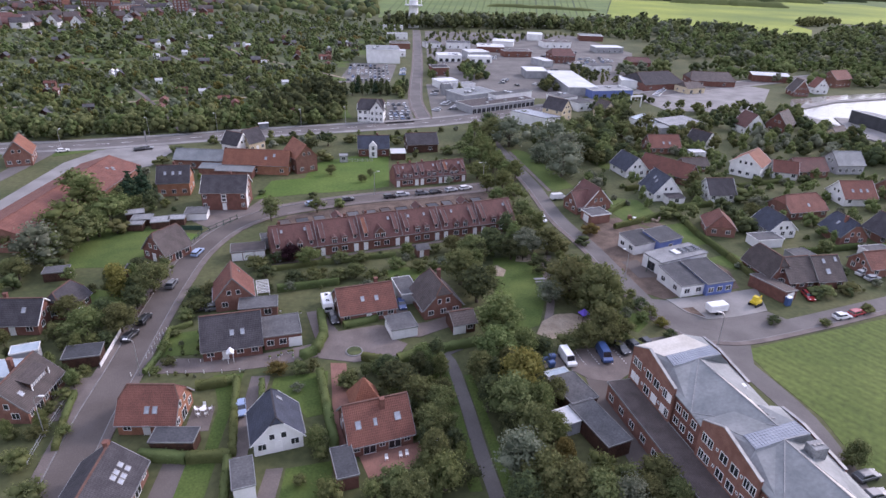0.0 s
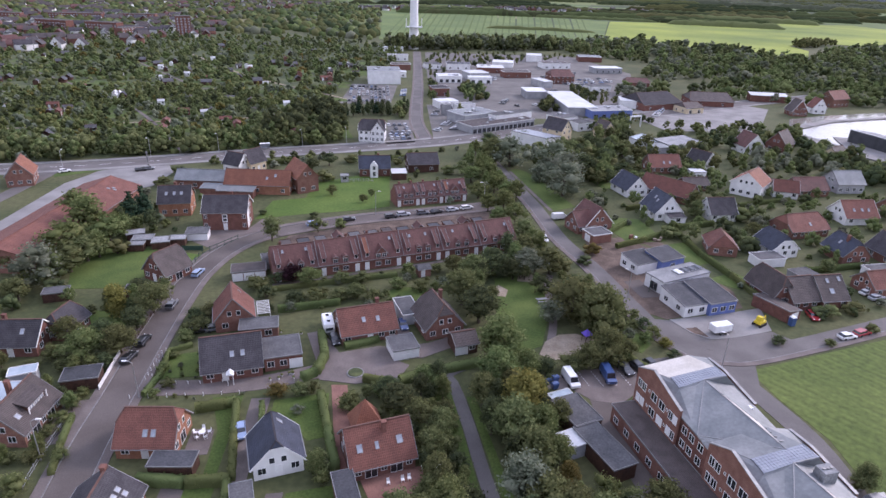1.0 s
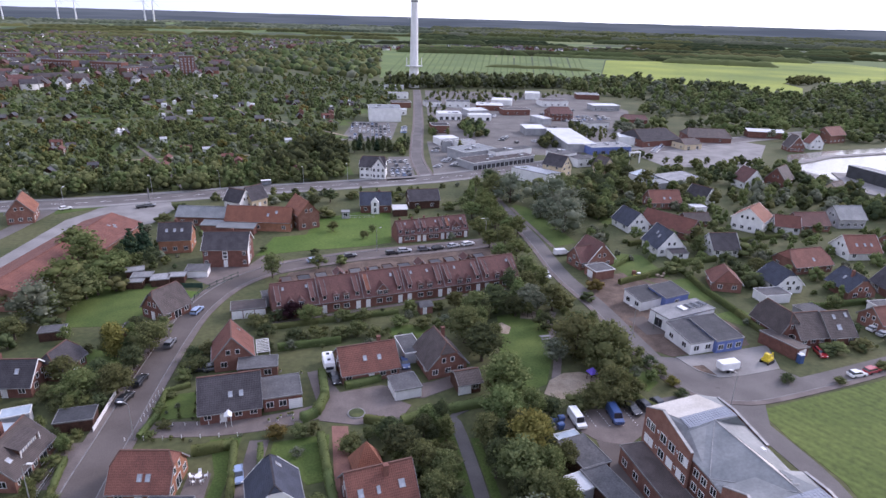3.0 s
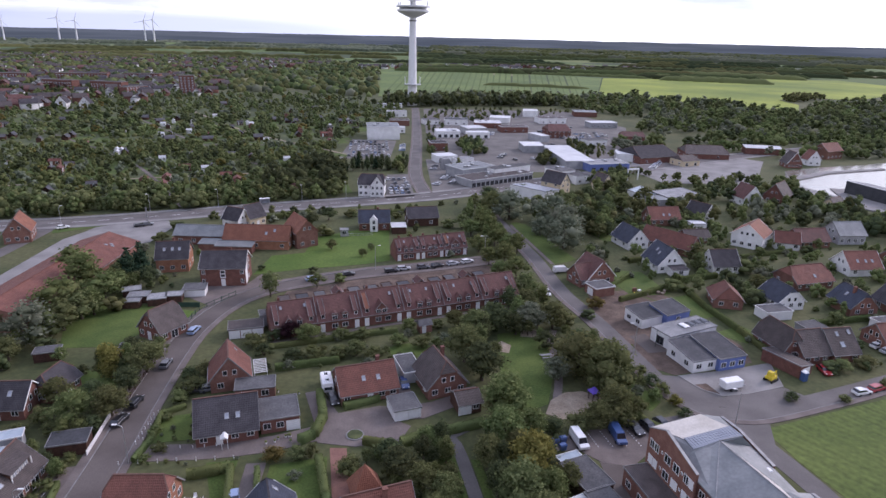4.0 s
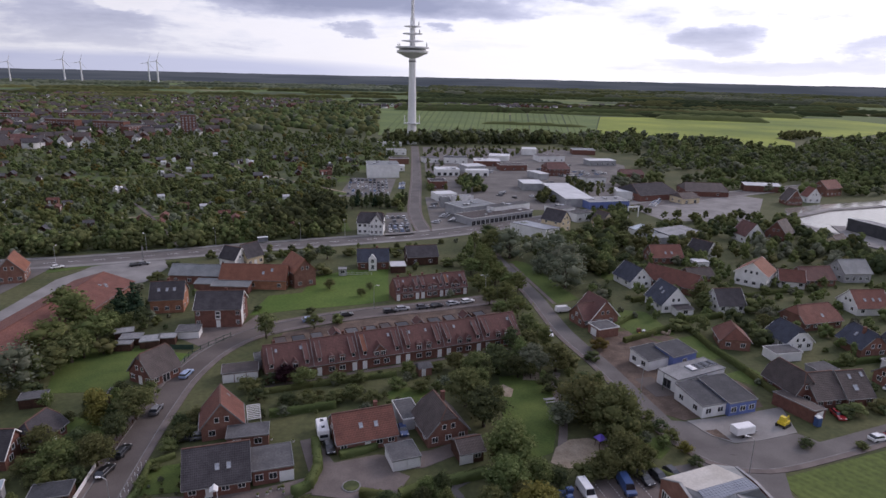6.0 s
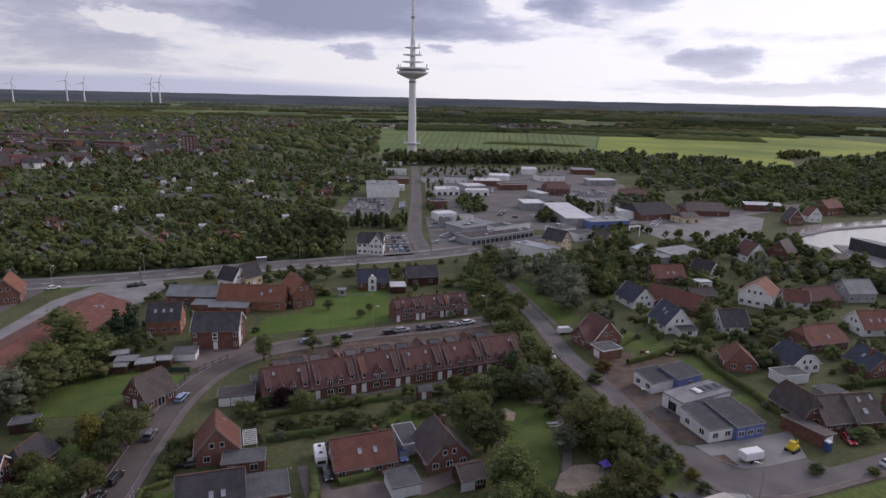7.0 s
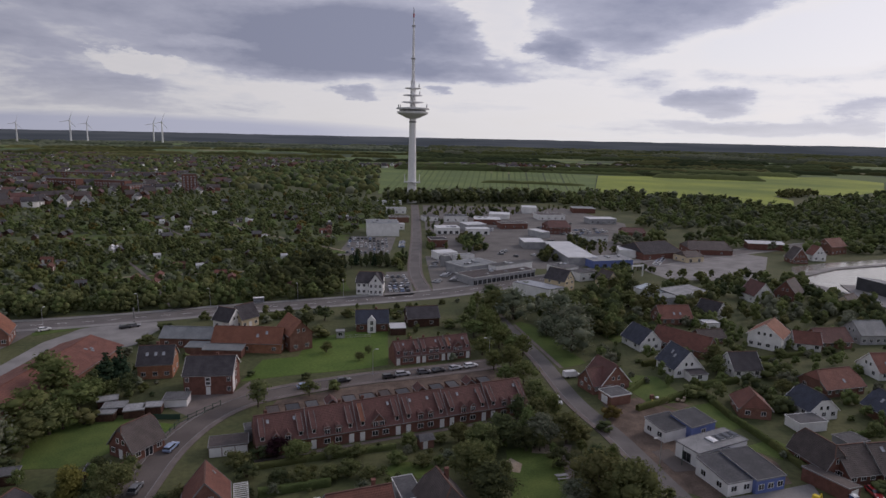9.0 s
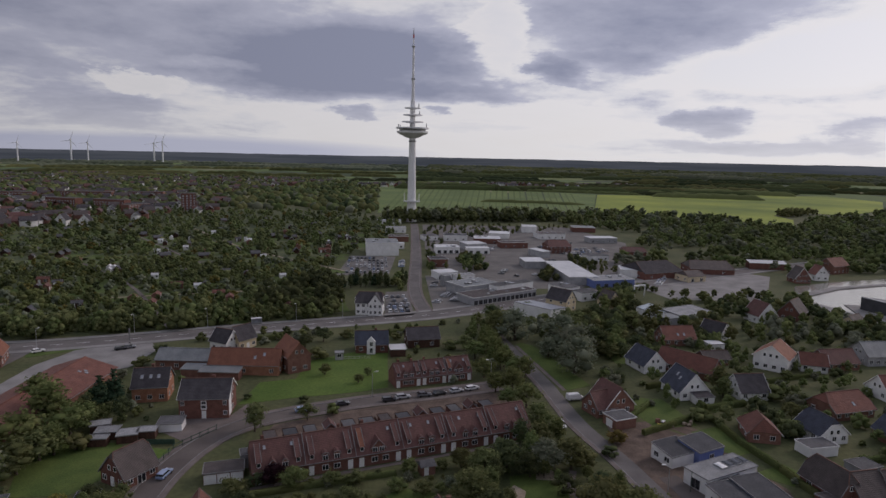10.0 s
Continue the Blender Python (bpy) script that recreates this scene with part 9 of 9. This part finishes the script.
tree("round", "leaf_green", 37.5, 152.8, 8, 1.28)
tree("round", "leaf_olive", 39.5, 193.6, 7, 1.44)
tree("round", "leaf_green", 36.2, 143.1, 7, 1.39)
tree("round", "leaf_green", 26.2, 221.7, 6, 1.70)
tree("round", "leaf_green", 33.7, 210.6, 6, 1.70)
tree("round", "leaf_olive", 32.8, 168.2, 6, 1.50)
tree("round", "leaf_olive", 39.6, 148.4, 7, 1.17)
tree("willow", "leaf_green", 41.1, 238.5, 12, 1.43)
tree("willow", "leaf_grey", 47.3, 233.2, 14, 1.45)
tree("round", "leaf_dark", 42.5, 258.2, 9, 1.70)
tree("willow", "leaf_grey", 62.1, 223.2, 15, 1.4)
tree("willow", "leaf_grey", 66.0, 212.0, 13, 1.4)
tree("willow", "leaf_grey", 60.5, 196.1, 14, 1.45)
tree("round", "leaf_dark", 73.9, 219.5, 10, 1.70)
tree("round", "leaf_green", 74.5, 245.8, 9, 1.70)
tree("round", "leaf_dark", 88.4, 260.5, 9, 1.70)
tree("round", "leaf_dark", 87.4, 233.5, 9, 1.70)
tree("round", "leaf_green", 101.1, 250.9, 8, 1.70)
tree("round", "leaf_green", 77.6, 209.7, 6, 1.70)
tree("round", "leaf_dark", 111.1, 272.5, 8, 1.70)
tree("round", "leaf_green", 116.6, 262.9, 8, 1.70)
tree("round", "leaf_green", 60.8, 275.1, 6, 1.70)
tree("round", "leaf_green", 105.2, 281.2, 7, 1.70)
tree("round", "leaf_green", 68.6, 215.8, 8, 1.57)
tree("willow", "leaf_grey", 55.4, 211.6, 8, 1.18)
tree("bush", "leaf_yellow", 56.2, 144.6, 4, 1.43)
tree("bush", "leaf_dark", 51.9, 137.8, 3, 1.70)
tree("bush", "leaf_dark", 55.7, 104.0, 3, 1.70)
tree("bush", "leaf_olive", 56.9, 100.3, 3, 1.52)
tree("bush", "leaf_yellow", 57.6, 95.6, 3, 1.41)
tree("bush", "leaf_dark", 57.8, 91.5, 2.5, 1.46)
tree("bush", "leaf_olive", 55.1, 107.9, 3, 1.32)
tree("bush", "leaf_green", 48.3, 92.3, 5, 1.04)
tree("bush", "leaf_dark", 83.5, 96.5, 2.5, 1.70)
tree("bush", "leaf_green", 102.7, 108.1, 3.5, 1.70)
tree("bush", "leaf_dark", 99.7, 107.7, 3, 1.70)
tree("bush", "leaf_green", 109.9, 109.4, 3.5, 1.70)
tree("bush", "leaf_green", 108.2, 100.8, 2.5, 1.56)
tree("bush", "leaf_green", 94.6, 95.4, 2, 1.68)
tree("round", "leaf_green", 73.3, 55.1, 5, 1.23)
tree("bush", "leaf_green", 72.0, 54.9, 4, 0.95)
tree("tall", "leaf_green", 99.3, 172.8, 7, 1.70)
tree("bush", "leaf_green", 83.9, 157.6, 4, 1.70)
tree("bush", "leaf_green", 103.9, 147.8, 5, 1.43)
tree("round", "leaf_green", 110.9, 157.8, 5, 1.70)
tree("bush", "leaf_green", 114.6, 171.7, 5, 1.70)
tree("tall", "leaf_green", 101.3, 179.8, 8, 1.70)
tree("round", "leaf_green", 88.4, 201.5, 6, 1.70)
tree("round", "leaf_dark", 82.1, 212.0, 6, 1.70)
tree("round", "leaf_dark", 90.8, 218.2, 7, 1.70)
tree("round", "leaf_green", -22.7, 160.8, 5, 1.44)
tree("round", "leaf_green", -10.7, 188.2, 3, 1.70)
tree("round", "leaf_green", -8.1, 194.3, 3, 1.70)
tree("round", "leaf_green", -21.8, 195.6, 4, 1.68)
tree("bush", "leaf_green", -26.5, 212.2, 5, 1.67)
tree("round", "leaf_dark", -32.0, 223.7, 6, 1.70)
tree("round", "leaf_dark", -26.3, 232.0, 6, 1.70)
tree("bush", "leaf_green", -17.7, 237.5, 4, 1.70)
tree("bush", "leaf_green", 0.8, 235.3, 3, 1.70)
tree("bush", "leaf_green", 20.8, 222.4, 4, 1.62)
tree("bush", "leaf_olive", -16.4, 164.1, 4, 1.09)
tree("bush", "leaf_dark", -45.3, 173.3, 2, 1.70)
tree("bush", "leaf_dark", -41.5, 175.9, 2, 1.70)
tree("bush", "leaf_dark", -25.1, 173.1, 2.4, 1.70)

# ---- hedges ----
hedge([(-34.5, 77.2), (-29.5, 78.4), (-27.8, 79.0)], 1.3, 1.6)
hedge([(-27.8, 79.0), (-26.2, 70.0), (-24.3, 60.3)], 1.1, 1.6)
hedge([(-24.4, 60.0), (-30.9, 59.7), (-38.2, 60.6)], 1.5, 1.6)
hedge([(-13.1, 80.4), (-10.9, 70.7), (-8.8, 61.8)], 1.4, 2.0)
hedge([(-23.2, 78.3), (-22.3, 73.2)], 0.9, 1.5)
hedge([(-24.9, 59.9), (-23.4, 51.0)], 1.1, 1.5)
hedge([(1.2, 84.8), (8.6, 87.6), (17.3, 90.4)], 1.8, 1.4)
hedge([(-15.3, 102.1), (-13.7, 93.2), (-14.8, 87.8), (-17.3, 86.0)], 1.6, 1.7)
hedge([(-10.1, 96.9), (-3.1, 99.9)], 1.6, 1.3)
hedge([(78.9, 180.6), (91.1, 185.4)], 1.2, 1.6)
hedge([(64.6, 148.6), (75.3, 153.8), (87.5, 161.2)], 1.1, 1.5)
hedge([(87.5, 161.2), (87.4, 143.6), (89.4, 129.0), (90.3, 117.6)], 1.1, 1.5)
hedge([(88.9, 163.3), (102.6, 166.9)], 1.4, 1.8)
hedge([(-1.5, 240.1), (14.1, 248.0)], 1.6, 2.0)
hedge([(88.9, 187.7), (89.2, 163.8)], 1.3, 1.6)
hedge([(-29.4, 122.7), (-18.8, 125.7), (-7.8, 128.8), (0.8, 130.7)], 1.0, 1.2)
hedge([(-26.3, 112.5), (-12.5, 115.9)], 1.2, 1.6)
hedge([(-45.0, 81.8), (-44.0, 88.0), (-45.0, 96.0), (-41.2, 98.5)], 0.9, 1.0)
hedge([(-5.7, 85.5), (-0.3, 84.1)], 1.2, 1.4)
hedge([(5.1, 70.5), (6.0, 58.4), (6.8, 50.5)], 1.4, 1.8)
hedge([(-66.0, 230.7), (-44.7, 234.9)], 1.4, 1.8)
hedge([(46.4, 95.4), (49.2, 89.3), (51.8, 86.8)], 1.2, 1.2)
hedge([(94.9, 164.1), (105.5, 181.2), (104.4, 171.3)], 1.0, 1.5)
hedge([(65.8, 159.4), (74.0, 167.7)], 1.0, 1.4)
hedge([(111.4, 131.3), (130.1, 134.9)], 1.2, 1.5)
hedge([(120.4, 184.6), (142.9, 191.1)], 1.1, 1.4)
hedge([(-54.8, 76.3), (-53.3, 69.0), (-51.6, 62.5)], 0.9, 1.1)

# ---- parked cars ----
car(-52.0, 93.8, 80, "car_black", "hatch")
car(-51.5, 100.1, 85, "car_black", "estate")
car(-50.7, 115.4, 89, "car_grey", "hatch")
car(-49.6, 132.2, 80, "car_pale_blue", "estate")
car(-25.4, 71.2, -74, "car_pale_blue", "hatch")
car(-12.3, 99.6, -74, "car_black", "hatch")
car(2.1, 105.3, -79, "car_blue", "hatch")
car(-24.8, 166.4, 22, "car_pale_blue", "hatch")
car(-14.3, 170.4, 23, "car_black", "hatch")
car(-1.0, 173.0, 16, "car_black", "estate")
car(3.0, 175.1, 16, "car_silver", "estate")
car(9.2, 176.5, 14, "car_grey", "hatch")
car(13.8, 177.6, 28, "car_black", "hatch")
car(19.1, 179.5, 25, "car_silver", "hatch")
car(24.2, 181.5, 25, "car_white", "estate")
car(44.6, 154.4, -89, "car_white", "hatch")
car(98.3, 107.5, -98, "car_red", "hatch")
car(100.5, 98.3, 12, "car_white", "hatch")
car(105.0, 99.7, 19, "car_red", "estate")
car(120.2, 119.0, 20, "car_white", "hatch")
car(120.7, 116.2, 17, "car_silver", "hatch")
car(41.9, 85.0, -88, "car_blue", "van")
car(46.1, 87.2, -72, "car_black", "estate")
car(49.1, 87.7, -71, "car_black", "hatch")
car(52.1, 88.4, -72, "car_black", "hatch")
car(34.2, 83.9, -81, "car_white", "van")
car(-123.2, 220.2, 41, "car_white", "hatch")
car(53.6, 172.5, 12, "car_white", "van")
car(31.8, 184.7, 24, "car_grey", "hatch")
car(73.1, 52.2, 14, "car_grey", "hatch")
car(71.8, 48.5, 12, "car_grey", "hatch")
car(-96.6, 222.9, 30, "car_black", "hatch")
car(-94.2, 224.5, 24, "car_grey", "hatch")
car(-79.7, 221.5, 43, "car_grey", "hatch")
car(-41.3, 104.1, 13, "car_black", "hatch")
car(-38.2, 104.7, 19, "car_grey", "hatch")

# rows of cars on the car parks of the trading estate
PAINT = ("car_silver", "car_black", "car_grey", "car_white", "car_blue", "car_red", "car_silver", "car_pale_blue")
pr = random.Random(9)


def car_rows(x, y, rot, rows, per, pitch=2.7, gap=9.0, fill=0.75):
    a = radians(rot)
    for r in range(rows):
        for i in range(per):
            if pr.random() < fill:
                u, v = i * pitch, r * gap
                car(x + u * math.cos(a) - v * math.sin(a), y + u * math.sin(a) + v * math.cos(a), rot + 90 + pr.uniform(-3, 3), pr.choice(LOT))


LOT = ("car_silver", "car_white", "car_grey", "car_silver", "car_black", "car_white", "car_pale_blue", "car_grey")
car_rows(-28, 374, 2, 6, 10, 2.7, 10.5)
car_rows(-1.4, 278, 6, 2, 4, 2.7, 6.5, 0.9)
car_rows(-1.5, 290, 6, 3, 4, 2.8, 8.5, 0.7)
car_rows(21, 296, 70, 2, 8, 2.8, -7, 0.7)
car_rows(22, 335, 80, 2, 9, 2.8, -6, 0.6)
car_rows(152, 342, 58, 1, 9, 3.4, 7, 0.7)
car_rows(133, 440, 24, 3, 8, 2.8, 8, 0.7)
car_rows(150, 462, 24, 3, 8, 2.8, 8, 0.6)
car_rows(140, 500, 24, 3, 6, 2.8, 9, 0.6)
car_rows(62, 470, 6, 2, 7, 2.8, 9, 0.6)
car_rows(5.0, 395, 88, 1, 8, 5.2, 5, 0.7)
car_rows(74, 365, 20, 1, 5, 3.2, 8, 0.5)
car_rows(66, 372, 70, 1, 5, 3.0, 6, 0.6)
car_rows(104, 412, 22, 2, 6, 2.9, 8, 0.6)
car_rows(120, 480, 22, 2, 6, 2.9, 9, 0.6)
car_rows(46, 486, 4, 1, 8, 2.9, 9, 0.6)

# plants strewn over the gardens
BUSHES = (("bush", "leaf_green"), ("bush", "leaf_dark"), ("bush", "leaf_olive"), ("bush", "leaf_grey"), ("round", "leaf_green"))
MIXED = (("round", "leaf_green"), ("round", "leaf_dark"), ("round", "leaf_olive"), ("bush", "leaf_green"), ("bush", "leaf_dark"), ("tall", "leaf_olive"))
LIGHT = (("round", "leaf_green"), ("round", "leaf_olive"), ("bush", "leaf_green"), ("bush", "leaf_olive"), ("bush", "leaf_grey"), ("bush", "leaf_dark"), ("tall", "leaf_olive"))
scatter(1, [(-29, 112), (-2, 113), (8, 115), (24, 124), (30, 141), (-27, 124)], 46, BUSHES, 1.2, 3.4, 0.3, 2.0)
scatter(2, [(64, 170), (84, 150), (118, 128), (150, 132), (178, 170), (176, 215), (120, 226), (84, 214), (66, 196)], 150, LIGHT, 1.6, 6.2, 0.7, 3.2, joined=True)
scatter(3, [(66, 205), (90, 216), (150, 222), (200, 208), (222, 232), (208, 262), (150, 255), (110, 262), (60, 250)], 110, LIGHT, 4, 10, 0.7, 4.2, joined=True)
scatter(4, [(-88, 62), (-54, 60), (-54, 118), (-60, 124), (-96, 122), (-104, 90)], 55, MIXED, 2.0, 5.5, 0.6, 3.2)
scatter(5, [(-89, 122), (-80, 124), (-80, 154), (-74, 160), (-82, 172), (-86, 150)], 16, MIXED, 4.5, 8, 0.5, 4.0)
scatter(6, [(-80, 160), (-58, 158), (-62, 172), (-60, 190), (-84, 196), (-90, 180)], 16, BUSHES, 1.5, 4.5, 0.5, 3.5)
scatter(7, [(19, 62), (26, 62), (27, 76), (22, 86), (17.5, 84), (17.5, 70)], 14, MIXED, 4, 7.5, 0.3, 3.0)
scatter(8, [(20, 38), (40, 38), (38, 56), (26, 62), (20, 60)], 14, MIXED, 3, 6.5, 0.3, 3.2)
scatter(9, [(6.8, 52), (11.5, 52), (9, 84), (4, 84), (7.4, 70)], 22, MIXED, 3, 6.5, 0.3, 2.0)
scatter(10, [(-12, 40), (8, 40), (8, 52), (-4, 53)], 14, BUSHES, 2, 4.5, 0.3, 2.4)
scatter(11, [(17, 104), (22.5, 106), (24, 122), (21, 134), (30, 142), (44, 145), (42, 135), (30, 134), (18, 124)], 14, MIXED, 5, 8.5, 0.3, 3.6)
scatter(12, [(-28, 225), (-2, 228), (30, 236), (34, 262), (-24, 250)], 20, BUSHES, 1.5, 4, 0.8, 4.0, joined=True)
scatter(13, [(-112, 230), (-70, 232), (-40, 226), (-26, 246), (-60, 244), (-92, 234)], 16, BUSHES, 2, 5, 0.8, 3.5, joined=True)
scatter(14, [(-1, 186), (2, 222), (28, 224), (34, 200), (26, 186)], 16, BUSHES, 1.5, 4, 0.6, 3)
scatter(15, [(34, 196), (43, 190), (40, 226), (35, 250), (28, 240)], 18, (("round", "leaf_olive"), ("round", "leaf_green"), ("tall", "leaf_olive")), 6, 9, 0.0, 3.2)
scatter(16, [(60, 226), (100, 240), (120, 300), (80, 268), (52, 246)], 24, MIXED, 6, 11, 0.8, 5, joined=True)
scatter(17, [(36, 290), (46, 296), (30, 420), (42, 520), (150, 600), (190, 640), (30, 640), (24, 460)], 90, MIXED, 3, 7, 1.0, 7, joined=True)
scatter(31, [(44, 378), (60, 382), (63, 424), (45, 428)], 30, MIXED, 5, 9, 0.3, 3.4, joined=True)
scatter(32, [(86, 350), (96, 352), (97, 376), (88, 374)], 12, MIXED, 5, 8, 0.2, 3, joined=True)
scatter(33, [(118, 394), (124, 432), (140, 422), (126, 380)], 22, MIXED, 3, 6, 0.3, 3, joined=True)
scatter(34, [(100, 296), (126, 350), (138, 335), (112, 290)], 20, MIXED, 5, 9, 0.4, 3.5, joined=True)
scatter(35, [(20, 372), (24, 372), (28, 430), (24, 430)], 12, MIXED, 4, 7, 0.2, 3, joined=True)
scatter(18, [(108, 330), (150, 300), (190, 290), (150, 330), (140, 400), (120, 440)], 24, MIXED, 4, 8, 1.0, 6, joined=True)
scatter(19, [(-36, 327), (-3, 330), (-2, 345), (-34, 345)], 18, (("tall", "leaf_dark"), ("cone", "needles")), 6, 9, 0.2, 2.4)
scatter(20, [(0.5, 325), (6.5, 325), (8, 360), (2, 362)], 12, (("tall", "leaf_dark"), ("bush", "leaf_olive")), 3, 7, 0.1, 2.4)
scatter(21, [(48, 110), (53, 112), (56, 99), (50, 90), (44, 92), (44, 104)], 16, BUSHES, 1.5, 4.5, 0.3, 2.4)
scatter(22, [(-45.5, 94), (-37, 96), (-37, 85.8), (-45, 85.8)], 12, BUSHES, 0.7, 1.6, 0.2, 1.4)
scatter(23, [(-45.5, 84), (-27, 84), (-27, 81), (-44, 80)], 5, BUSHES, 0.8, 1.5, 0.2, 1.4)
scatter(24, [(88, 124), (122, 128), (140, 132), (140, 116), (112, 108), (100, 107)], 22, BUSHES, 1.2, 3.0, 0.5, 3)
scatter(25, [(190, 200), (240, 200), (225, 230), (205, 245), (180, 240)], 24, MIXED, 6, 10, 0.8, 4.5, joined=True)
scatter(26, [(200, 264), (214, 262), (206, 298), (194, 296), (160, 280), (160, 272)], 22, MIXED, 5, 9, 0.6, 4.5, joined=True)
scatter(27, [(-8.6, 80), (2.6, 82.5), (4, 72), (1, 71.5), (-1, 74), (-7, 72.5)], 12, BUSHES, 1.5, 3.6, 0.3, 2.0)

scatter(36, [(120, 262), (150, 256), (196, 258), (204, 290), (160, 300), (140, 296)], 34, MIXED, 4, 9, 0.6, 4.5, joined=True)
scatter(37, [(150, 300), (190, 300), (216, 330), (200, 350)], 10, MIXED, 4, 7, 0.3, 5, joined=True)
scatter(38, [(24, 112), (34, 134), (44, 134), (52, 112), (46, 108), (42, 128), (38, 118)], 12, MIXED, 3, 6, 0.2, 3)

# fences and lamps
fence([(-52.8, 134.6), (-51.9, 144.5), (-44.8, 155)], 1.6, 2.6, "green_net", "tall green wire fence beside the street")
fence([(-61, 147.6), (-52.6, 147.4)], 1.4, 2.6, "green_net", "dark green board fence round a lawn", True)
fence([(-54.6, 97), (-53.6, 84)], 1.1, 2.2, "trim_white", "white garden fence along the street", True)
fence([(-53.9, 118), (-53.6, 108), (-53.4, 100)], 1.1, 2.4, "dark_wood", "wooden garden fence along the street")
# low white posts round the corner garden
bm = bmesh.new()
tube(bm, [(0, 0, -0.05, 0.07), (0, 0, 0.6, 0.07), (0, 0, 0.68, 0.04)], 8)
post_mesh = mesh_of(bm, "bollard", "trim_white")
for a, b in zip(*(lambda line: (line, line[1:]))([(-45.9, 96.8), (-45.6, 88), (-44.8, 85.6), (-36, 85.4), (-30, 86)])):
    for i in range(max(1, round(math.dist(a, b) / 2.3))):
        q = i / max(1, round(math.dist(a, b) / 2.3))
        ob = new("bollard", post_mesh)
        ob.matrix_basis = pose(a[0] + (b[0] - a[0]) * q, a[1] + (b[1] - a[1]) * q, 0)
        tagged(ob, "low white post at the edge of a corner garden", "bollard", "white garden posts")
fence([(-55.4, 75), (-55.0, 66), (-54.4, 60)], 1.0, 2.2, "steel", "grey wire garden fence along the footway")
for x, y, r in ((-124.5, 222, 80), (-75, 252.5, -100), (-22, 268, -100), (-41, 262, -100), (-8.5, 267.5, -100), (-100, 243.5, -100), (66.6, 88, 150), (-45.6, 81.4, 180), (-54.8, 66, 0), (30.6, 186, 180), (-6, 176, 0), (57.4, 118, 180), (56, 265, 120)):
    street_lamp(x, y, r)
